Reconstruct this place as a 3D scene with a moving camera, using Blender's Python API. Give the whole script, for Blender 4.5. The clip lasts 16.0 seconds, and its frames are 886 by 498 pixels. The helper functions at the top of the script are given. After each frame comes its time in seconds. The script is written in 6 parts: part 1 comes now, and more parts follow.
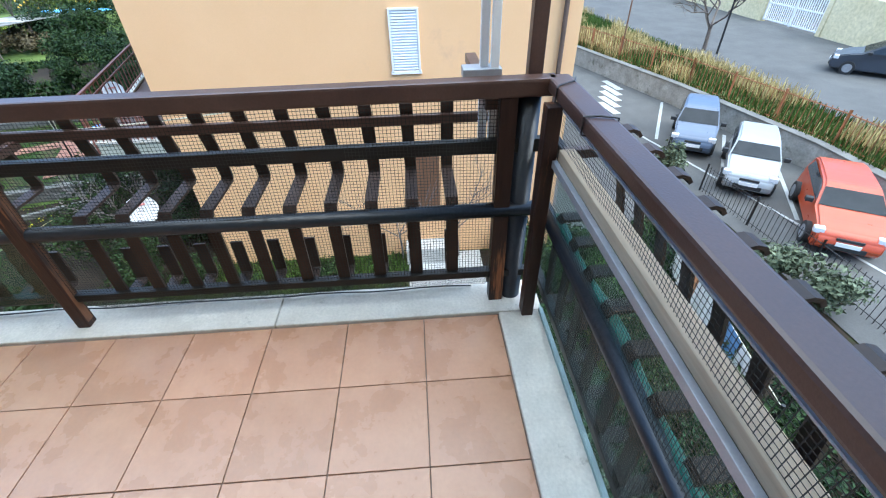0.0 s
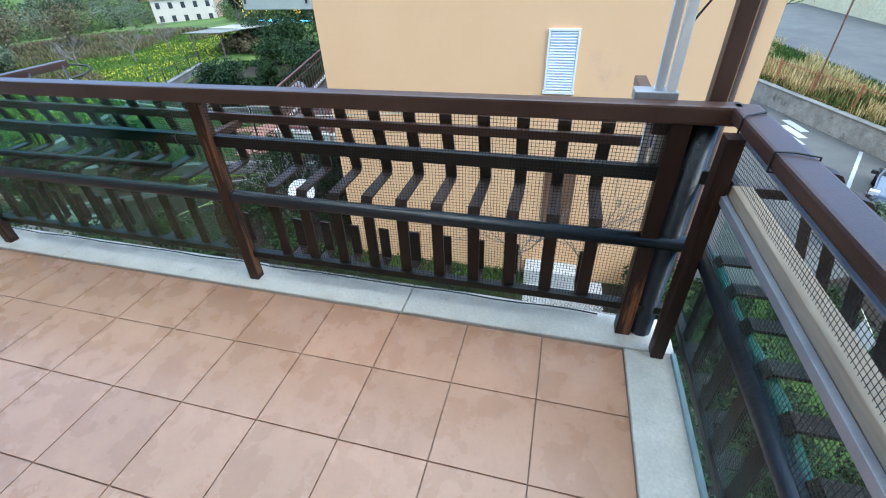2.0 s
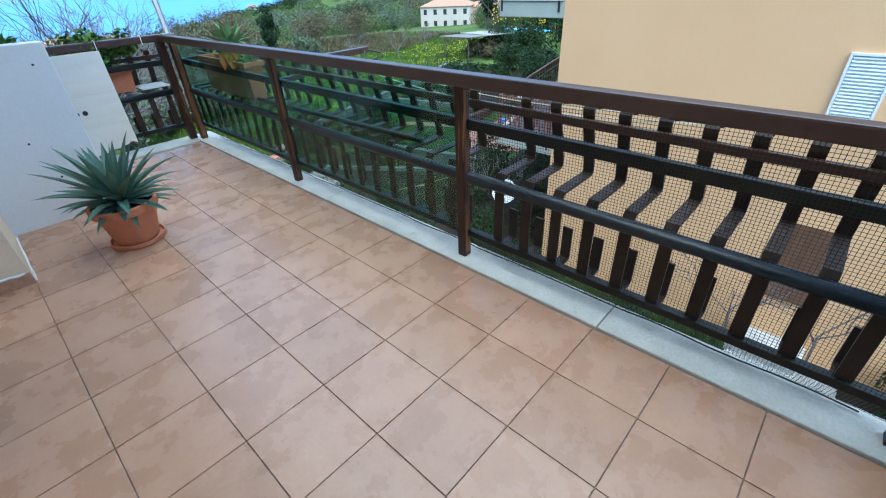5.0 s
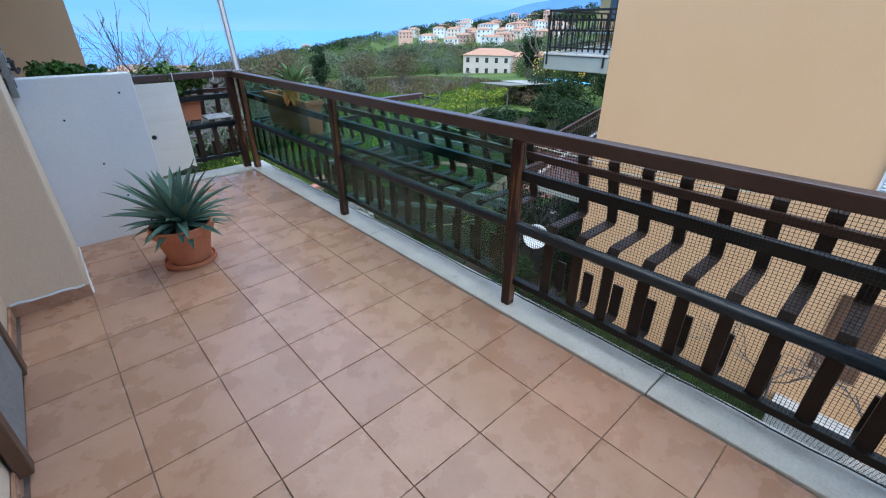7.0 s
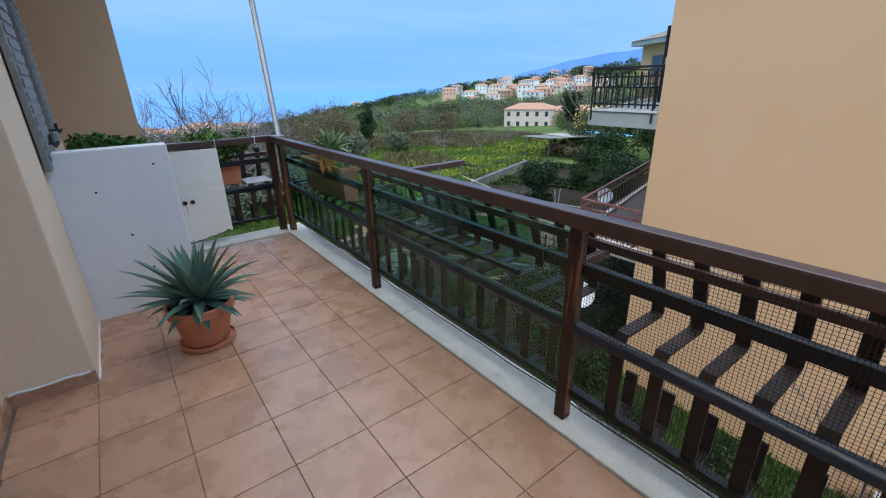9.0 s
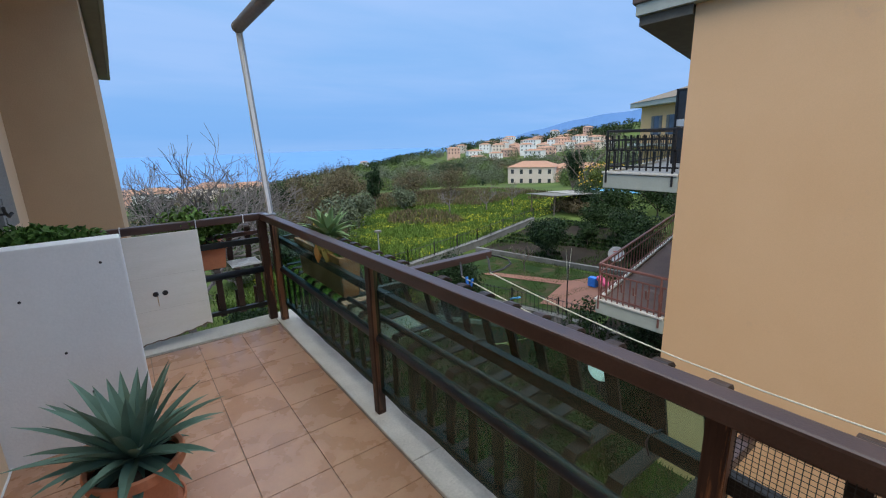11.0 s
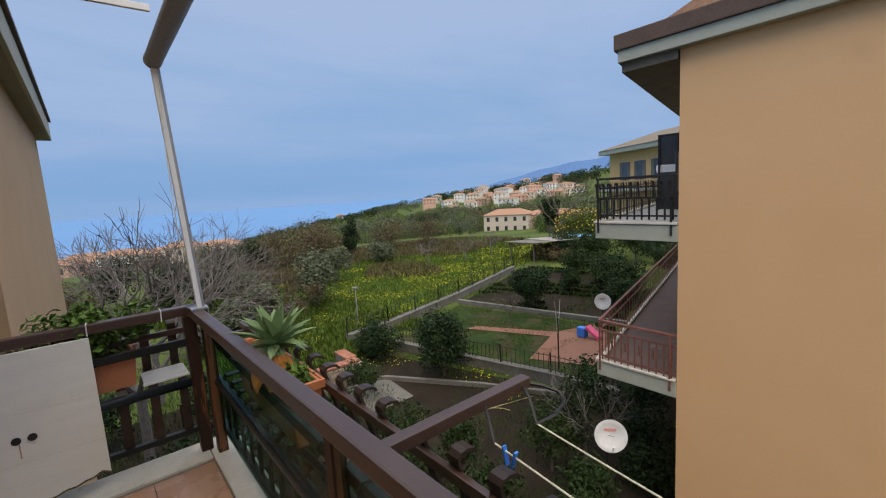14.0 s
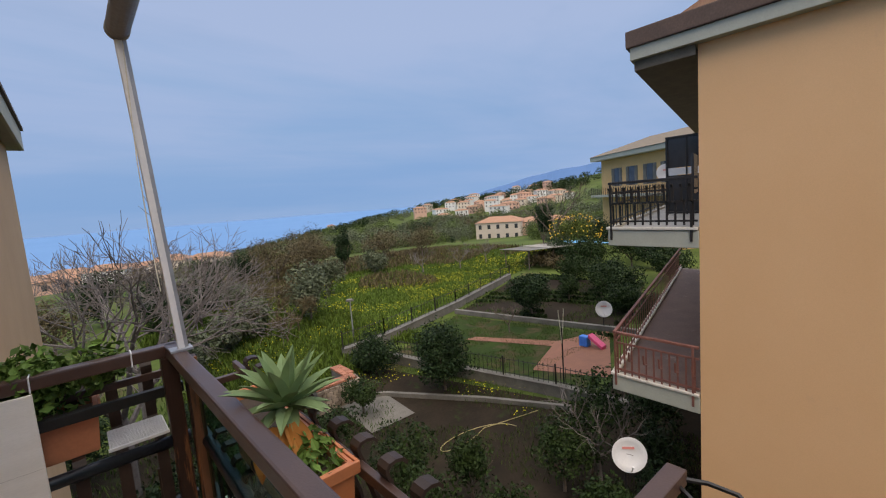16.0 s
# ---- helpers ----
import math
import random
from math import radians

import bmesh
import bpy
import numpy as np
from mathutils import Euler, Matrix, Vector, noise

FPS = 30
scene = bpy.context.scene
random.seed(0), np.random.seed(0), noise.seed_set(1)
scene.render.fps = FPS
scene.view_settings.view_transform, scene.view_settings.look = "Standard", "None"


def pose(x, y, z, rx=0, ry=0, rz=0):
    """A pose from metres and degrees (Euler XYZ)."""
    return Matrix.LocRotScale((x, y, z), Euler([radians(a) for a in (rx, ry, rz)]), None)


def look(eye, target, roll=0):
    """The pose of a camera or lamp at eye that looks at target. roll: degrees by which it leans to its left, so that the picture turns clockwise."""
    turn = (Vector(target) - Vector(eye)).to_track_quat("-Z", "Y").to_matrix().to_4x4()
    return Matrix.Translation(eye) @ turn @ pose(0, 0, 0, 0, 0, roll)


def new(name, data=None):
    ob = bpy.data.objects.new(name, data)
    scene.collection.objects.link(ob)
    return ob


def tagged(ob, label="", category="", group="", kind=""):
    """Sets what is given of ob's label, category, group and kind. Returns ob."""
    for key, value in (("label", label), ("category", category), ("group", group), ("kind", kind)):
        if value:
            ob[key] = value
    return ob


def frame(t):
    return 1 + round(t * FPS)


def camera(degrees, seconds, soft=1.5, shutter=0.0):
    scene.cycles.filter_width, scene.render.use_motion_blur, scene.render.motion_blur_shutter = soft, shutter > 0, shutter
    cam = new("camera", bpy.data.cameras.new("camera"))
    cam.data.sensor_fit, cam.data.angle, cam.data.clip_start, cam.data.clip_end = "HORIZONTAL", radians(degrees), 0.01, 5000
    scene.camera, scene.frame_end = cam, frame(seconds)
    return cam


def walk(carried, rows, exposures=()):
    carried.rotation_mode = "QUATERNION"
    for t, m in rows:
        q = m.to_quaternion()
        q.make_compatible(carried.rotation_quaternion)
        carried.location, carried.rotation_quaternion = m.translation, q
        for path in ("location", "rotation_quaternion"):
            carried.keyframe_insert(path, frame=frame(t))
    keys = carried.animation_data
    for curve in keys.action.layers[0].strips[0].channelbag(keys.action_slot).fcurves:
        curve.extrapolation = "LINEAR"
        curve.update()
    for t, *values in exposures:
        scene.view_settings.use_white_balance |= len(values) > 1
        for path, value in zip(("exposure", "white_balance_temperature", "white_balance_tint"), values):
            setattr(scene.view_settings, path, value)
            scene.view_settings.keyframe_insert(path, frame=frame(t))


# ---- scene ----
cam = camera(91.5, 16.0, soft=1.15)
PATH = [
    (0, (-1.344, 0.309, 1.419), (0.239, 0.226, 0.2), -1.5),
    (0.5, (-1.357, 0.33, 1.433), (0.238, 0.306, 0.227), -1.2),
    (1, (-1.364, 0.342, 1.428), (0.242, 0.449, 0.241), -1.6),
    (1.5, (-1.38, 0.355, 1.423), (0.22, 0.642, 0.257), -2.0),
    (2, (-1.391, 0.373, 1.418), (0.184, 0.824, 0.271), -2.3),
    (2.5, (-1.402, 0.397, 1.408), (0.143, 0.97, 0.275), -2.1),
    (3, (-1.414, 0.411, 1.398), (0.089, 1.1, 0.274), -2.3),
    (3.5, (-1.426, 0.426, 1.391), (0.017, 1.24, 0.272), -2.7),
    (4, (-1.437, 0.444, 1.387), (-0.07, 1.385, 0.27), -3.2),
    (4.5, (-1.459, 0.464, 1.381), (-0.196, 1.549, 0.273), -3.8),
    (4.7, (-1.467, 0.47, 1.377), (-0.244, 1.603, 0.273), -3.9),
    (6.8, (-1.545, 0.55, 1.421), (-0.366, 1.851, 0.465), -0.1),
    (7, (-1.544, 0.568, 1.415), (-0.355, 1.882, 0.488), -0.1),
    (7.5, (-1.552, 0.617, 1.419), (-0.342, 1.949, 0.546), 0.1),
    (8, (-1.522, 0.678, 1.431), (-0.31, 2.036, 0.602), 0.0),
    (8.5, (-1.423, 0.766, 1.45), (-0.248, 2.189, 0.679), -0.5),
    (9, (-1.286, 0.872, 1.47), (-0.176, 2.37, 0.746), -1.3),
    (9.5, (-1.203, 0.974, 1.485), (-0.111, 2.505, 0.804), -1.4),
    (10, (-1.114, 1.134, 1.526), (-0.005, 2.687, 0.927), -1.3),
    (10.2, (-1.089, 1.2, 1.545), (0.034, 2.749, 0.964), -1.4),
    (12.3, (-0.648, 1.869, 1.582), (0.49, 3.478, 1.241), -2.4),
    (12.5, (-0.622, 1.892, 1.593), (0.514, 3.504, 1.256), -2.5),
    (13, (-0.533, 2.051, 1.599), (0.613, 3.658, 1.278), -2.8),
    (13.5, (-0.451, 2.202, 1.617), (0.725, 3.793, 1.326), -3.0),
    (14, (-0.437, 2.339, 1.63), (0.816, 3.875, 1.365), -3.5),
    (14.5, (-0.442, 2.494, 1.642), (0.833, 4.014, 1.391), -4.9),
    (15, (-0.412, 2.627, 1.628), (0.866, 4.146, 1.385), -4.8),
    (15.5, (-0.339, 2.798, 1.634), (0.944, 4.314, 1.399), -4.6),
    (16, (-0.296, 2.949, 1.624), (0.992, 4.462, 1.395), -4.4),
]
walk(cam, [(t, look(eye, target, roll)) for t, eye, target, roll in PATH],
     exposures=[(0.0, 1.33, 6050, 3), (2.0, 1.16, 5850, 0), (3.5, 1.07, 5650, -4), (4.7, 1.03, 5600, -5), (7.0, 0.71, 5900, 4), (9.0, 0.43, 6300, 6), (10.2, 0.32, 6600, 8), (12.5, 0.05, 7800, 10), (16.0, -0.02, 8600, 18)])

# ---------------------------------------------------------------- light
world = bpy.data.worlds.new("world")
scene.world = world
world.use_nodes = True
wn, wl = world.node_tree.nodes, world.node_tree.links
wn.clear()
SUN_EL, SUN_AZ = radians(42), radians(205)      # azimuth from +y towards +x


def wnode(kind, **kw):
    n = wn.new(kind)
    for k, v in kw.items():
        n.inputs[k].default_value = v
    return n


w_tc = wn.new("ShaderNodeTexCoord")
w_sep = wn.new("ShaderNodeSeparateXYZ")
wl.new(w_tc.outputs["Generated"], w_sep.inputs[0])
w_max = wn.new("ShaderNodeMath")
w_max.operation = "MAXIMUM"
w_max.inputs[1].default_value = 0.02
wl.new(w_sep.outputs["Z"], w_max.inputs[0])
w_cmb = wn.new("ShaderNodeCombineXYZ")
wl.new(w_sep.outputs["X"], w_cmb.inputs["X"])
wl.new(w_sep.outputs["Y"], w_cmb.inputs["Y"])
wl.new(w_max.outputs[0], w_cmb.inputs["Z"])
w_sky = wn.new("ShaderNodeTexSky")
w_sky.sky_type = "NISHITA"
w_sky.sun_disc = False
w_sky.sun_elevation, w_sky.sun_rotation = SUN_EL, SUN_AZ
w_sky.air_density, w_sky.dust_density, w_sky.ozone_density = 1.0, 0.6, 2.5
w_low = wn.new("ShaderNodeMath")
w_low.operation = "MAXIMUM"
w_low.inputs[1].default_value = 0.3
wl.new(w_sep.outputs["Z"], w_low.inputs[0])
w_c3 = wn.new("ShaderNodeCombineXYZ")
wl.new(w_sep.outputs["X"], w_c3.inputs["X"])
wl.new(w_sep.outputs["Y"], w_c3.inputs["Y"])
wl.new(w_low.outputs[0], w_c3.inputs["Z"])
wl.new(w_c3.outputs[0], w_sky.inputs["Vector"])
# flat cloud deck: the view direction projected on a high plane
w_add = wn.new("ShaderNodeMath")
w_add.operation = "ADD"
w_add.inputs[1].default_value = 0.12
wl.new(w_max.outputs[0], w_add.inputs[0])
w_div = wn.new("ShaderNodeVectorMath")
w_div.operation = "DIVIDE"
w_c2 = wn.new("ShaderNodeCombineXYZ")
for axis in "XYZ":
    wl.new(w_add.outputs[0], w_c2.inputs[axis])
wl.new(w_cmb.outputs[0], w_div.inputs[0])
wl.new(w_c2.outputs[0], w_div.inputs[1])
w_map = wn.new("ShaderNodeMapping")
w_map.inputs["Scale"].default_value = (0.55, 1.0, 1.0)
w_map.inputs["Rotation"].default_value = (0, 0, 0.35)
wl.new(w_div.outputs[0], w_map.inputs["Vector"])
w_no = wnode("ShaderNodeTexNoise", Scale=0.9, Detail=7.0, Roughness=0.55, Distortion=0.35)
wl.new(w_map.outputs[0], w_no.inputs["Vector"])
w_ramp = wn.new("ShaderNodeValToRGB")
w_ramp.color_ramp.elements[0].position, w_ramp.color_ramp.elements[1].position = 0.34, 0.62
w_ramp.color_ramp.elements[0].color = (0.42, 0.42, 0.42, 1)
w_ramp.color_ramp.elements[1].color = (0.92, 0.92, 0.92, 1)
wl.new(w_no.outputs["Fac"], w_ramp.inputs[0])
w_mix = wn.new("ShaderNodeMix")
w_mix.data_type = "RGBA"
w_mix.inputs[7].default_value = (4.4, 6.9, 12.2, 1)
wl.new(w_ramp.outputs[0], w_mix.inputs[0])
w_gain = wn.new("ShaderNodeVectorMath")
w_gain.operation = "MULTIPLY"
w_gain.inputs[1].default_value = (1.15, 1.75, 2.12)
wl.new(w_sky.outputs[0], w_gain.inputs[0])
wl.new(w_gain.outputs[0], w_mix.inputs[6])
# clearer blue streaks low over the sea
w_bmap = wn.new("ShaderNodeMapping")
w_bmap.inputs["Scale"].default_value = (0.45, 0.45, 6.0)
wl.new(w_tc.outputs["Generated"], w_bmap.inputs["Vector"])
w_bno = wnode("ShaderNodeTexNoise", Scale=1.7, Detail=5.0, Roughness=0.55, Distortion=0.3)
wl.new(w_bmap.outputs[0], w_bno.inputs["Vector"])
w_bmr = wn.new("ShaderNodeMapRange")
w_bmr.inputs[1].default_value, w_bmr.inputs[2].default_value = 0.38, 0.62
w_bmr.inputs[3].default_value, w_bmr.inputs[4].default_value = 0.45, 1.0
wl.new(w_bno.outputs["Fac"], w_bmr.inputs[0])
w_bz = wn.new("ShaderNodeMapRange")
w_bz.inputs[1].default_value, w_bz.inputs[2].default_value = 0.03, 0.34
w_bz.inputs[3].default_value, w_bz.inputs[4].default_value = 1.0, 0.0
wl.new(w_sep.outputs["Z"], w_bz.inputs[0])
w_bf = wn.new("ShaderNodeMath")
w_bf.operation = "MULTIPLY"
wl.new(w_bmr.outputs[0], w_bf.inputs[0])
wl.new(w_bz.outputs[0], w_bf.inputs[1])
w_blue = wn.new("ShaderNodeMix")
w_blue.data_type = "RGBA"
w_blue.inputs[7].default_value = (2.4, 5.4, 11.2, 1)
wl.new(w_bf.outputs[0], w_blue.inputs[0])
wl.new(w_mix.outputs[2], w_blue.inputs[6])
# an overcast sky is brighter overhead than near the horizon
w_zen = wn.new("ShaderNodeMapRange")
w_zen.inputs[1].default_value, w_zen.inputs[2].default_value = 0.5, 0.95
w_zen.inputs[3].default_value, w_zen.inputs[4].default_value = 0.075, 0.38
wl.new(w_sep.outputs["Z"], w_zen.inputs[0])
w_bg = wnode("ShaderNodeBackground", Strength=0.085)
wl.new(w_zen.outputs[0], w_bg.inputs["Strength"])
w_white = wn.new("ShaderNodeMapRange")
w_white.inputs[1].default_value, w_white.inputs[2].default_value = 0.55, 0.8
w_white.inputs[4].default_value = 0.9
wl.new(w_sep.outputs["Z"], w_white.inputs[0])
w_mix2 = wn.new("ShaderNodeMix")
w_mix2.data_type = "RGBA"
w_mix2.inputs[7].default_value = (5.7, 6.2, 6.8, 1)
wl.new(w_white.outputs[0], w_mix2.inputs[0])
wl.new(w_blue.outputs[2], w_mix2.inputs[6])
wl.new(w_mix2.outputs[2], w_bg.inputs["Color"])
w_out = wn.new("ShaderNodeOutputWorld")
wl.new(w_bg.outputs[0], w_out.inputs["Surface"])

sun = new("sun", bpy.data.lights.new("sun", "SUN"))
sun.data.energy, sun.data.angle, sun.data.color = 1.5, radians(40), (1.0, 0.95, 0.88)
sun.matrix_world = look((math.sin(SUN_AZ) * math.cos(SUN_EL) * 50, math.cos(SUN_AZ) * math.cos(SUN_EL) * 50, math.sin(SUN_EL) * 50), (0, 0, 0))


# ---------------------------------------------------------------- materials
def mat(name, a, b, rough=0.6, scale=8.0, fine=90.0, bump=0.15, metal=0.0, vary=0.0, island=0.0, spots=None, spot_scale=5.0,
        spot_at=0.62, stretch=(1, 1, 1), spec=0.5, grain=0.35):
    """Two colours mixed by a broad noise, a fine grain over it, optional stains, relief from the grain."""
    m = bpy.data.materials.new(name)
    m.use_nodes = True
    n, l = m.node_tree.nodes, m.node_tree.links
    bs = n["Principled BSDF"]
    tc = n.new("ShaderNodeTexCoord")
    mp = n.new("ShaderNodeMapping")
    mp.inputs["Scale"].default_value = stretch
    geo = n.new("ShaderNodeNewGeometry")
    l.new(geo.outputs["Position"], mp.inputs["Vector"])
    n1 = n.new("ShaderNodeTexNoise")
    n1.inputs["Scale"].default_value, n1.inputs["Detail"].default_value, n1.inputs["Roughness"].default_value = scale, 5, 0.6
    n2 = n.new("ShaderNodeTexNoise")
    n2.inputs["Scale"].default_value, n2.inputs["Detail"].default_value = fine, 3
    for q in (n1, n2):
        l.new(mp.outputs[0], q.inputs["Vector"])
    rmp = n.new("ShaderNodeMapRange")
    rmp.inputs[1].default_value, rmp.inputs[2].default_value = 0.3, 0.7
    l.new(n1.outputs["Fac"], rmp.inputs[0])
    mx = n.new("ShaderNodeMix")
    mx.data_type = "RGBA"
    mx.inputs[6].default_value, mx.inputs[7].default_value = (*a, 1), (*b, 1)
    l.new(rmp.outputs[0], mx.inputs[0])
    col = mx.outputs[2]
    if spots:
        n3 = n.new("ShaderNodeTexNoise")
        n3.inputs["Scale"].default_value, n3.inputs["Detail"].default_value, n3.inputs["Roughness"].default_value = spot_scale, 8, 0.7
        l.new(mp.outputs[0], n3.inputs["Vector"])
        r3 = n.new("ShaderNodeMapRange")
        r3.inputs[1].default_value, r3.inputs[2].default_value = spot_at, spot_at + 0.1
        l.new(n3.outputs["Fac"], r3.inputs[0])
        m3 = n.new("ShaderNodeMix")
        m3.data_type = "RGBA"
        m3.inputs[7].default_value = (*spots, 1)
        l.new(r3.outputs[0], m3.inputs[0])
        l.new(col, m3.inputs[6])
        col = m3.outputs[2]
    val = n.new("ShaderNodeMapRange")
    val.inputs[3].default_value, val.inputs[4].default_value = 1 - grain, 1 + grain
    l.new(n2.outputs["Fac"], val.inputs[0])
    hsv = n.new("ShaderNodeHueSaturation")
    l.new(col, hsv.inputs["Color"])
    v = val.outputs[0]
    for amount, node, out in ((vary, "ShaderNodeObjectInfo", "Random"), (island, "ShaderNodeNewGeometry", "Random Per Island")):
        if amount:
            src = n.new(node)
            mr = n.new("ShaderNodeMapRange")
            mr.inputs[3].default_value, mr.inputs[4].default_value = 1 - amount, 1 + amount
            l.new(src.outputs[out], mr.inputs[0])
            mu = n.new("ShaderNodeMath")
            mu.operation = "MULTIPLY"
            l.new(v, mu.inputs[0])
            l.new(mr.outputs[0], mu.inputs[1])
            v = mu.outputs[0]
    l.new(v, hsv.inputs["Value"])
    l.new(hsv.outputs[0], bs.inputs["Base Color"])
    rr = n.new("ShaderNodeMapRange")
    rr.inputs[3].default_value, rr.inputs[4].default_value = max(0.03, rough - 0.12), min(1, rough + 0.12)
    l.new(n1.outputs["Fac"], rr.inputs[0])
    l.new(rr.outputs[0], bs.inputs["Roughness"])
    bs.inputs["Metallic"].default_value = metal
    bs.inputs["Specular IOR Level"].default_value = spec
    if bump:
        bp = n.new("ShaderNodeBump")
        bp.inputs["Strength"].default_value, bp.inputs["Distance"].default_value = bump, 0.01
        l.new(n2.outputs["Fac"], bp.inputs["Height"])
        l.new(bp.outputs[0], bs.inputs["Normal"])
    return m


def leafy(name, a, b, trans=0.25, island=0.45, rough=0.55):
    m = mat(name, a, b, rough, 1.5, 12, 0.0, island=island, grain=0.2, spec=0.12)
    bs = m.node_tree.nodes["Principled BSDF"]
    bs.inputs["Transmission Weight"].default_value = 0.0
    bs.inputs["Subsurface Weight"].default_value = 0.0
    return m


def clear(name, tint, gloss=0.05):
    """Thin clear sheet: mostly see-through, a little mirror."""
    m = bpy.data.materials.new(name)
    m.use_nodes = True
    n, l = m.node_tree.nodes, m.node_tree.links
    n.clear()
    tr, gl, mx, out = n.new("ShaderNodeBsdfTransparent"), n.new("ShaderNodeBsdfGlossy"), n.new("ShaderNodeMixShader"), n.new("ShaderNodeOutputMaterial")
    mx.inputs[0].default_value = gloss
    tr.inputs["Color"].default_value = (*tint, 1)
    gl.inputs["Roughness"].default_value = 0.05
    l.new(tr.outputs[0], mx.inputs[1])
    l.new(gl.outputs[0], mx.inputs[2])
    l.new(mx.outputs[0], out.inputs[0])
    return m


M_TILE = mat("terracotta_tile", (0.405, 0.205, 0.118), (0.52, 0.292, 0.178), 0.28, 4.5, 60, 0.05, vary=0.07, grain=0.09, spots=(0.40, 0.20, 0.114), spot_scale=2.2, spot_at=0.6)
M_GROUT = mat("grout", (0.17, 0.115, 0.085), (0.25, 0.175, 0.13), 0.9, 10, 120, 0.2)
M_CURB = mat("travertine_kerb", (0.53, 0.49, 0.42), (0.67, 0.63, 0.55), 0.75, 6, 80, 0.2, spots=(0.30, 0.27, 0.21), spot_scale=7, spot_at=0.61, grain=0.2)
M_BROWN = mat("brown_enamel", (0.056, 0.028, 0.020), (0.082, 0.043, 0.031), 0.36, 5, 150, 0.06, grain=0.25, spec=0.5, spots=(0.11, 0.055, 0.035), spot_scale=14, spot_at=0.74)
M_BROWN_POST = mat("worn_brown_post", (0.025, 0.013, 0.010), (0.055, 0.027, 0.018), 0.45, 9, 120, 0.1, spec=0.25, grain=0.3, stretch=(1, 1, 0.08), spots=(0.30, 0.12, 0.05), spot_scale=20, spot_at=0.555)
M_DARK = mat("dark_enamel", (0.009, 0.010, 0.009), (0.019, 0.019, 0.017), 0.42, 6, 140, 0.06, spec=0.3, grain=0.3, spots=(0.09, 0.085, 0.08), spot_scale=18, spot_at=0.76)
M_WORN = mat("worn_orange_primer", (0.12, 0.05, 0.025), (0.24, 0.10, 0.042), 0.6, 14, 120, 0.1, grain=0.3, stretch=(1, 1, 0.1), spots=(0.03, 0.016, 0.012), spot_scale=18, spot_at=0.5)
M_SLEEVE = mat("black_pipe_sleeve", (0.008, 0.010, 0.013), (0.016, 0.02, 0.026), 0.36, 6, 60, 0.15, grain=0.3)
M_NET = mat("netting", (0.012, 0.014, 0.013), (0.025, 0.028, 0.026), 0.6, 8, 60, 0)
M_PLEXI = clear("plexiglass", (0.62, 0.82, 0.77))
M_GLASS_TEAL = clear("teal_glass", (0.84, 0.94, 0.93))
M_ALU = mat("aluminium", (0.30, 0.31, 0.33), (0.39, 0.40, 0.42), 0.42, 12, 200, 0.03, metal=0.5, grain=0.1)
M_WHITE_PAINT = mat("white_paint", (0.72, 0.72, 0.72), (0.8, 0.8, 0.79), 0.45, 5, 60, 0.05, grain=0.06)
M_WALL = mat("cream_render", (0.77, 0.575, 0.38), (0.82, 0.63, 0.43), 0.85, 1.5, 130, 0.25, grain=0.08)
M_WALL_ORANGE = mat("apricot_render", (0.725, 0.425, 0.215), (0.755, 0.455, 0.24), 0.88, 0.6, 60, 0.12, grain=0.06, spots=(0.67, 0.40, 0.225), spot_scale=0.7, spot_at=0.62)
# wing's render, made darker and browner for the shade of the roof overhang
M_WING = mat("shaded_wing_render", (0.50, 0.325, 0.185), (0.56, 0.375, 0.22), 0.88, 1.2, 90, 0.2, grain=0.08)
M_PARTITION = mat("white_partition_render", (0.76, 0.745, 0.72), (0.83, 0.815, 0.79), 0.85, 2, 90, 0.12, grain=0.06)
M_PANEL = mat("whitewashed_panel", (0.80, 0.77, 0.68), (0.86, 0.83, 0.75), 0.75, 3, 50, 0.15, grain=0.07, stretch=(1, 1, 5))
M_PANEL_EDGE = mat("broken_panel_edge", (0.10, 0.07, 0.045), (0.22, 0.15, 0.09), 0.9, 20, 90, 0.3)
M_FASCIA = mat("grey_green_fascia", (0.36, 0.37, 0.31), (0.42, 0.43, 0.36), 0.8, 2, 40, 0.1, grain=0.12)
M_SOFFIT = mat("soffit_render", (0.30, 0.29, 0.25), (0.36, 0.35, 0.3), 0.9, 3, 40, 0.1, grain=0.12)
# soffit colour darkened to hold the shade under the neighbour's eaves
M_EAVE_SHADE = mat("shaded_eaves_soffit", (0.10, 0.085, 0.065), (0.15, 0.13, 0.1), 0.9, 3, 40, 0.1)
M_ROOF = mat("roof_tiles", (0.34, 0.17, 0.10), (0.47, 0.27, 0.175), 0.9, 3, 20, 0.3, island=0.2)
M_ROOF_DARK = mat("brown_flashing", (0.09, 0.055, 0.04), (0.13, 0.08, 0.06), 0.7, 3, 30, 0.1)
M_ROOF_GREY = mat("weathered_tiles", (0.15, 0.12, 0.085), (0.22, 0.175, 0.125), 0.9, 3, 14, 0.3)
M_POT = mat("terracotta_pot", (0.52, 0.175, 0.08), (0.6, 0.225, 0.11), 0.7, 5, 60, 0.1, grain=0.12, spots=(0.55, 0.33, 0.24), spot_scale=5, spot_at=0.7)
M_POT_PLASTIC = mat("orange_plastic_trough", (0.52, 0.17, 0.07), (0.6, 0.21, 0.09), 0.45, 4, 60, 0.05, grain=0.1)
M_SOIL = mat("soil", (0.035, 0.024, 0.016), (0.075, 0.052, 0.035), 0.95, 6, 40, 0.4)
M_AGAVE = leafy("blue_green_agave", (0.085, 0.15, 0.105), (0.18, 0.27, 0.195), island=0.3, rough=0.5)
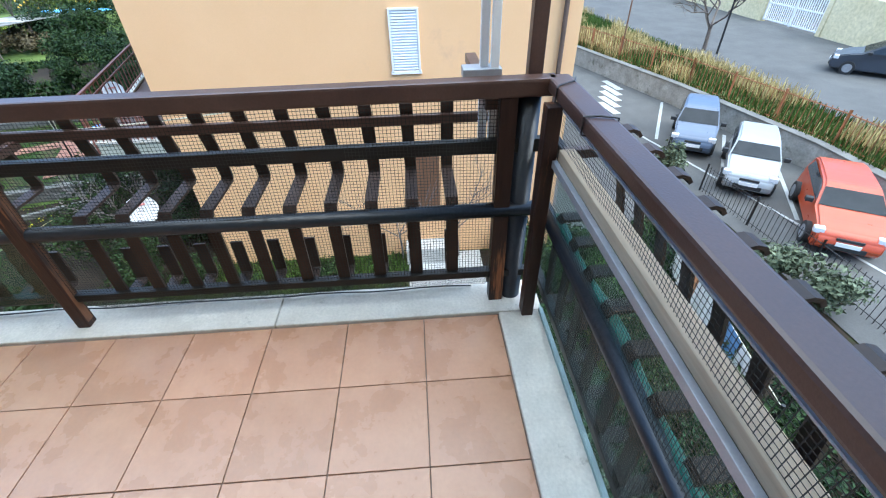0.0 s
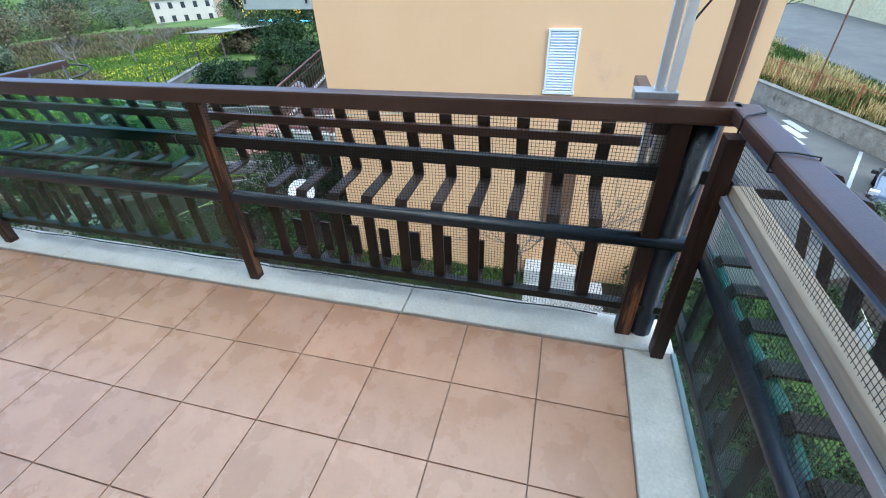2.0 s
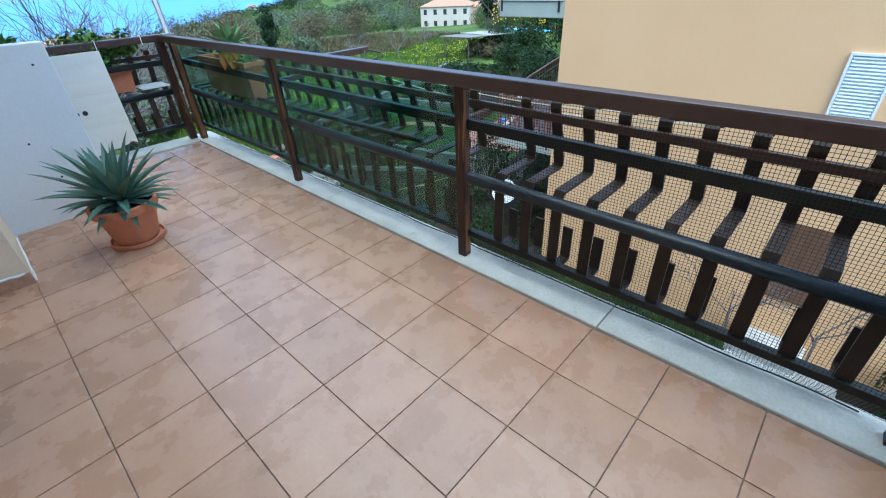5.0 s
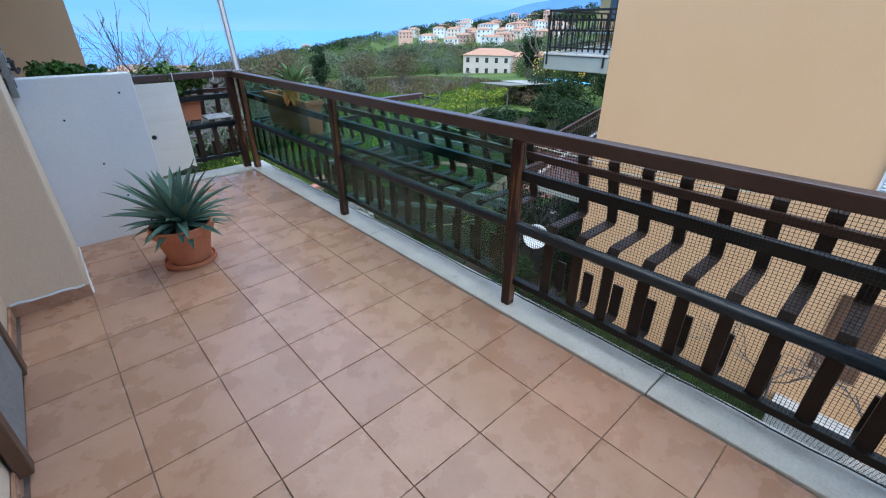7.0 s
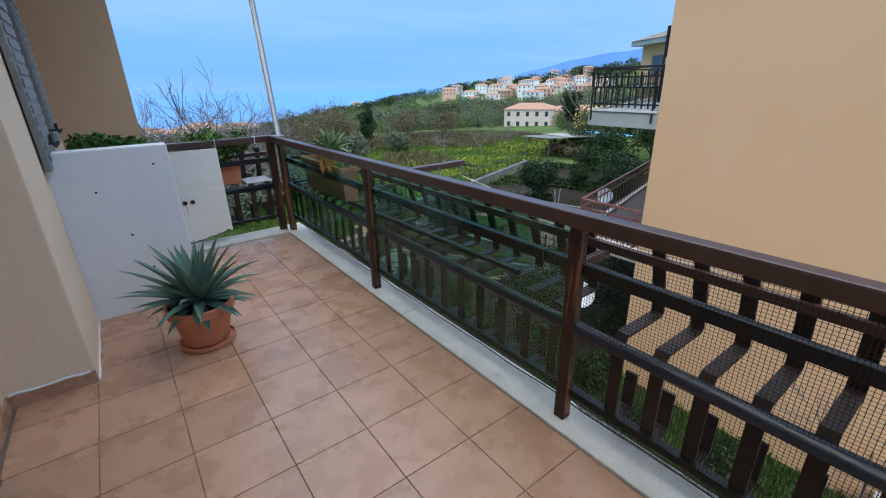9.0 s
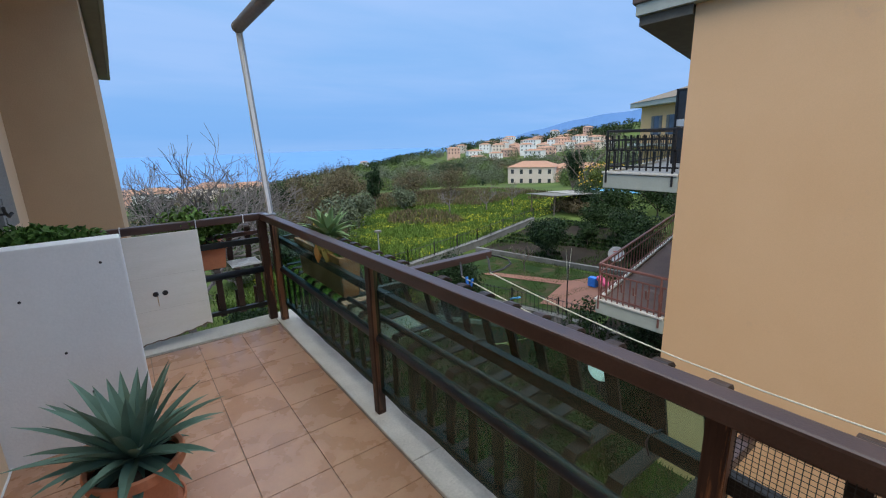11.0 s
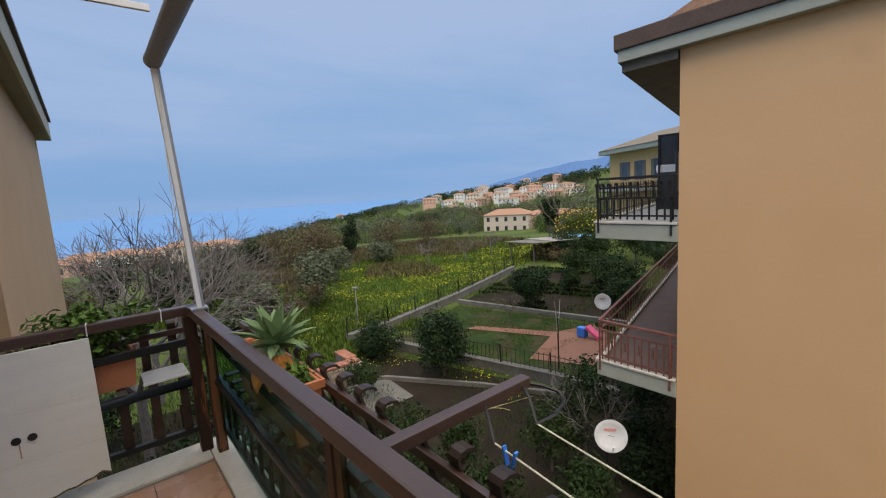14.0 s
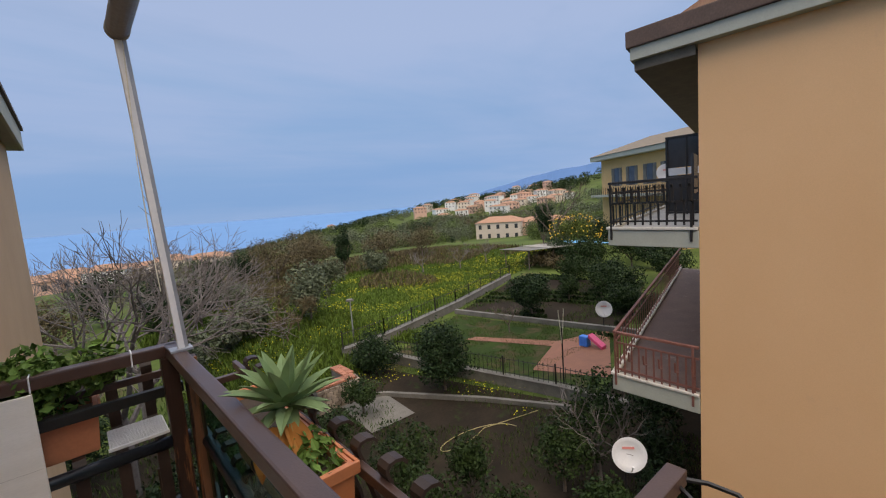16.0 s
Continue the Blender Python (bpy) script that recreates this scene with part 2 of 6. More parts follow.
M_AGAVE_G = leafy("bright_green_agave", (0.15, 0.25, 0.11), (0.29, 0.4, 0.2), island=0.3, rough=0.5)
M_AGAVE_DRY = leafy("dry_leaf", (0.35, 0.12, 0.03), (0.5, 0.22, 0.06), island=0.2)
M_LEAF = leafy("shrub_leaf", (0.011, 0.026, 0.009), (0.032, 0.056, 0.015))
M_LEAF_DARK = leafy("dark_leaf", (0.010, 0.024, 0.010), (0.025, 0.048, 0.017))
M_LEAF_OLIVE = leafy("olive_leaf", (0.07, 0.09, 0.05), (0.13, 0.15, 0.095))
M_HILL = leafy("hill_leaf", (0.05, 0.085, 0.022), (0.11, 0.15, 0.042))
M_LEAF_BRIGHT = leafy("succulent_leaf", (0.05, 0.11, 0.02), (0.12, 0.20, 0.045))
M_LEAF_CITRUS = leafy("citrus_leaf", (0.045, 0.07, 0.015), (0.10, 0.12, 0.02))
M_SCRUB = leafy("brown_scrub", (0.075, 0.06, 0.034), (0.145, 0.115, 0.062))
M_BARK = mat("bark", (0.09, 0.07, 0.055), (0.17, 0.135, 0.11), 0.9, 9, 50, 0.4)
M_BARK_GREY = mat("grey_twigs", (0.11, 0.095, 0.09), (0.19, 0.165, 0.155), 0.9, 9, 50, 0.2)
M_GROUND = mat("rough_grass", (0.045, 0.075, 0.02), (0.11, 0.15, 0.038), 0.95, 0.09, 2.5, 0.5, spots=(0.095, 0.075, 0.042), spot_scale=0.13, spot_at=0.56, grain=0.45, spec=0.1)
M_FIELD = mat("meadow", (0.05, 0.095, 0.016), (0.105, 0.16, 0.026), 0.95, 0.3, 3, 0.5, grain=0.45, spots=(0.2, 0.2, 0.05), spot_scale=0.35, spot_at=0.62, spec=0.1)
M_LAWN = mat("lawn", (0.018, 0.037, 0.010), (0.036, 0.061, 0.015), 0.95, 0.8, 20, 0.5, grain=0.4, spots=(0.07, 0.055, 0.03), spot_scale=0.9, spot_at=0.49, spec=0.1)
M_DIRT = mat("garden_soil", (0.018, 0.014, 0.010), (0.036, 0.027, 0.019), 0.95, 0.8, 12, 0.5, grain=0.35, spots=(0.028, 0.045, 0.014), spot_scale=1.2, spot_at=0.58, spec=0.1)
M_ASPHALT = mat("asphalt", (0.075, 0.072, 0.068), (0.11, 0.106, 0.10), 0.9, 0.7, 40, 0.3, grain=0.25, spec=0.2)
M_ROADPAINT = mat("road_paint", (0.3, 0.3, 0.29), (0.42, 0.42, 0.40), 0.8, 4, 30, 0.1)
M_CONCRETE = mat("concrete", (0.11, 0.105, 0.092), (0.19, 0.18, 0.16), 0.9, 1.5, 25, 0.3, spots=(0.14, 0.14, 0.11), spot_scale=1.5, spot_at=0.6)
M_PAVING = mat("pale_paving", (0.36, 0.36, 0.345), (0.46, 0.455, 0.43), 0.8, 2, 25, 0.2, spots=(0.25, 0.25, 0.2), spot_scale=1.8, spot_at=0.64)
M_PATIO = mat("red_patio", (0.22, 0.095, 0.06), (0.28, 0.125, 0.08), 0.8, 2, 25, 0.2)
M_DECK = mat("balcony_deck", (0.12, 0.075, 0.062), (0.175, 0.118, 0.098), 0.7, 2, 25, 0.2, spots=(0.23, 0.18, 0.155), spot_scale=2.2, spot_at=0.6)
M_RUST = mat("rusty_fence", (0.20, 0.07, 0.028), (0.30, 0.115, 0.045), 0.8, 6, 60, 0.1, island=0.2)
M_DRYGRASS = leafy("dry_grass", (0.36, 0.27, 0.11), (0.52, 0.42, 0.2))
M_GREENGRASS = leafy("green_grass", (0.03, 0.062, 0.011), (0.07, 0.115, 0.024))
M_MEADOWGRASS = leafy("meadow_blade", (0.048, 0.09, 0.014), (0.10, 0.152, 0.028))
M_FLOWER = leafy("yellow_blossom", (0.55, 0.5, 0.02), (0.7, 0.65, 0.05), island=0.2)
M_ORANGE_FRUIT = mat("orange_fruit", (0.75, 0.42, 0.03), (0.85, 0.5, 0.05), 0.5, 8, 60, 0)
M_DISH = mat("dish_enamel", (0.62, 0.63, 0.64), (0.72, 0.72, 0.72), 0.5, 4, 40, 0.03, grain=0.06)
M_RED_PRINT = mat("faded_red_print", (0.6, 0.2, 0.18), (0.68, 0.26, 0.22), 0.6, 9, 60, 0)
M_BLACK = mat("black_metal", (0.010, 0.009, 0.009), (0.022, 0.02, 0.02), 0.5, 8, 60, 0.05)
M_RUBBER = mat("rubber", (0.015, 0.015, 0.015), (0.03, 0.03, 0.03), 0.8, 8, 60, 0.1)
M_TEAL_HOSE = mat("green_hose", (0.01, 0.10, 0.075), (0.015, 0.15, 0.11), 0.4, 8, 60, 0)
M_YELLOW_HOSE = mat("pale_hose", (0.36, 0.30, 0.14), (0.44, 0.37, 0.18), 0.5, 8, 60, 0)
M_CORD = mat("clothesline_cord", (0.62, 0.58, 0.45), (0.72, 0.68, 0.54), 0.7, 30, 200, 0)
M_BLUE_PEG = mat("blue_plastic", (0.02, 0.16, 0.6), (0.03, 0.24, 0.72), 0.4, 9, 60, 0)
M_LIGHTBLUE = mat("light_blue_plastic", (0.1, 0.42, 0.75), (0.14, 0.5, 0.82), 0.4, 9, 60, 0)
M_PINK = mat("pink_plastic", (0.75, 0.08, 0.2), (0.85, 0.12, 0.26), 0.4, 9, 60, 0)
M_SHUTTER = mat("white_roller_shutter", (0.62, 0.65, 0.7), (0.7, 0.73, 0.78), 0.5, 3, 40, 0.02, grain=0.05)
M_WOOD = mat("brown_wood", (0.11, 0.055, 0.03), (0.17, 0.085, 0.045), 0.6, 6, 90, 0.15, stretch=(1, 1, 0.15))
M_GREY_SHUTTER = mat("grey_shutter", (0.2, 0.19, 0.175), (0.27, 0.26, 0.235), 0.6, 6, 60, 0.05)
M_BUFF = mat("buff_wall", (0.64, 0.39, 0.17), (0.7, 0.44, 0.2), 0.9, 0.5, 6, 0.1, grain=0.1)
M_TOWN_A = mat("town_cream", (0.62, 0.52, 0.42), (0.7, 0.6, 0.5), 0.9, 0.2, 2, 0, vary=0.12, grain=0.1)
M_TOWN_B = mat("town_pink", (0.6, 0.36, 0.27), (0.68, 0.43, 0.33), 0.9, 0.2, 2, 0, vary=0.12, grain=0.1)
M_TOWN_C = mat("town_white", (0.72, 0.71, 0.68), (0.78, 0.77, 0.74), 0.9, 0.2, 2, 0, vary=0.08, grain=0.06)
M_PANE = mat("dark_pane", (0.03, 0.035, 0.04), (0.06, 0.065, 0.075), 0.15, 1, 5, 0, grain=0.2)
# sea blue lightened towards the low sky, haze included in the base colour
M_SEA = mat("sea", (0.115, 0.26, 0.475), (0.13, 0.28, 0.50), 0.95, 0.002, 0.05, 0, grain=0.06, spec=0.05)
M_CARGLASS = mat("car_glass", (0.015, 0.02, 0.025), (0.03, 0.035, 0.04), 0.08, 2, 5, 0, grain=0.05)
M_TAILLIGHT = mat("headlamp", (0.6, 0.62, 0.65), (0.75, 0.76, 0.78), 0.1, 9, 60, 0)


def carpaint(name, c):
    m = mat(name, c, tuple(min(1, v * 1.1) for v in c), 0.32, 2, 300, 0, grain=0.05)
    m.node_tree.nodes["Principled BSDF"].inputs["Coat Weight"].default_value = 0.2
    return m


# ---------------------------------------------------------------- mesh helpers
def bm_box(bm, lo, hi, bevel=0.0):
    """An axis-parallel block between two corners."""
    vs = bmesh.ops.create_cube(bm, size=1.0)["verts"]
    for v in vs:
        v.co = Vector([(lo[i] + hi[i]) / 2 + v.co[i] * (hi[i] - lo[i]) for i in range(3)])
    if bevel:
        es = list({e for v in vs for e in v.link_edges})
        bmesh.ops.bevel(bm, geom=es, offset=bevel, segments=2, affect="EDGES", profile=0.6)
    return bm


def bm_rod(bm, p, q, r, r2=None, seg=8, caps=True):
    p, q = Vector(p), Vector(q)
    d = q - p
    m = Matrix.Translation((p + q) / 2) @ d.to_track_quat("Z", "Y").to_matrix().to_4x4()
    bmesh.ops.create_cone(bm, cap_ends=caps, segments=seg, radius1=r, radius2=r if r2 is None else r2, depth=d.length, matrix=m)
    return bm


def bm_sweep(bm, path, side, w, t):
    """A flat bar of width w (along the direction side) and thickness t, bent along a path."""
    side = Vector(side).normalized()
    rings = []
    pts = [Vector(p) for p in path]
    for i, p in enumerate(pts):
        d = (pts[min(i + 1, len(pts) - 1)] - pts[max(i - 1, 0)]).normalized()
        nrm = d.cross(side).normalized()
        rings.append([bm.verts.new(p + side * a * w / 2 + nrm * b * t / 2) for a, b in ((-1, -1), (1, -1), (1, 1), (-1, 1))])
    for a, b in zip(rings, rings[1:]):
        for i in range(4):
            bm.faces.new((a[i], a[(i + 1) % 4], b[(i + 1) % 4], b[i]))
    bm.faces.new(rings[0][::-1])
    bm.faces.new(rings[-1])
    return bm


def bm_tube(bm, path, r, seg=6, r2=None):
    pts = [Vector(p) for p in path]
    rings = []
    for i, p in enumerate(pts):
        d = (pts[min(i + 1, len(pts) - 1)] - pts[max(i - 1, 0)]).normalized()
        u = d.orthogonal().normalized() if i == 0 else (u - d * u.dot(d)).normalized()
        v = d.cross(u)
        rr = r if r2 is None else r + (r2 - r) * i / (len(pts) - 1)
        rings.append([bm.verts.new(p + (u * math.cos(k * math.tau / seg) + v * math.sin(k * math.tau / seg)) * rr) for k in range(seg)])
    for a, b in zip(rings, rings[1:]):
        for k in range(seg):
            bm.faces.new((a[k], a[(k + 1) % seg], b[(k + 1) % seg], b[k]))
    bm.faces.new(rings[0][::-1])
    bm.faces.new(rings[-1])
    return bm


def bm_lathe(bm, profile, centre=(0, 0, 0), seg=28):
    cx, cy, cz = centre
    rings = [[bm.verts.new((cx + r * math.cos(k * math.tau / seg), cy + r * math.sin(k * math.tau / seg), cz + z)) for k in range(seg)] for r, z in profile]
    for a, b in zip(rings, rings[1:]):
        for k in range(seg):
            bm.faces.new((a[k], a[(k + 1) % seg], b[(k + 1) % seg], b[k]))
    return bm


def bm_prism(bm, poly, lo, hi, axis="x"):
    """A polygon of (u, z) pairs pushed along an axis, x or y (u is the other one), or of (x, y) pairs along z."""
    def put(u, w, s):
        return (s, u, w) if axis == "x" else (u, s, w) if axis == "y" else (u, w, s)
    a = [bm.verts.new(put(u, w, lo)) for u, w in poly]
    b = [bm.verts.new(put(u, w, hi)) for u, w in poly]
    n = len(poly)
    bm.faces.new(a[::-1])
    bm.faces.new(b)
    for i in range(n):
        bm.faces.new((a[i], a[(i + 1) % n], b[(i + 1) % n], b[i]))
    bmesh.ops.recalc_face_normals(bm, faces=bm.faces[:])
    return bm


def mesh_of(bm, name, material, smooth=False):
    me = bpy.data.meshes.new(name)
    bm.normal_update()
    bm.to_mesh(me)
    bm.free()
    me.materials.append(material)
    if smooth:
        for p in me.polygons:
            p.use_smooth = True
    return me


def thing(name, bm=None, material=None, label="", category="", group="", kind="", at=None, smooth=False):
    ob = new(name, mesh_of(bm, name, material, smooth) if bm is not None else None)
    if at is not None:
        ob.matrix_world = at if isinstance(at, Matrix) else Matrix.Translation(at)
    return tagged(ob, label, category, group, kind)


def part(name, bm, material, parent, label="", smooth=False):
    ob = new(name, mesh_of(bm, name, material, smooth))
    ob.parent = parent
    return tagged(ob, label)


def piece(name, me, parent, m):
    ob = new(name, me)
    ob.parent = parent
    ob.matrix_local = m
    return ob


def raw_mesh(name, verts, faces, material):
    me = bpy.data.meshes.new(name)
    me.from_pydata(verts, [], faces)
    me.materials.append(material)
    me.update()
    return me


def B():
    return bmesh.new()


rng = np.random.default_rng(7)


def leaf_cloud(name, centres, radii, count, size, material, squash=1.0, shell=0.55, aspect=0.5, up=0.3):
    """Leaves: small bent quads scattered in and near the surface of uneven clumps."""
    cs, rs = np.asarray(centres, float), np.asarray(radii, float)
    w = rs ** 2 / np.sum(rs ** 2)
    k = rng.choice(len(cs), size=count, p=w)
    d = rng.normal(size=(count, 3))
    d /= np.linalg.norm(d, axis=1)[:, None]
    r = rs[k] * (shell + (1.08 - shell) * rng.random(count) ** 0.6)
    p = cs[k] + d * r[:, None] * np.array([1, 1, squash])
    nrm = d * 0.7 + rng.normal(size=(count, 3)) * 0.6 + np.array([0, 0, up])
    nrm /= np.linalg.norm(nrm, axis=1)[:, None]
    a = np.cross(nrm, rng.normal(size=(count, 3)))
    a /= np.linalg.norm(a, axis=1)[:, None]
    b = np.cross(nrm, a)
    s = size * (0.6 + 0.8 * rng.random(count))[:, None]
    v = np.stack([p - a * s, p + b * s * aspect + nrm * s * 0.12, p + a * s, p - b * s * aspect + nrm * s * 0.12], axis=1).reshape(-1, 3)
    f = np.arange(count * 4).reshape(-1, 4)
    return raw_mesh(name, v.tolist(), f.tolist(), material)


def clumps(centre, rx, ry, rz, n, r):
    """Centres and radii of the clumps that make up a crown."""
    out, rad = [], []
    for _ in range(n):
        d = rng.normal(size=3)
        d /= np.linalg.norm(d)
        q = rng.random() ** 0.5
        out.append((centre[0] + d[0] * rx * q, centre[1] + d[1] * ry * q, centre[2] + d[2] * rz * q))
        rad.append(r * (0.6 + 0.8 * rng.random()))
    return out, rad


TWIG = 0.006


def branches(bm, p, d, length, r, depth, spread=0.6, kids=3, upward=0.15, seg=5):
    """A tapered limb that forks again and again."""
    p, d = Vector(p), Vector(d).normalized()
    mid = p + d * length * 0.5 + Vector(rng.normal(size=3)) * length * 0.05
    q = mid + (d + Vector(rng.normal(size=3)) * 0.12 + Vector((0, 0, upward))).normalized() * length * 0.5
    bm_tube(bm, [p, mid, q], r, seg if depth > 1 else 3, r * 0.62)
    if depth == 0:
        return
    for i in range(kids):
        nd = (d + Vector(rng.normal(size=3)) * spread + Vector((0, 0, upward))).normalized()
        start = p.lerp(q, 0.55 + 0.45 * (i + 1) / kids)
        branches(bm, start, nd, length * (0.62 + 0.2 * rng.random()), max(r * 0.6, TWIG), depth - 1, spread, kids, upward, seg)


# ---------------------------------------------------------------- ground, sea and far land
def interp(x, xs, ys):
    return float(np.interp(x, xs, ys))


SKY_AZ = [-180, -120, -60, -20, 2, 13.6, 16, 20, 27, 34, 39, 49, 54, 60, 70, 85, 100, 140, 180]
SKY_EL = [1.0, -1.0, -4.3, -4.6, -4.6, -4.8, -4.5, -3.7, -2.7, -1.5, -0.8, 0.1, 0.9, 1.7, 2.4, 1.5, -0.5, 0.5, 1.0]


def ground_z(x, y):
    """Height of the ground: level gardens below the balcony, hillside far off."""
    r = math.hypot(x, y)
    z = -6.0
    if r <= 62:
        return z
    az = math.degrees(math.atan2(x, y))
    s = interp(az, SKY_AZ, SKY_EL)
    e0 = -7.0
    q = math.log(min(r, 650) / 62) / math.log(650 / 62)
    el = e0 + (s - e0) * q ** 1.4
    zz = 1.6 + min(r, 650) * math.tan(math.radians(el))
    zz += 2.5 * noise.noise(Vector((x * 0.012, y * 0.012, 0))) * min(1, (r - 62) / 150)
    if r > 650:
        zz -= (r - 650) * 0.16
    t = min(1, (r - 62) / 25)
    return max(z * (1 - t) + zz * t, -75)


def build_ground():
    na, radii = 220, [0.0]
    r = 2.0
    while r < 1500:
        radii.append(r)
        r *= 1.06
    radii += [2200, 3200, 4600]
    vs, fs = [(0, 0, ground_z(0, 0))], []
    for r in radii[1:]:
        for k in range(na):
            a = k * math.tau / na
            x, y = r * math.sin(a), r * math.cos(a)
            vs.append((x, y, ground_z(x, y)))
    for k in range(na):
        fs.append((0, 1 + (k + 1) % na, 1 + k))
    for i in range(len(radii) - 2):
        for k in range(na):
            a, b = 1 + i * na + k, 1 + i * na + (k + 1) % na
            fs.append((a, b, b + na, a + na))
    ob = new("ground", raw_mesh("ground", vs, fs, M_GROUND))
    for p in ob.data.polygons:
        p.use_smooth = True
    tagged(ob, "rough grassy hillside with scrub and bare soil", "ground", kind="structure")


build_ground()
bm = B()
ridge = []
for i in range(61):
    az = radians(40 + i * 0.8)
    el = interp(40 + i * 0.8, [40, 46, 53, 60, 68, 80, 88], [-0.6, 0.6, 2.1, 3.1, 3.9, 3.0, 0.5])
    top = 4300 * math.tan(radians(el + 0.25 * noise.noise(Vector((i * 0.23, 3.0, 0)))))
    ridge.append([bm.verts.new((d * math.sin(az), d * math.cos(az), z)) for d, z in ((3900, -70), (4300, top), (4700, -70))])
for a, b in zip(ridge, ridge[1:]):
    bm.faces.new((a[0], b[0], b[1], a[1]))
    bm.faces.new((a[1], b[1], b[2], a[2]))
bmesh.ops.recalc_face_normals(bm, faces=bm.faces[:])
# no fog here: the distance haze is put into the ridge's blue base colour
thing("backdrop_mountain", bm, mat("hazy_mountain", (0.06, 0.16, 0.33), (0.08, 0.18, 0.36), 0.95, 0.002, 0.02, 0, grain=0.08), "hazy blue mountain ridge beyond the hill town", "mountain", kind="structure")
bm = B()
bmesh.ops.create_circle(bm, cap_ends=True, segments=96, radius=4900, matrix=Matrix.Translation((0, 0, -60)))
thing("water", bm, M_SEA, "calm blue sea under a hazy sky", "sea", kind="structure")


def sheet(name, poly, z, material, label, category):
    bm = B()
    f = bm.faces.new([bm.verts.new((x, y, z)) for x, y in poly])
    if f.normal.z < 0 or f.calc_area() and (f.normal_update() or f.normal.z < 0):
        f.normal_flip()
    return thing(name, bm, material, label, category, kind="structure")


sheet("pavement_dirt", [(1.2, -2), (8.1, -2), (8.1, 5.8), (20.8, 9.2), (20.8, 12.4), (12.9, 10.9), (12.6, 11), (9.4, 21), (-6, 21), (-6, 6), (1.2, 6)], -5.985, M_DIRT, "dark trodden garden soil with weeds", "ground")
sheet("lawn", [(12.8, 11), (20.0, 13.5), (18.0, 23.6), (10.4, 20.6)], -5.98, M_LAWN, "patchy green garden lawn", "lawn")
sheet("lawn_far", [(20.6, 13.5), (33, 18), (29.5, 28.2), (18.6, 24.0)], -5.98, M_DIRT, "dug vegetable garden plot", "ground")
sheet("lawn_near", [(6.4, -1.8), (8.15, -1.8), (8.15, 7), (6.6, 7)], -5.975, M_LAWN, "strip of weeds along the house foot", "lawn")
sheet("meadow", [(9.6, 23.4), (19, 25.6), (29, 28.8), (48, 42), (40, 55), (24, 52), (12, 44), (5, 30)], -5.97, M_FIELD, "bright green meadow full of yellow flowers", "meadow")
sheet("lawn_corner", [(-6, 6.2), (2.0, 6.2), (3.5, 12), (-6, 14)], -5.97, M_LAWN, "green lawn below the balcony end", "lawn")
sheet("pavement_slab", [(5.2, -1.2), (8.1, -1.2), (8.1, 0.75), (5.2, 0.75)], -5.955, M_PAVING, "pale concrete slab with a drain", "pavement")
sheet("pavement_patio", [(17.5, 15.6), (20.6, 14.4), (15.2, 11.4), (13.9, 14.3)], -5.955, M_PATIO, "red paved garden patio", "pavement")
sheet("pavement_path", [(14.9, 19.6), (15.6, 19.4), (17.6, 15.5), (16.9, 15.2)], -5.95, M_PATIO, "red paved garden path", "pavement")
sheet("pavement_yard", [(6.4, 15.2), (8.2, 15.2), (8.4, 17.6), (6.6, 17.8)], -5.955, M_CONCRETE, "grey broken garden paving", "pavement")
sheet("pavement_bed", [(-12, -3.1), (8.1, -3.1), (8.1, -0.3), (-12, -0.3)], -5.97, M_DIRT, "dark soil of the front bed", "ground")
sheet("pavement_bed_front", [(-12, -8.15), (9.6, -8.15), (8.1, -5.05), (-12, -5.05)], -4.98, M_DIRT, "dark soil of the front bed", "ground")
# car park and street
sheet("pavement_car_park", [(-12, -8.2), (10, -8.2), (30, -6.2), (42, -3.0), (42, -6.5), (27.0, -9.2), (17.6, -11.75), (10.8, -13.0), (-12, -13.2)], -4.99, M_ASPHALT, "grey asphalt car park with white bays", "car park")

sheet("pavement_side", [(8.0, -3.2), (34, -2.6), (42, -3.0), (30, -6.2), (10, -8.2), (8.0, -8.2)], -4.985, M_ASPHALT, "grey asphalt beside the neighbouring house", "car park")
# raised bank with street
bm = B()
bm_prism(bm, [(-12, -13.25), (10.8, -13.05), (17.6, -11.8), (27.0, -9.25), (60, 0), (75, -8), (75, -60), (-12, -60)], -6.5, -4.15, "z")
thing("ground_bank", bm, mat("bank_grass", (0.09, 0.12, 0.03), (0.25, 0.2, 0.08), 0.95, 0.5, 12, 0.5, grain=0.4), "grassy bank between car park and street", "bank", kind="structure")
sheet("road", [(-12, -15.6), (11, -15.6), (24, -14.9), (60, -12), (60, -35.8), (30, -35.8), (-12, -35.8)], -4.13, M_ASPHALT, "grey asphalt street", "road")


def low_wall(name, pts, z0, h, w, material, label, cap=None):
    """A garden wall along a line, with a coping."""
    ob = tagged(new(name), label, "wall", kind="structure")
    for (x0, y0), (x1, y1) in zip(pts, pts[1:]):
        d = Vector((x1 - x0, y1 - y0, 0))
        m = Matrix.Translation((x0, y0, z0)) @ Matrix.Rotation(math.atan2(d.y, d.x), 4, "Z")
        bm = B()
        bm_box(bm, (0, -w / 2, 0), (d.length, w / 2, h), 0.01)
        bm.transform(m)
        part("wall_body", bm, material, ob)
        if cap:
            bm = B()
            bm_box(bm, (0, -w / 2 - 0.03, h), (d.length, w / 2 + 0.03, h + 0.06), 0.01)
            bm.transform(m)
            part("coping", bm, cap, ob)
    return ob


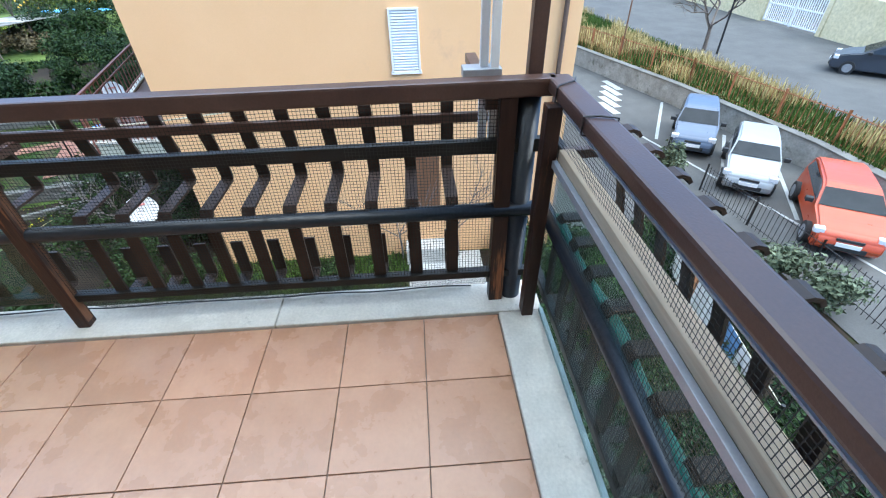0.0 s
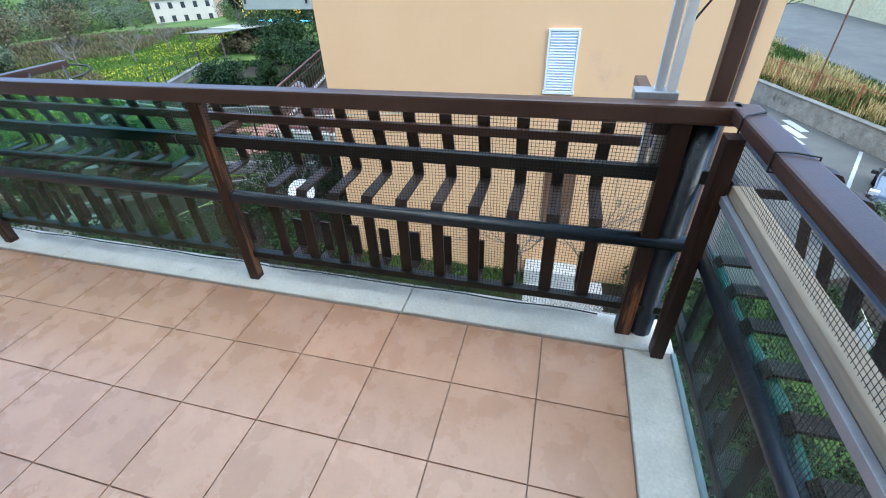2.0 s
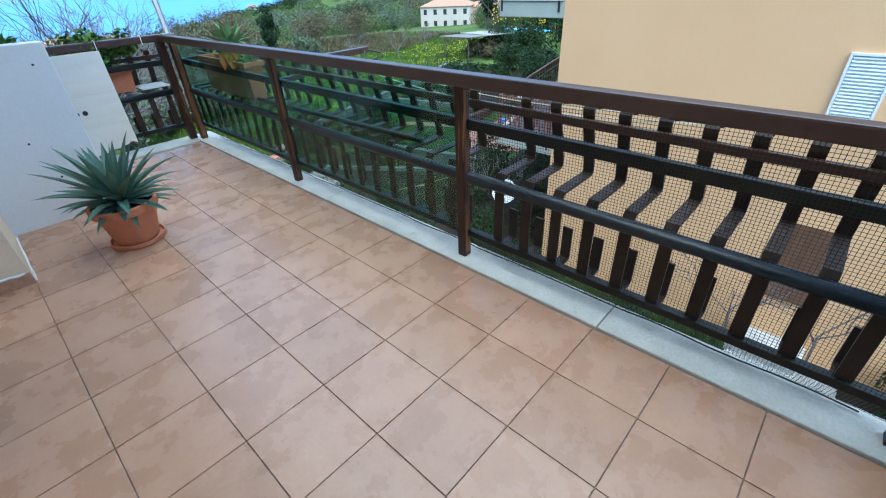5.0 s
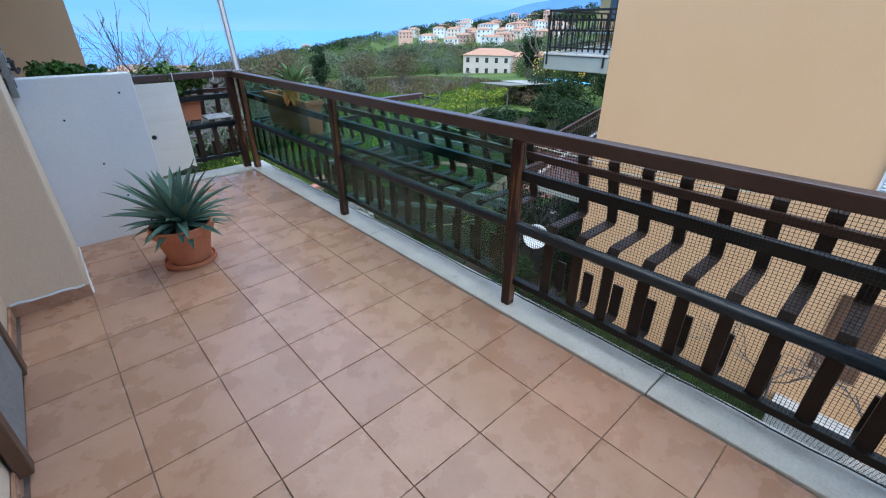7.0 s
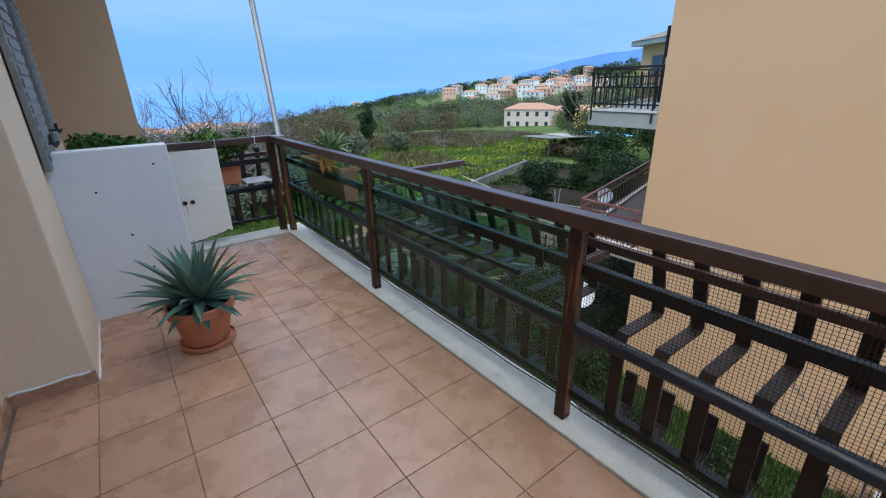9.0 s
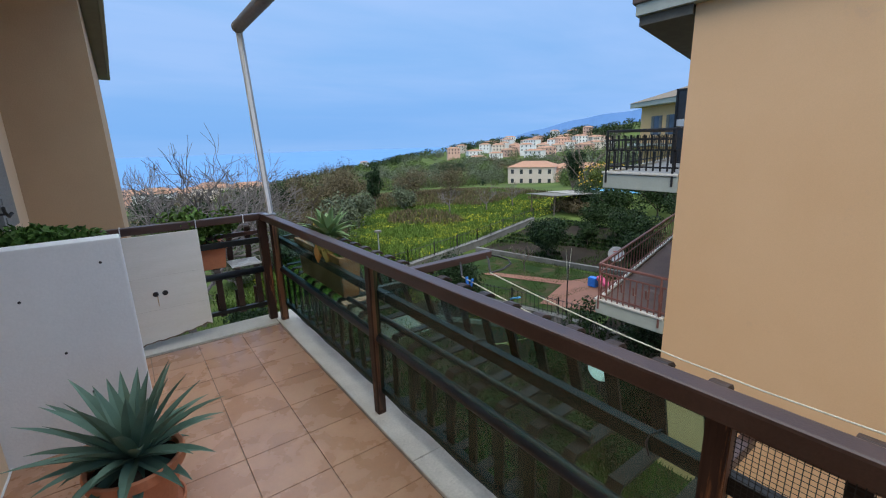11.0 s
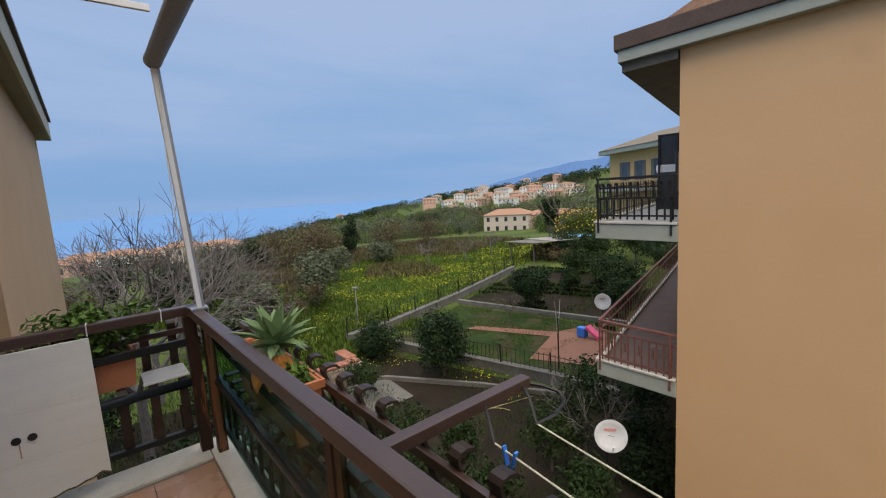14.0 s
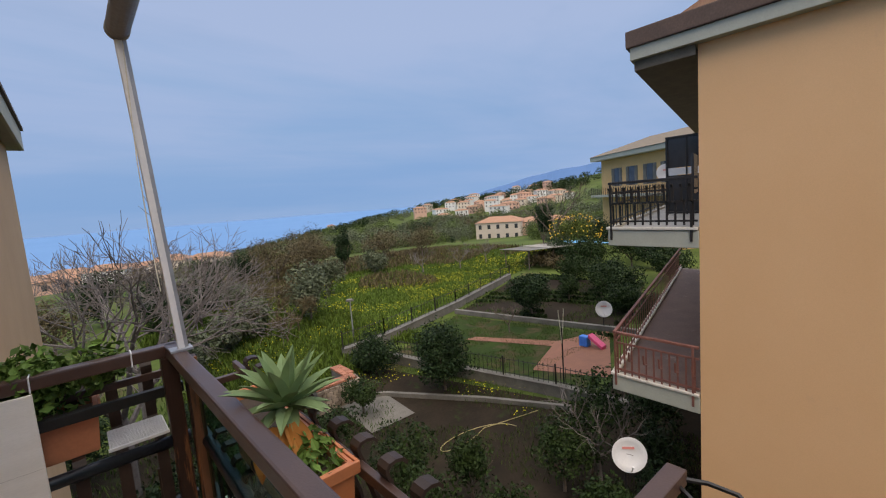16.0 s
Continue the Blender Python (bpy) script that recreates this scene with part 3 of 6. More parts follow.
M_STONE = mat("grey_stone_wall", (0.2, 0.19, 0.165), (0.36, 0.345, 0.31), 0.9, 2.2, 14, 0.6, spots=(0.1, 0.1, 0.075), spot_scale=1.8, spot_at=0.58, grain=0.35)
low_wall("wall_car_park", [(-12, -13.2), (10.8, -13.0), (17.6, -11.75), (27.0, -9.2), (60, 0.2)], -5.05, 0.95, 0.3, M_STONE, "weathered grey stone retaining wall", M_CONCRETE)
low_wall("wall_garden_edge", [(9.3, 22.6), (12.0, 22.9), (19.2, 24.9), (29, 28.4)], -6.0, 0.45, 0.3, M_CONCRETE, "grey concrete terrace wall", M_CONCRETE)
low_wall("wall_terrace", [(10.4, 20.6), (12.6, 12.2), (12.8, 10.8), (13.0, 9.6)], -6.0, 0.4, 0.25, M_CONCRETE, "grey concrete terrace wall with a fence", M_CONCRETE)
low_wall("wall_terrace_far", [(18.3, 24.0), (20.4, 14.6), (20.9, 12.5)], -6.0, 0.3, 0.25, M_CONCRETE, "grey concrete garden kerb wall")
low_wall("wall_bed_edge", [(6.2, 18.6), (8.3, 17.3), (10.5, 14.0), (12.0, 11.2)], -6.0, 0.18, 0.16, M_CONCRETE, "low concrete bed edging")
rubble = low_wall("wall_rubble", [(5.75, 18.05), (7.35, 18.0), (7.3, 19.4)], -6.0, 0.92, 0.4, M_CONCRETE, "old rubble stone wall with a brick top")
M_RUBBLE = mat("rubble_stone", (0.24, 0.19, 0.145), (0.36, 0.30, 0.24), 0.9, 3, 30, 0.4, vary=0.3, grain=0.3)
M_BRICK = mat("old_brick", (0.30, 0.115, 0.07), (0.4, 0.17, 0.105), 0.9, 3, 40, 0.3, vary=0.2, grain=0.25)
stone_me = mesh_of(bm_box(B(), (-0.5, -0.5, -0.5), (0.5, 0.5, 0.5), 0.14), "stone", M_RUBBLE)
brick_me = mesh_of(bm_box(B(), (-0.5, -0.5, -0.5), (0.5, 0.5, 0.5), 0.05), "brick", M_BRICK)
for row in range(6):
    k = 0.0
    while k < 1.6:
        w = 0.16 + 0.14 * float(rng.random())
        piece("stone", stone_me, rubble, Matrix.Translation((5.75 + k + w / 2, 17.84 + 0.03 * float(rng.random()), -5.93 + row * 0.15)) @ Matrix.Diagonal((w * 0.93, 0.16, 0.14, 1)))
        k += w
    k = 0.0
    while k < 1.3:
        w = 0.16 + 0.14 * float(rng.random())
        piece("stone", stone_me, rubble, Matrix.Translation((7.53 - 0.03 * float(rng.random()), 18.0 + k + w / 2, -5.93 + row * 0.15)) @ Matrix.Diagonal((0.16, w * 0.93, 0.14, 1)))
        k += w
for i in range(13):
    for j in range(2):
        piece("brick", brick_me, rubble, Matrix.Translation((5.8 + i * 0.13, 17.93 + j * 0.24, -5.04 + 0.012 * float(rng.random()))) @ Matrix.Diagonal((0.12, 0.23, 0.08, 1)))
for i in range(9):
    for j in range(2):
        piece("brick", brick_me, rubble, Matrix.Translation((7.22 + j * 0.24, 18.42 + i * 0.13, -5.04 + 0.012 * float(rng.random()))) @ Matrix.Diagonal((0.23, 0.12, 0.08, 1)))


def iron_fence(name, pts, z0, h, step, material, label, r=0.012, posts=2.0):
    """Railings: rails, uprights and stouter posts along a line."""
    ob = tagged(new(name), label, "fence")
    for (x0, y0), (x1, y1) in zip(pts, pts[1:]):
        d = Vector((x1 - x0, y1 - y0, 0))
        u = d.normalized()
        for zz in (0.12, h - 0.08):
            part("rail", bm_rod(B(), (x0, y0, z0 + zz), (x1, y1, z0 + zz), r * 1.2, seg=4), material, ob)
        n = max(1, int(d.length / posts))
        for i in range(n + 1):
            p = Vector((x0, y0, z0)) + d * (i / n)
            part("post", bm_box(B(), p - Vector((r * 2, r * 2, 0.04)), p + Vector((r * 2, r * 2, h + 0.05))), material, ob)
        bm = B()
        k = step
        while k < d.length:
            p = Vector((x0, y0, z0)) + u * k
            bm_rod(bm, p, p + Vector((0, 0, h)), r, seg=4)
            k += step
        tagged(part("baluster_infill", bm, material, ob), kind="stuff")
    return ob


iron_fence("street_fence", [(2, -13.6), (10.8, -13.4), (17.6, -12.15), (27.0, -9.6), (40, -6)], -4.15, 1.15, 0.2, M_RUST, "rusty red iron railings above the stone wall", 0.016)
iron_fence("garden_fence", [(9.3, 22.6), (12.0, 22.9), (19.2, 24.9), (29, 28.4)], -5.5, 0.85, 0.35, M_BLACK, "thin dark iron fence on the terrace wall", 0.014)
iron_fence("terrace_fence", [(10.4, 20.6), (12.6, 12.2), (12.8, 10.8), (13.0, 9.6)], -5.55, 0.75, 0.2, M_BLACK, "dark iron fence beside the patio", 0.012)
iron_fence("planting_fence", [(9.9, -8.5), (5.8, -8.9), (0, -9.0)], -5.0, 0.9, 0.14, M_BLACK, "low black iron fence along the car park", 0.01)

# bay lines and hatching on the asphalt
lines = tagged(new("trim_bay_lines"), "worn white parking bay lines", "road marking", kind="structure")
for (x0, y0, x1, y1) in ((13.9, -9.05, 17.9, -11.35), (10.2, -9.45, 13.9, -11.9), (7.9, -10.3, 11.2, -12.1), (4.6, -10.9, 8.2, -12.8)):
    d = Vector((x1 - x0, y1 - y0, 0))
    bm = bm_box(B(), (0, -0.06, 0), (d.length, 0.06, 0.004))
    bm.transform(Matrix.Translation((x0, y0, -4.988)) @ Matrix.Rotation(math.atan2(d.y, d.x), 4, "Z"))
    part("line", bm, M_ROADPAINT, lines)
bm = bm_box(B(), (0, -0.05, 0), (16.5, 0.05, 0.004))
bm.transform(Matrix.Translation((-0.6, -12.1, -4.988)) @ Matrix.Rotation(math.atan2(2.2, 9.4), 4, "Z"))
part("line", bm, M_ROADPAINT, lines)
for i in range(5):
    bm = bm_box(B(), (0, 0, 0), (1.6, 0.36, 0.004))
    bm.transform(Matrix.Translation((16.8 + i * 0.8, -8.85 - i * 0.38, -4.981)) @ Matrix.Rotation(math.radians(7), 4, "Z"))
    part("stripe", bm, M_ROADPAINT, lines)


# ---------------------------------------------------------------- the balcony
TP, TPX = 0.333, 0.328          # tile pitch along and across the balcony
floor = tagged(new("floor"), "balcony floor of square terracotta tiles", "floor", kind="structure")
bm_ = B()
bm_box(bm_, (-2.05, -0.2, -0.30), (0.2, 5.62, -0.006))
part("slab", bm_, M_GROUT, floor)

KERB_Z = 0.012
kerb = tagged(new("trim_kerb"), "pale worn stone kerb along the balcony edge", "kerb", kind="structure")
for i, (lo, hi) in enumerate((((0.003, -0.2), (0.205, 0.985)), ((0.003, 0.99), (0.205, 3.1)), ((0.003, 3.105), (0.205, 5.62)),
                              ((-2.0, -0.2), (-0.002, -0.004)), ((-2.0, 5.36), (-0.002, 5.62)))):
    part("kerb_stone", bm_box(B(), (*lo, -0.03), (*hi, KERB_Z), 0.006), M_CURB, kerb)


def railing(name, W, length, posts, bars, label, start=0.0, arms=True, rail=(0.06, 0.13), post_n=0.045, rail_z=0.94):
    """Flower-trough railing. W(u, n, z) maps run, outward distance and height to the world."""
    ob = tagged(new(name), label, "railing")

    def box(a, b, bevel=0.004):
        p, q = W(*a), W(*b)
        return bm_box(B(), [min(p[i], q[i]) for i in range(3)], [max(p[i], q[i]) for i in range(3)], bevel)
    part("top_rail", box((start, rail[0], rail_z), (length, rail[1], 1.0), 0.009), M_BROWN, ob, "brown enamelled handrail")
    part("bottom_rail", box((start, 0.085, 0.145), (length, 0.125, 0.18)), M_DARK, ob)
    part("upper_rail", box((start, 0.09, 0.735), (length, 0.125, 0.785)), M_DARK, ob)
    part("outer_rail", box((start, 0.285, 0.78), (length, 0.31, 0.818)), M_BROWN, ob)
    part("middle_rail", bm_rod(B(), W(start, 0.095, 0.492), W(length, 0.095, 0.492), 0.03, seg=14), M_SLEEVE, ob, "black sleeved middle tube", smooth=True)
    for u, w in posts:
        part("post", box((u - w / 2, post_n, KERB_Z), (u + w / 2, post_n + w, 0.94), 0.005), M_BROWN_POST, ob, "worn brown post")
        if u > 1.0:
            part("worn_face", box((u - w / 2 - 0.0015, post_n + 0.008, 0.04), (u - w / 2 + 0.002, post_n + w - 0.01, 0.92), 0), M_WORN, ob, "orange worn edge of the post")
        if arms:
            part("bracket", box((u - 0.016, 0.10, 0.755), (u + 0.016, 0.30, 0.788)), M_BROWN, ob)
    # the bent bar, made once at u = 0
    path = [(0.25, 0.30), (0.25, 0.135), (0.235, 0.125), (0.12, 0.125), (0.112, 0.14), (0.112, 0.52), (0.125, 0.54), (0.37, 0.54), (0.383, 0.555), (0.375, 0.60),
            (0.318, 0.80), (0.303, 0.842), (0.303, 0.858), (0.313, 0.869), (0.335, 0.872), (0.36, 0.866), (0.374, 0.85)]
    o = Vector(W(0, 0, 0))
    side = Vector(W(1, 0, 0)) - o
    bm = B()
    bm_sweep(bm, [Vector(W(0, n, z)) - o for n, z in path], side, 0.05, 0.011)
    bmesh.ops.recalc_face_normals(bm, faces=bm.faces[:])
    me = mesh_of(bm, "bar", M_BAR)
    for u in bars:
        piece("bar", me, ob, Matrix.Translation(Vector(W(u, 0, 0))))
    return ob


M_BAR = mat("brown_black_bar", (0.026, 0.016, 0.012), (0.056, 0.035, 0.027), 0.45, 6, 120, 0.06, vary=0.25, spec=0.25, grain=0.25, spots=(0.10, 0.085, 0.07), spot_scale=14, spot_at=0.72)
bars_long = [0.035 + 0.158 * k for k in range(1, 11)] + [1.93 + 0.1655 * k for k in range(10)] + [3.67 + 0.165 * k for k in range(11)]
long_rail = railing("railing", lambda u, n, z: (n, u, z), 5.52, [(0.0, 0.062), (1.83, 0.052), (3.57, 0.052), (5.40, 0.06)], bars_long,
                    "long brown steel balcony railing with bent flower-trough bars", -0.158, rail=(0.044, 0.110), post_n=0.068)
# the handrail and posts run slightly askew to the tile rows
for o in long_rail.children:
    if o.name.startswith("top_rail"):
        for v in o.data.vertices:
            v.co.x += 0.022 - 0.016 * v.co.y
    elif o.name.startswith(("post", "worn_face")):
        for v in o.data.vertices:
            v.co.x += 0.006 - 0.007 * v.co.y
side_rail = railing("railing", lambda u, n, z: (0.10 - u, -0.10 - 0.8 * n, z), 2.12, [(0.105, 0.062), (1.95, 0.055)], [0.157 + 0.152 * k for k in range(13)],
                    "short brown steel railing facing the car park", -0.017, rail=(0.03, 0.128), post_n=0.0, rail_z=0.957)
end_rail = railing("railing", lambda u, n, z: (0.04 - u, 5.42 + n, z), 2.05, [(0.05, 0.07), (1.9, 0.07)], [0.13 + 0.16 * k for k in range(12)],
                   "short brown steel railing at the sea end")


def netting(name, W, u0, u1, z0, z1, n, pitch, wire, material, label):
    """A net: thin strands both ways; below the bottom rail it runs out to the kerb's edge."""
    vs, fs = [], []

    def off(u, z):
        return n + 0.006 * math.sin(u * 3.1) + 0.003 * math.sin(u * 11) + max(0.0, 0.15 - z) * 0.75

    def strand(a, b, across):
        a, b, c = Vector(W(*a)), Vector(W(*b)), Vector(across) * wire / 2
        out = (Vector(W(0, 1, 0)) - Vector(W(0, 0, 0))) * wire / 2
        k = len(vs)
        for p in (a, b):
            vs.extend([tuple(p - c), tuple(p + out), tuple(p + c)])
        fs.extend([(k, k + 1, k + 4, k + 3), (k + 1, k + 2, k + 5, k + 4), (k + 2, k, k + 3, k + 5)])
    du = Vector(W(1, 0, 0)) - Vector(W(0, 0, 0))
    for i in range(int((u1 - u0) / pitch) + 1):
        u = u0 + i * pitch + 0.003 * math.sin(i * 0.21)
        for za, zb in ((z0, 0.15), (0.15, z1)):
            strand((u, off(u, za), za), (u, off(u, zb), zb), du)
    for j in range(int((z1 - z0) / pitch) + 1):
        z = z0 + j * pitch
        steps = [u0 + (u1 - u0) * k / 16 for k in range(17)]
        for a, b in zip(steps, steps[1:]):
            strand((a, off(a, z), z + 0.006 * math.sin(a * 3)), (b, off(b, z), z + 0.006 * math.sin(b * 3)), (0, 0, 1))
    return tagged(new(name, raw_mesh(name, vs, fs, material)), label, "netting", kind="stuff")


netting("safety_net", lambda u, n, z: (n, u, z), 0.02, 1.80, 0.02, 0.94, 0.084, 0.0128, 0.0019, M_NET, "dark plastic mesh net tied inside the first railing bay")
netting("safety_net", lambda u, n, z: (0.10 - u, -0.10 - n, z), 0.06, 2.05, 0.02, 0.94, 0.066, 0.0128, 0.0019, M_NET, "dark plastic mesh net tied inside the car park railing")


def pane(name, lo, hi, material, label):
    ob = thing(name, bm_box(B(), lo, hi), material, label, "panel")
    ob.visible_shadow = False
    return ob


for y0, y1 in ((1.86, 3.54), (3.6, 5.36)):
    sheet_ob = pane("plexiglass_panel", (0.076, y0, 0.16), (0.079, y1, 0.93), M_PLEXI, "clear tinted plastic sheet inside the railing bay")
    for y in (y0 + 0.12, (y0 + y1) / 2, y1 - 0.12):
        part("tie", bm_tube(B(), [(0.072, y, 0.735), (0.07, y + 0.01, 0.77), (0.085, y + 0.01, 0.79), (0.13, y, 0.788)], 0.003, 5), M_BLACK, sheet_ob, "thin black wire tie")
glass = pane("glass_panel", (-1.82, -0.176, 0.03), (-0.03, -0.173, 0.79), M_GLASS_TEAL, "teal tinted glass sheet behind the side railing")
part("edge", bm_box(B(), (-1.82, -0.1775, 0.79), (-0.03, -0.1715, 0.7935)), M_TEAL_HOSE, glass, "green polished glass edge")
for z, hgt, y in ((0.735, 0.026, -0.142), (0.926, 0.006, -0.152), (0.014, 0.02, -0.185)):
    thing("aluminium_strip", bm_box(B(), (-1.9, y - 0.012, z), (-0.01, y + 0.006, z + hgt), 0.002), M_ALU, "slim aluminium strip holding the glass sheet", "strip")
bm = bm_tube(B(), [(0.0 - 0.12 * i, -0.20 + 0.008 * math.sin(i), 0.5 + 0.01 * math.sin(i * 1.7)) for i in range(17)], 0.022, 8)
thing("green_hose", bm, M_TEAL_HOSE, "dark green tube along the side railing", "hose", smooth=True)
thing("drain_pipe", bm_rod(B(), (0.125, -0.075, -5.9), (0.125, -0.075, 0.93), 0.045, seg=16), M_SLEEVE, "black plastic pipe between the two corner posts", "pipe", smooth=True)
# added strip: hides the dark upper rail so that it shows tan from above
thing("batten", bm_box(B(), (-1.9, -0.212, 0.757), (-0.03, -0.156, 0.797), 0.003), mat("tan_rail_cover", (0.30, 0.235, 0.155), (0.38, 0.30, 0.21), 0.7, 8, 90, 0.1, stretch=(0.1, 1, 1)), "added tan strip covering the dark upper rail", "batten")
thing("loose_pipe", bm_rod(B(), (0.150, 4.08, 0.564), (0.207, 2.24, 0.564), 0.017, seg=12), M_SLEEVE, "dark plastic pipe lying in the railing's flower basket", "pipe", smooth=True)
# edging cord of the net along the kerb
bm = bm_tube(B(), [(0.172 + 0.004 * math.sin(i * 1.3), 0.1 + i * 0.12, 0.022 + 0.005 * abs(math.sin(i * 0.9))) for i in range(44)], 0.004, 5)
thing("net_cord", bm, M_NET, "black cord threaded along the net's lower edge", "cord")
for y0, pts in ((0, [(-0.28, -0.12, 1.003), (-0.285, -0.16, 1.005), (-0.30, -0.205, 1.003), (-0.30, -0.207, 0.953), (-0.29, -0.16, 0.951), (-0.28, -0.12, 0.953), (-0.28, -0.12, 1.003)]),
                (0, [(0.06, -0.206, 1.002), (0.02, -0.19, 1.004), (-0.02, -0.13, 1.004), (-0.03, -0.121, 1.0), (-0.03, -0.12, 0.955)])):
    thing("cable_tie", bm_tube(B(), pts, 0.0028, 5), M_BLACK, "thin black cable tied round the handrail", "tie")


# ---------------------------------------------------------------- the house the balcony belongs to
def wall(name, lo, hi, material, label, bevel=0.0):
    return thing(name, bm_box(B(), lo, hi, bevel), material, label, "wall", kind="structure")


wall("wall_house", (-2.35, 1.2, -0.3), (-2.0, 3.55, 3.2), M_WALL, "cream rendered house wall")
wall("wall_house_south", (-2.35, -3.0, -6.2), (-2.0, 0.2, 3.2), M_WALL, "cream rendered house wall")
wall("wall_house_over_door", (-2.35, 0.2, 2.15), (-2.0, 1.2, 3.2), M_WALL, "cream rendered wall above the door")
wall("wall_pilaster", (-2.3, 3.55, -0.3), (-1.64, 4.33, 3.2), M_WALL, "cream rendered wall projection", 0.012)
wall("wall_window", (-2.3, 4.33, -6.2), (-1.70, 7.0, 0.95), M_WALL, "cream rendered wall below the window")
wall("wall_window_top", (-2.3, 4.33, 2.2), (-1.70, 7.0, 3.2), M_WALL, "cream rendered wall above the window")
wall("wall_window_side", (-2.3, 5.75, 0.95), (-1.70, 7.0, 2.2), M_WALL, "cream rendered wall beside the window")
wall("wall_window_near", (-2.3, 4.33, 0.95), (-1.70, 4.45, 2.2), M_WALL, "cream rendered wall beside the window")
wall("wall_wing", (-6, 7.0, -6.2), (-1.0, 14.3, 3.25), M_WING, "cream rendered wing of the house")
wall("wall_house_lower", (-2.35, -3.0, -6.2), (-1.9, 4.33, -0.3), M_WALL, "cream rendered lower storey wall")
wall("wall_house_back", (-8.0, -3.0, -6.2), (-7.7, 14.3, 3.2), M_WALL, "cream rendered rear wall")
# terracotta skirting
sk = tagged(new("baseboard"), "terracotta tile skirting along the wall", "skirting", kind="structure")
part("skirting_tile", bm_box(B(), (-2.0, 3.535, 0.0), (-1.64, 3.548, 0.07), 0.002), M_TILE, sk)
part("skirting_tile", bm_box(B(), (-1.997, 1.25, 0.0), (-1.986, 3.53, 0.07), 0.002), M_TILE, sk)
caulk = tagged(new("trim_caulk"), "uneven white sealant along the skirting", "sealant", kind="structure")
part("bead", bm_tube(B(), [(-1.985 + i * 0.036, 3.541 + 0.003 * math.sin(i * 2.1), 0.073 + 0.004 * math.sin(i * 1.3)) for i in range(10)], 0.007, 6), M_WHITE_PAINT, caulk)
part("bead", bm_tube(B(), [(-1.637 + 0.002 * math.sin(i * 1.7), 3.545 + i * 0.088, 0.006) for i in range(10)], 0.006, 6), M_WHITE_PAINT, caulk)
# eaves above the balcony
thing("ceiling_eaves", bm_box(B(), (-2.35, -3.0, 3.2), (-0.95, 6.59, 3.36), 0.01), M_SOFFIT, "grey-green roof overhang over the balcony", "eaves", kind="structure")
thing("trim_eaves_fascia", bm_box(B(), (-0.948, -3.0, 3.18), (-0.90, 6.59, 3.55), 0.01), M_FASCIA, "grey-green fascia board", "fascia", kind="structure")
wing = tagged(new("wing_roof"), "grey-green overhanging roof of the wing", "roof")
part("soffit", bm_box(B(), (-6, 6.6, 3.2), (-0.83, 14.7, 3.34)), M_SOFFIT, wing)
part("fascia", bm_box(B(), (-0.828, 6.6, 3.18), (-0.78, 14.7, 3.55), 0.01), M_FASCIA, wing)
part("fascia", bm_box(B(), (-6, 14.702, 3.18), (-0.78, 14.75, 3.55), 0.01), M_FASCIA, wing)
part("roof_slope", bm_prism(B(), [(6.6, 3.56), (14.75, 3.56), (14.75, 3.62), (6.6, 3.62)], -6, -0.74), M_ROOF_DARK, wing)

# balcony door
door = thing("door_1", bm_box(B(), (-2.12, 0.62, 0.02), (-2.08, 1.16, 2.12), 0.004), M_GREY_SHUTTER, "grey balcony door in a brown wooden frame", "door", kind="structure")
part("door_leaf", bm_box(B(), (-2.12, 0.22, 0.02), (-2.08, 0.6, 2.12), 0.004), M_GREY_SHUTTER, door)
part("door_frame", bm_box(B(), (-2.05, 1.16, 0.0), (-1.97, 1.24, 2.15), 0.006), M_WOOD, door)
part("door_frame", bm_box(B(), (-2.05, 0.16, 0.0), (-1.97, 0.22, 2.15), 0.006), M_WOOD, door)
# open shutter leaf lying against the wall
shut = tagged(new("door_shutter"), "open brown-framed door shutter folded against the wall", "shutter")
part("panel", bm_box(B(), (-1.985, 2.3, 0.06), (-1.955, 2.88, 2.1), 0.004), M_GREY_SHUTTER, shut)
part("frame", bm_box(B(), (-1.99, 2.88, 0.03), (-1.945, 2.95, 2.12), 0.006), M_WOOD, shut)
part("frame", bm_box(B(), (-1.99, 2.24, 0.03), (-1.945, 2.3, 2.12), 0.006), M_WOOD, shut)

# window over the partition with its open shutter
win = thing("window_1", bm_box(B(), (-2.1, 4.45, 0.97), (-2.07, 5.75, 2.2)), M_PANE, "window with grey shutters folded open", "window", kind="structure")
part("window_sill", bm_box(B(), (-2.1, 4.45, 0.95), (-1.64, 5.75, 0.985), 0.005), M_CURB, win)
for y0 in (4.2, 5.76):
    leaf = part("shutter", bm_box(B(), (-1.69 if y0 > 5 else -1.63, y0 + 0.02, 1.03), (-1.655 if y0 > 5 else -1.6, y0 + 0.52, 2.2), 0.004), M_GREY_SHUTTER, win, "grey shutter leaf")
    for k in range(16):
        part("slat", bm_box(B(), (-1.655 if y0 > 5 else -1.6, y0 + 0.07, 1.08 + k * 0.068), (-1.648 if y0 > 5 else -1.592, y0 + 0.47, 1.125 + k * 0.068)), M_GREY_SHUTTER, leaf)


def holdback(p):
    ob = tagged(new("shutter_holdback"), "black wrought iron shutter catch on the wall", "catch")
    ob.matrix_world = Matrix.Translation(p)
    part("arm", bm_rod(B(), (0, 0, 0), (0.09, 0, 0.0), 0.008, seg=6), M_BLACK, ob)
    part("hook", bm_tube(B(), [(0.09, -0.05, 0.05), (0.085, -0.02, 0.02), (0.09, 0, 0), (0.095, 0.03, -0.02), (0.11, 0.06, 0.0)], 0.011, 6), M_BLACK, ob)


holdback((-1.66, 4.42, 1.17))
holdback((-1.7, 5.62, 1.17))

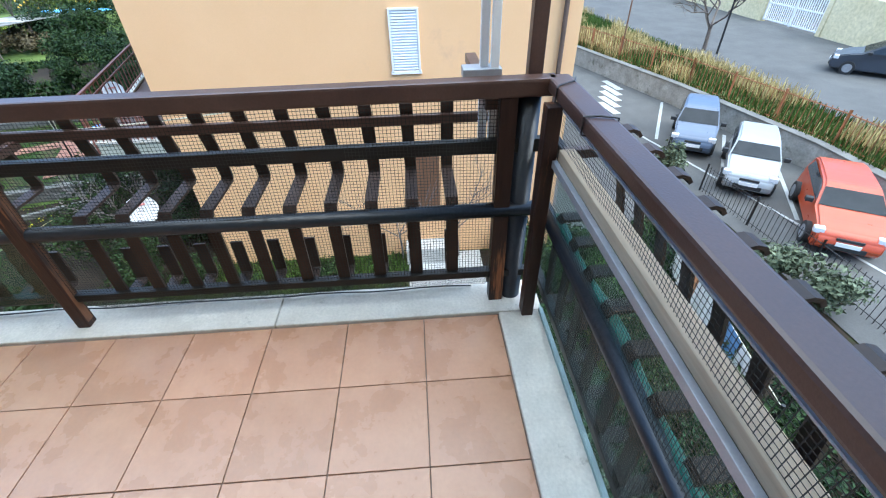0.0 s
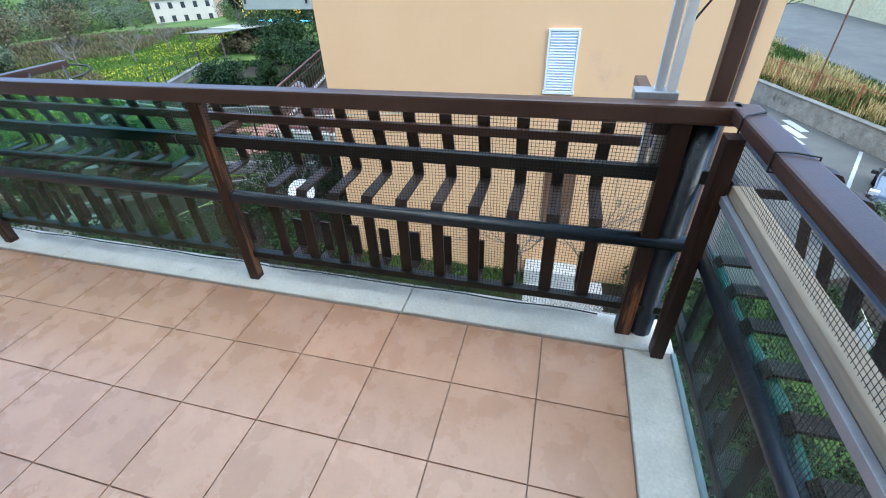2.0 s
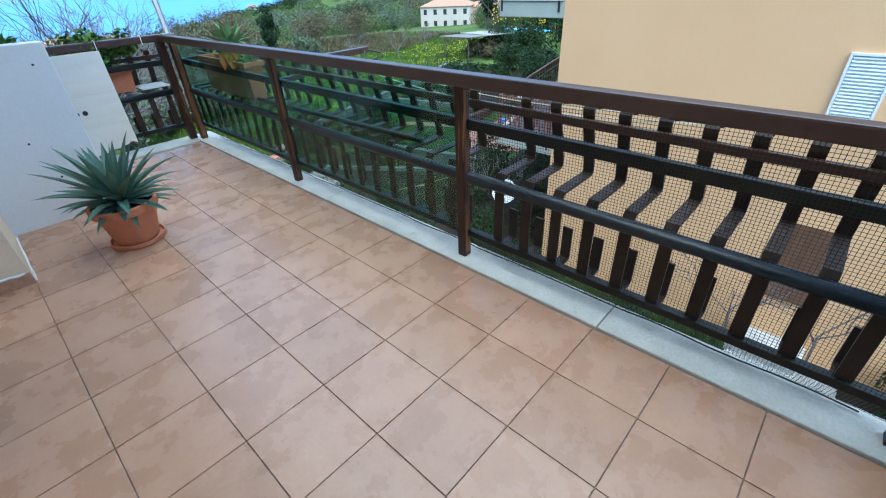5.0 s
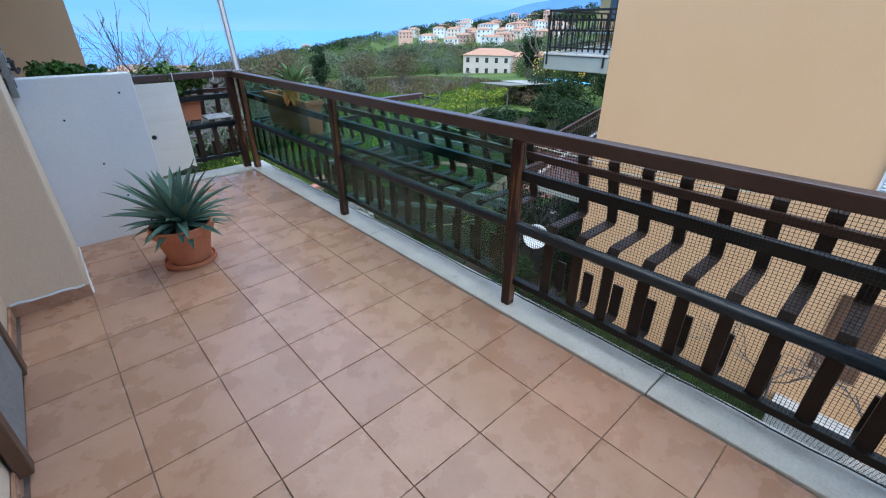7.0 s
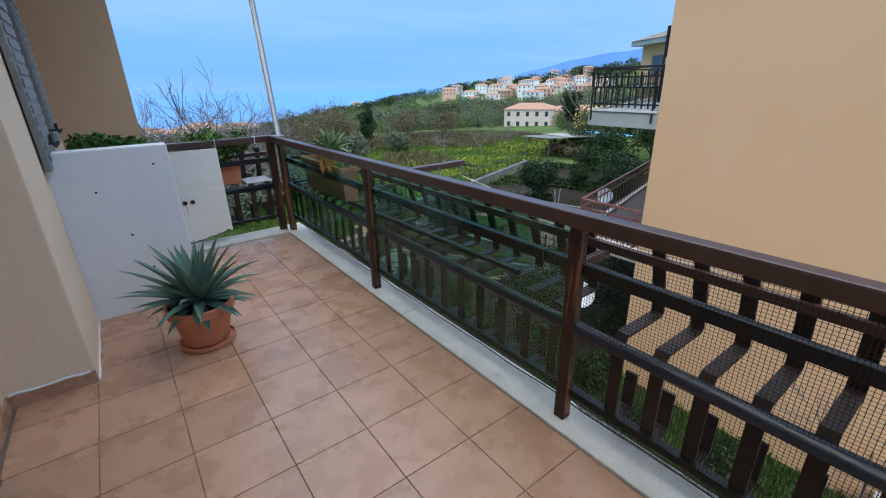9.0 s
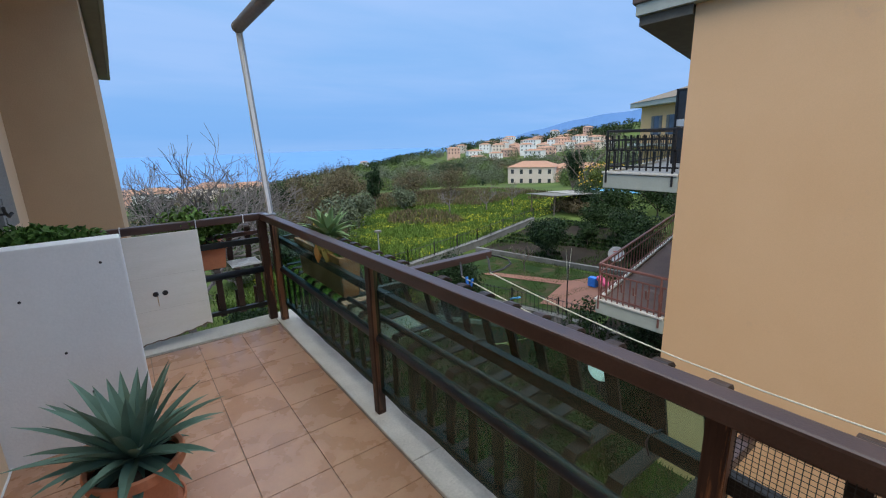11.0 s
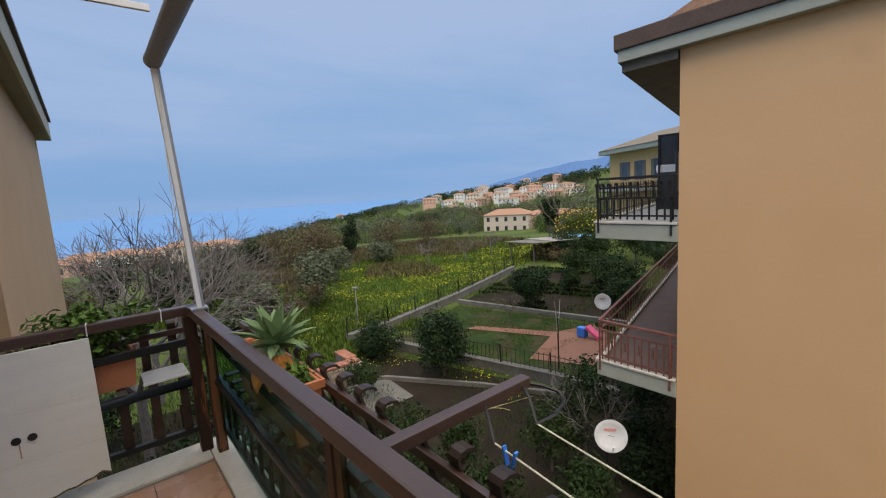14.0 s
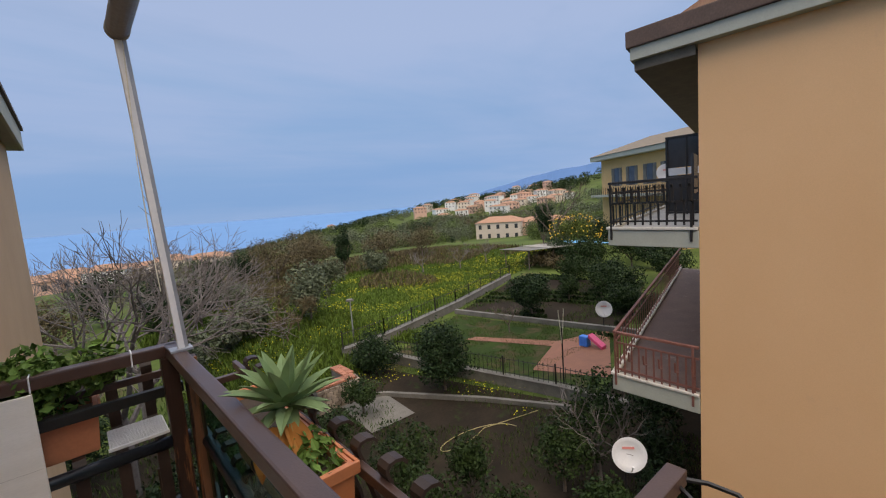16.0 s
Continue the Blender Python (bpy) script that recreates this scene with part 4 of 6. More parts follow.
# transverse partition
part_wall = thing("wall_partition", bm_box(B(), (-1.66, 4.34, -0.2), (-1.0, 4.48, 1.12), 0.008), M_PARTITION, "white rendered half-height partition wall with small holes", "wall", kind="structure")
for x, z in ((-1.44, 0.86), (-1.32, 0.55), (-1.25, 0.3), (-1.1, 1.0), (-1.16, 0.08)):
    part("screw_hole", bm_rod(B(), (x, 4.336, z), (x, 4.345, z), 0.007, seg=8), M_BLACK, part_wall)

# whitewashed board on the end railing
bm = B()
edge = [(-1.6, 0.03)]
for i in range(27):
    x = -1.6 + (i + 1) * (1.085 / 27)
    base = 0.04 + 0.09 * max(0, (x + 1.2) / 0.69)
    edge.append((x, base + float(rng.normal()) * 0.008))
edge += [(-0.515, 0.15), (-0.515, 0.93), (-1.6, 0.93)]
bm_prism(bm, edge, 5.455, 5.475, "y")
board = thing("wall_board", bm, M_PANEL, "whitewashed board with two round holes and a broken lower edge", "panel")
for x in (-0.874, -0.81):
    part("hole", bm_rod(B(), (x, 5.449, 0.46), (x, 5.457, 0.46), 0.02, seg=16), M_BLACK, board, "dark round pipe hole")
bm = B()
for (x0, z0), (x1, z1) in zip(edge[:28], edge[1:28]):
    bm_rod(bm, (x0, 5.462, z0 - 0.004), (x1, 5.462, z1 - 0.004), 0.009, seg=5)
part("broken_edge", bm, M_PANEL_EDGE, board, "crumbling brown lower edge")
bm = B()
for z in (0.33, 0.60):
    bm_box(bm, (-1.58, 5.4535, z), (-0.52, 5.4548, z + 0.0012))
part("joint", bm, M_CURB, board)
bm = bm_box(B(), (-0.868, 5.4525, 0.36), (-0.862, 5.4545, 0.44))
part("rust_run", bm, mat("rust_stain", (0.5, 0.33, 0.16), (0.6, 0.45, 0.28), 0.9), board, "rusty run below the hole")

# ---------------------------------------------------------------- awning frame
awn = tagged(new("awning_frame"), "white awning post with a grey-brown roller bar", "awning")
part("post", bm_sweep(B(), [(0.03, 5.33, 1.01), (-0.035, 5.33, 2.47)], (0, 1, 0), 0.04, 0.026), M_WHITE_PAINT, awn)
part("post", bm_sweep(B(), [(0.052, 5.335, 1.01), (-0.012, 5.335, 2.45)], (0, 1, 0), 0.03, 0.016), M_ALU, awn)
part("foot_plate", bm_box(B(), (-0.02, 5.29, 1.0), (0.075, 5.37, 1.012), 0.002), M_ALU, awn)
bar = part("roller_bar", bm_rod(B(), (-0.03, 0.1, 2.50), (-0.03, 5.30, 2.46), 0.045, seg=20), mat("taupe_bar", (0.22, 0.19, 0.16), (0.27, 0.235, 0.2), 0.5, 4, 60, 0.02), awn, "taupe roller bar", smooth=True)
part("end_cap", bm_rod(B(), (-0.03, 5.29, 2.46), (-0.03, 5.33, 2.46), 0.047, seg=20), M_GREY_SHUTTER, awn)
for y in (5.25, 0.2):
    part("side_arm", bm_box(B(), (-0.85, y, 2.70), (-0.02, y + 0.025, 2.735), 0.003), M_WHITE_PAINT, awn)
    part("side_arm", bm_box(B(), (-0.85, y + 0.05, 2.72), (-0.02, y + 0.065, 2.74), 0.003), M_WHITE_PAINT, awn)
part("post", bm_box(B(), (0.135, -0.12, 0.2), (0.18, -0.07, 3.2), 0.004), M_BROWN, awn, "brown awning post")
for x, y in ((0.135, 0.03), (0.16, 0.062)):
    part("post", bm_box(B(), (x, y, 0.75), (x + 0.02, y + 0.028, 2.47), 0.003), M_WHITE_PAINT, awn)
part("clamp", bm_box(B(), (0.128, 0.02, 0.985), (0.20, 0.15, 1.02), 0.004), M_ALU, awn, "pale metal clamp on the handrail")
part("cable", bm_tube(B(), [(0.15, 0.03, 1.22), (0.15, 0.0, 1.27), (0.15, -0.01, 1.5), (0.15, 0.0, 2.2)], 0.004, 4), M_BLACK, awn)
part("cord", bm_tube(B(), [(-0.02, 5.3, 2.4), (-0.035, 5.29, 1.9), (-0.03, 5.3, 1.5), (-0.02, 5.31, 1.3)], 0.003, 4), M_CORD, awn)

for x in (-1.02, -0.52, -0.16):
    tie = bm_tube(B(), [(x + dx, 5.42 + n, z) for dx, n, z in ((0, 0.056, 0.935), (0.002, 0.055, 1.003), (0.004, 0.095, 1.005), (0.004, 0.134, 1.003), (0.002, 0.134, 0.936))], 0.0035, 5)
    thing("cable_tie", tie, M_WHITE_PAINT, "white plastic tie round the end handrail", "tie")

# ---------------------------------------------------------------- clotheslines
lines_ob = tagged(new("clothesline"), "pair of cords strung between two brown brackets", "clothesline")
for y in (3.36, 0.05):
    arm = part("arm", bm_box(B(), (0.12, y - 0.024, 0.885), (0.76, y + 0.024, 0.925), 0.004), M_BROWN, lines_ob, "brown steel bracket arm")
for x, z in ((0.42, 0.87), (0.62, 0.85)):
    pts = [(x, 0.6 + (2.6) * k / 10, z - 0.10 * math.sin(math.pi * k / 10)) for k in range(11)]
    part("cord", bm_tube(B(), pts, 0.003, 5), M_CORD, lines_ob, "pale cord")
    part("strap", bm_tube(B(), [(x + 0.1, 3.34, 0.9), (x + 0.05, 3.27, 0.9), (x, 3.2, z)], 0.006, 5), M_BLACK, lines_ob)
part("strap", bm_tube(B(), [(0.752, 3.345, 0.9), (0.785, 3.30, 0.893), (0.80, 3.24, 0.884), (0.78, 3.2, 0.872), (0.70, 3.18, 0.86), (0.62, 3.2, 0.85)], 0.006, 5), M_BLACK, lines_ob)
for y, m, tilt in ((3.12, M_BLUE_PEG, 0.3), (2.8, M_LIGHTBLUE, 1.2), (3.16, M_BLUE_PEG, -0.2)):
    peg = tagged(new("clothes_peg"), "blue plastic peg clipped on the line" if m is M_BLUE_PEG else "light blue plastic peg hanging on the line", "peg", "pegs")
    for s in (-1, 1):
        b2 = bm_box(B(), (-0.006 + s * 0.005, -0.005, -0.06), (0.006 + s * 0.005, 0.005, 0.02), 0.001)
        part("jaw", b2, m, peg)
    peg.matrix_world = Matrix.Translation((0.42, y, 0.865)) @ Matrix.Rotation(tilt, 4, "X") @ Matrix.Scale(0.7, 4)


# ---------------------------------------------------------------- potted plants
def blade(bm, base, az, el, length, width, droop, seg=6, fold=0.25):
    """A pointed, folded, arching leaf."""
    d = Vector((math.cos(az), math.sin(az), 0))
    s = Vector((-math.sin(az), math.cos(az), 0))
    rows = []
    for i in range(seg + 1):
        t = i / seg
        e = el - droop * t * t
        if i == 0:
            p = Vector(base)
        else:
            p = p + (d * math.cos(e) + Vector((0, 0, math.sin(e)))) * (length / seg)
        w = width * (0.75 + 0.9 * t * (1 - t) * 1.6) * (1 - t ** 3.0) * 0.5 + 0.0008
        nrm = d * -math.sin(e) + Vector((0, 0, math.cos(e)))
        rows.append([bm.verts.new(p - s * w + nrm * w * fold), bm.verts.new(p - nrm * w * fold), bm.verts.new(p + s * w + nrm * w * fold), bm.verts.new(p - nrm * (w * fold + 0.006 * (1 - t)))])
    for a, b in zip(rows, rows[1:]):
        bm.faces.new((a[0], a[1], b[1], b[0]))
        bm.faces.new((a[1], a[2], b[2], b[1]))
        bm.faces.new((a[2], a[3], b[3], b[2]))
        bm.faces.new((a[3], a[0], b[0], b[3]))


def agave(name, at, n, length, width, pot_h, material, label, droop=0.5, leaf_name="leaf"):
    ob = tagged(new(name), label, "plant")
    ob.matrix_world = Matrix.Translation(at)
    for i in range(n):
        t = (i + 0.5) / n
        el = radians(82 - 88 * t ** 0.8) + float(rng.normal()) * 0.07
        bm = B()
        blade(bm, (0.02 * math.cos(i * 2.4), 0.02 * math.sin(i * 2.4), pot_h + 0.05 * (1 - t)), i * 2.39996 + float(rng.normal()) * 0.1, el,
              length * (0.72 + 0.35 * math.sin(math.pi * min(1, t + 0.15))) * (0.9 + 0.2 * rng.random()), width, droop * (0.2 + t) * (0.6 + 0.8 * rng.random()))
        part(leaf_name, bm, material, ob)
    return ob


PX, PY = -1.09, 3.60
POT = [(0, 0.02), (0.115, 0.02), (0.123, 0.03), (0.165, 0.215), (0.171, 0.22), (0.186, 0.226), (0.188, 0.27), (0.18, 0.277), (0.166, 0.27), (0.16, 0.226), (0, 0.22)]
pot = thing("flower_pot", None, None, "round terracotta pot on a saucer", "pot", at=(PX, PY, 0))
part("body", bm_lathe(B(), POT, seg=36), M_POT, pot)
part("saucer", bm_lathe(B(), [(0, 0), (0.14, 0.0), (0.156, 0.008), (0.16, 0.032), (0.152, 0.034), (0.143, 0.014), (0, 0.012)], seg=36), M_POT, pot)
part("soil", bm_lathe(B(), [(0.163, 0.238), (0.09, 0.25), (0.0, 0.254)], seg=36), M_SOIL, pot)
agave("agave_plant", (PX, PY, 0), 58, 0.365, 0.054, 0.265, M_AGAVE, "spiky blue-green agave rosette in a terracotta pot", 0.55)


def trough(name, lo, hi, material, label):
    """An open-topped tapered plant trough with a rim."""
    ob = tagged(new(name), label, "planter")
    x0, y0, z0 = lo
    x1, y1, z1 = hi
    bm = B()
    t = 0.018
    outer_b = [(x0 + t, y0 + t, z0), (x1 - t, y0 + t, z0), (x1 - t, y1 - t, z0), (x0 + t, y1 - t, z0)]
    outer_t = [(x0, y0, z1), (x1, y0, z1), (x1, y1, z1), (x0, y1, z1)]
    inner_t = [(x0 + t, y0 + t, z1), (x1 - t, y0 + t, z1), (x1 - t, y1 - t, z1), (x0 + t, y1 - t, z1)]
    inner_b = [(x0 + t * 2, y0 + t * 2, z0 + t), (x1 - t * 2, y0 + t * 2, z0 + t), (x1 - t * 2, y1 - t * 2, z0 + t), (x0 + t * 2, y1 - t * 2, z0 + t)]
    rings = [[bm.verts.new(p) for p in ring] for ring in (outer_b, outer_t, inner_t, inner_b)]
    for a, b in zip(rings, rings[1:]):
        for i in range(4):
            bm.faces.new((a[i], a[(i + 1) % 4], b[(i + 1) % 4], b[i]))
    bm.faces.new(rings[0][::-1])
    bm.faces.new(rings[3])
    bmesh.ops.recalc_face_normals(bm, faces=bm.faces[:])
    bmesh.ops.bevel(bm, geom=bm.edges[:], offset=0.004, segments=2, affect="EDGES")
    part("body", bm, material, ob)
    r = 0.012
    bm = B()
    for p, q in (((x0 - r, y0 - r), (x1 + r, y0)), ((x0 - r, y1), (x1 + r, y1 + r)), ((x0 - r, y0), (x0, y1)), ((x1, y0), (x1 + r, y1))):
        bm_box(bm, (*p, z1 - 0.035), (*q, z1 + 0.004), 0.003)
    part("rim", bm, material, ob)
    part("soil", bm_box(B(), (x0 + 0.02, y0 + 0.02, z1 - 0.06), (x1 - 0.02, y1 - 0.02, z1 - 0.035)), M_SOIL, ob)
    return ob


trough("plant_trough", (0.128, 4.12, 0.548), (0.275, 5.0, 0.835), M_POT_PLASTIC, "orange plastic trough standing in the railing's flower basket")
agave("agave_plant", (0.205, 4.47, 0.55), 40, 0.195, 0.05, 0.37, M_AGAVE_G, "large bright green agave in the railing trough", 0.6)
dry = tagged(new("dry_leaves"), "withered orange agave leaves over the trough edge", "leaves")
for az, ln in ((4.3, 0.2), (4.75, 0.22), (3.95, 0.18), (4.5, 0.17)):
    bm = B()
    blade(bm, (0.18 + 0.07 * math.cos(az), 4.45 + 0.07 * math.sin(az), 0.905), az, -0.45, ln, 0.075, 0.9)
    part("leaf", bm, M_AGAVE_DRY, dry)
for name, c, r, n, size, m, lab in (("succulent_plant", [(0.19 + 0.03 * i % 0.06, 4.19 + 0.05 * i, 0.82) for i in range(4)], [0.065] * 4, 320, 0.02, M_LEAF_BRIGHT, "small fleshy green succulents filling the trough"),):
    tagged(new(name, leaf_cloud(name, c, r, n, size, m)), lab, "plant")

trough("plant_trough", (-1.15, 5.56, 0.548), (-0.31, 5.80, 0.76), M_POT, "terracotta trough on the end railing's flower basket")
cs, rs = clumps((-0.52, 5.68, 0.92), 0.30, 0.13, 0.11, 28, 0.085)
tagged(new("trough_shrub", leaf_cloud("trough_shrub", cs, rs, 2600, 0.024, M_LEAF_BRIGHT)), "dense green fleshy shrub growing in the end trough", "plant")
trough("plant_trough", (-1.62, 4.52, 0.7), (-1.02, 4.78, 0.98), M_POT, "terracotta trough behind the partition wall")
cs, rs = clumps((-1.30, 4.66, 1.09), 0.24, 0.1, 0.06, 22, 0.06)
tagged(new("trough_shrub", leaf_cloud("trough_shrub", cs, rs, 2400, 0.022, M_LEAF_BRIGHT)), "dense green shrub above the partition wall", "plant")
bm = B()
for k in range(17):
    bm_box(bm, (-0.295 + k * 0.015, 5.5, 0.556), (-0.291 + k * 0.015, 5.74, 0.560))
for k in range(17):
    bm_box(bm, (-0.295, 5.5 + k * 0.0148, 0.560), (-0.056, 5.504 + k * 0.0148, 0.564))
grid_ob = tagged(new("grid_mat"), "pale grey plastic grid lying in the end basket", "mat")
tagged(part("lattice", bm, M_DISH, grid_ob), kind="stuff")
part("rim", bm_box(B(), (-0.3, 5.488, 0.552), (-0.05, 5.5, 0.568), 0.003), M_DISH, grid_ob)

# ---------------------------------------------------------------- neighbouring house
NX, NY0, NY1 = 8.155, -3.1, 5.8
nb = tagged(new("apartment_house"), "apricot rendered apartment house with grey-green eaves and balconies", "house")
bm = B()
bm_box(bm, (NX, NY0, -6.2), (24, NY1, 3.92))
part("wall", bm, M_WALL_ORANGE, nb)
part("eaves_fascia", bm_box(B(), (NX - 0.2, NY0 - 1.0, 3.9), (24.5, NY1 + 1.08, 4.12), 0.01), M_FASCIA, nb)
# underside of the eaves, its shade put into the colour
part("eaves_soffit", bm_box(B(), (NX - 0.1, NY1 + 0.003, 3.72), (24.4, NY1 + 1.05, 3.899), 0.01), M_EAVE_SHADE, nb)
part("roof_edge", bm_box(B(), (NX - 0.25, NY0 - 1.05, 4.122), (24.6, NY1 + 1.14, 4.42), 0.02), M_ROOF_DARK, nb, "brown metal roof edge")
bm = bm_prism(B(), [(NY0 - 1.0, 4.43), (NY1 + 1.1, 4.43), ((NY0 + NY1) / 2, 6.4)], NX + 0.6, 24.5)
part("roof", bm, M_ROOF, nb)
wnd = part("window", bm_box(B(), (NX - 0.012, 0.215, -1.10), (NX - 0.004, 0.735, 0.01)), M_SHUTTER, nb, "white framed window with a closed roller shutter")
for k in range(21):
    part("slat", bm_rod(B(), (NX - 0.012, 0.225, -1.08 + k * 0.0525), (NX - 0.012, 0.725, -1.08 + k * 0.0525), 0.029, seg=8), M_SHUTTER, wnd)
for lo, hi in (((0.175, -1.15), (0.215, 0.05)), ((0.735, -1.15), (0.775, 0.05)), ((0.215, 0.01), (0.735, 0.05)), ((0.155, -1.18), (0.795, -1.12))):
    part("frame", bm_box(B(), (NX - 0.05, *lo), (NX + 0.0, *hi), 0.004), M_WHITE_PAINT, wnd)
# service door and step at the foot of the wall
dr = part("door", bm_box(B(), (NX - 0.04, -0.15, -4.6), (NX - 0.003, 0.55, -2.9), 0.006), M_WOOD, nb, "dark wooden service door")
part("step", bm_box(B(), (NX - 0.5, -0.5, -6.0), (NX - 0.002, 0.8, -5.5), 0.02), M_PAVING, nb, "pale concrete plinth below the door")
part("downpipe", bm_rod(B(), (NX - 0.06, -2.75, -6), (NX - 0.06, -2.75, 3.9), 0.05, seg=10), M_ROOF_DARK, nb)


def house_balcony(z, mat_rail, deck, sculpted, x1=21.0):
    """A balcony on the neighbour's sea side: slab, deck, railing."""
    s = part("balcony_slab", bm_box(B(), (NX - 0.02, NY1 + 0.004, z - 0.32), (x1, NY1 + 1.72, z), 0.015), M_FASCIA, nb, "grey-green balcony slab")
    part("deck", bm_box(B(), (NX + 0.05, NY1 + 0.01, z + 0.002), (x1 - 0.1, NY1 + 1.66, z + 0.01)), deck, s)
    part("coping", bm_box(B(), (NX - 0.04, NY1 + 1.6, z + 0.012), (x1, NY1 + 1.75, z + 0.06), 0.008), M_CURB, s)
    part("coping", bm_box(B(), (NX - 0.05, NY1 + 0.01, z + 0.012), (NX + 0.1, NY1 + 1.59, z + 0.06), 0.008), M_CURB, s)
    rl = part("railing", bm_box(B(), (NX - 0.03, NY1 + 1.62, z + 0.93), (x1, NY1 + 1.69, z + 0.98), 0.008), mat_rail, nb, "black iron balcony railing" if sculpted else "reddish brown balcony railing")
    part("handrail", bm_box(B(), (NX - 0.03, NY1 + 0.02, z + 0.93), (NX + 0.04, NY1 + 1.61, z + 0.98), 0.008), mat_rail, rl)
    for zz in ((0.16, 0.52, 0.74) if sculpted else (0.14, 0.72)):
        part("rail", bm_box(B(), (NX, NY1 + 1.64, z + zz), (x1, NY1 + 1.67, z + zz + 0.035)), mat_rail, rl)
        part("rail", bm_box(B(), (NX - 0.01, NY1 + 0.02, z + zz), (NX + 0.02, NY1 + 1.62, z + zz + 0.035)), mat_rail, rl)
    for k in range(11):
        y = NY1 + 0.1 + k * 0.15
        if sculpted:
            bm = B()
            bm_sweep(bm, [(NX, y, z + 0.1), (NX, y, z + 0.5), (NX - 0.12, y, z + 0.55), (NX - 0.14, y, z + 0.8), (NX - 0.17, y, z + 0.86)], (0, 1, 0), 0.04, 0.012)
        else:
            bm = bm_box(B(), (NX, y - 0.018, z + 0.05), (NX + 0.012, y + 0.018, z + 0.75))
            if k % 2 == 0:
                bm_sweep(bm, [(NX, y, z + 0.4), (NX - 0.1, y, z + 0.42), (NX - 0.13, y, z + 0.62)], (0, 1, 0), 0.036, 0.012)
        part("baluster", bm, mat_rail, rl)
    for k in range(40):
        x = NX + 0.15 + k * 0.3
        part("baluster", bm_box(B(), (x, NY1 + 1.645, z + 0.05), (x + 0.035, NY1 + 1.665, z + (0.85 if sculpted else 0.93))), mat_rail, rl)
    for y in (NY1 + 0.12, NY1 + 1.64):
        part("bracket", bm_box(B(), (NX - 0.045, y - 0.02, z - 0.2), (NX - 0.022, y + 0.02, z + 0.95), 0.003), mat_rail, rl)


M_REDRAIL = mat("reddish_rail", (0.16, 0.06, 0.045), (0.24, 0.095, 0.07), 0.6, 6, 60, 0.05, grain=0.2)
house_balcony(0.72, M_BLACK, M_PAVING, True)
house_balcony(-2.42, M_REDRAIL, M_DECK, False)
bm = bm_box(B(), (9.1, NY1 + 0.15, 1.35), (10.1, NY1 + 0.2, 2.15), 0.01)
part("window", bm, M_PANE, nb, "dark glazed balcony window")


SX = NX + 3.845
scr = part("balcony_screen", bm_box(B(), (SX, NY1 + 0.53, 0.74), (SX + 0.04, NY1 + 0.57, 2.78), 0.004), M_BLACK, nb, "black framed glazed screen on the upper balcony")
for y in (NY1 + 0.05, NY1 + 1.04):
    part("frame", bm_box(B(), (SX - 0.01, y - 0.03, 0.74), (SX + 0.05, y + 0.03, 2.8), 0.004), M_BLACK, scr)
for z in (0.76, 1.72, 2.74):
    part("frame", bm_box(B(), (SX - 0.005, NY1 + 0.082, z), (SX + 0.045, NY1 + 1.008, z + 0.06), 0.004), M_BLACK, scr)
for y0, y1 in ((0.082, 0.528), (0.572, 1.008)):
    part("pane", bm_box(B(), (SX + 0.015, NY1 + y0, 1.98), (SX + 0.025, NY1 + y1, 2.738)), M_PANE, scr)
    part("panel", bm_box(B(), (SX + 0.01, NY1 + y0, 1.79), (SX + 0.03, NY1 + y1, 1.97), 0.004), M_WHITE_PAINT, scr, "white rail panel")
    part("pane", bm_box(B(), (SX + 0.015, NY1 + y0, 0.822), (SX + 0.025, NY1 + y1, 1.718)), M_PANE, scr)
# the plan of the house is skewed: its sea front runs slightly away
for o in nb.children_recursive:
    for v in o.data.vertices:
        v.co.y += 0.27 * max(0.0, v.co.x - NX)


# ---------------------------------------------------------------- satellite dishes
def dish(at, face, r, label):
    ob = tagged(new("satellite_dish"), label, "dish")
    bm = bm_lathe(B(), [(0.001, 0.0), (r * 0.35, r * 0.03), (r * 0.7, r * 0.12), (r, r * 0.25), (r * 1.01, r * 0.245), (r * 0.7, r * 0.09), (r * 0.3, -0.01), (0.001, -0.02)], seg=32)
    part("reflector", bm, M_DISH, ob, smooth=True)
    part("feed_arm", bm_tube(B(), [(0, -r * 0.95, r * 0.2), (0, -r * 0.8, r * 0.6), (0, -r * 0.55, r * 0.95)], 0.010, 6), M_DISH, ob)
    part("feed", bm_rod(B(), (0, -r * 0.56, r * 0.9), (0, -r * 0.46, r * 1.02), 0.026, seg=8), M_DISH, ob)
    part("mark", bm_box(B(), (-r * 0.35, r * 0.28, r * 0.085), (r * 0.35, r * 0.42, r * 0.1)), M_RED_PRINT, ob, "faded red printed bar")
    q = Vector(face).to_track_quat("Z", "Y").to_matrix().to_4x4()
    ob.matrix_world = Matrix.Translation(at) @ q
    return ob


dish((8.2, 7.25, -4.17), (-0.75, -0.62, 0.3), 0.36, "round white satellite dish on the garden mast")
thing("dish_mast", bm_rod(B(), (8.35, 7.4, -6), (8.35, 7.4, -4.1), 0.03, seg=8), M_BLACK, "dark steel mast carrying a satellite dish", "mast")
dish((20.3, 14.5, -4.75), (-0.8, -0.55, 0.2), 0.42, "round pale satellite dish far down the garden")
thing("dish_mast", bm_rod(B(), (20.45, 14.6, -6), (20.45, 14.6, -4.7), 0.03, seg=8), M_BLACK, "dark steel mast carrying a satellite dish", "mast")
dish((19.5, 10.9, 2.0), (-0.8, -0.4, 0.3), 0.4, "round pale satellite dish beyond the upper balcony")
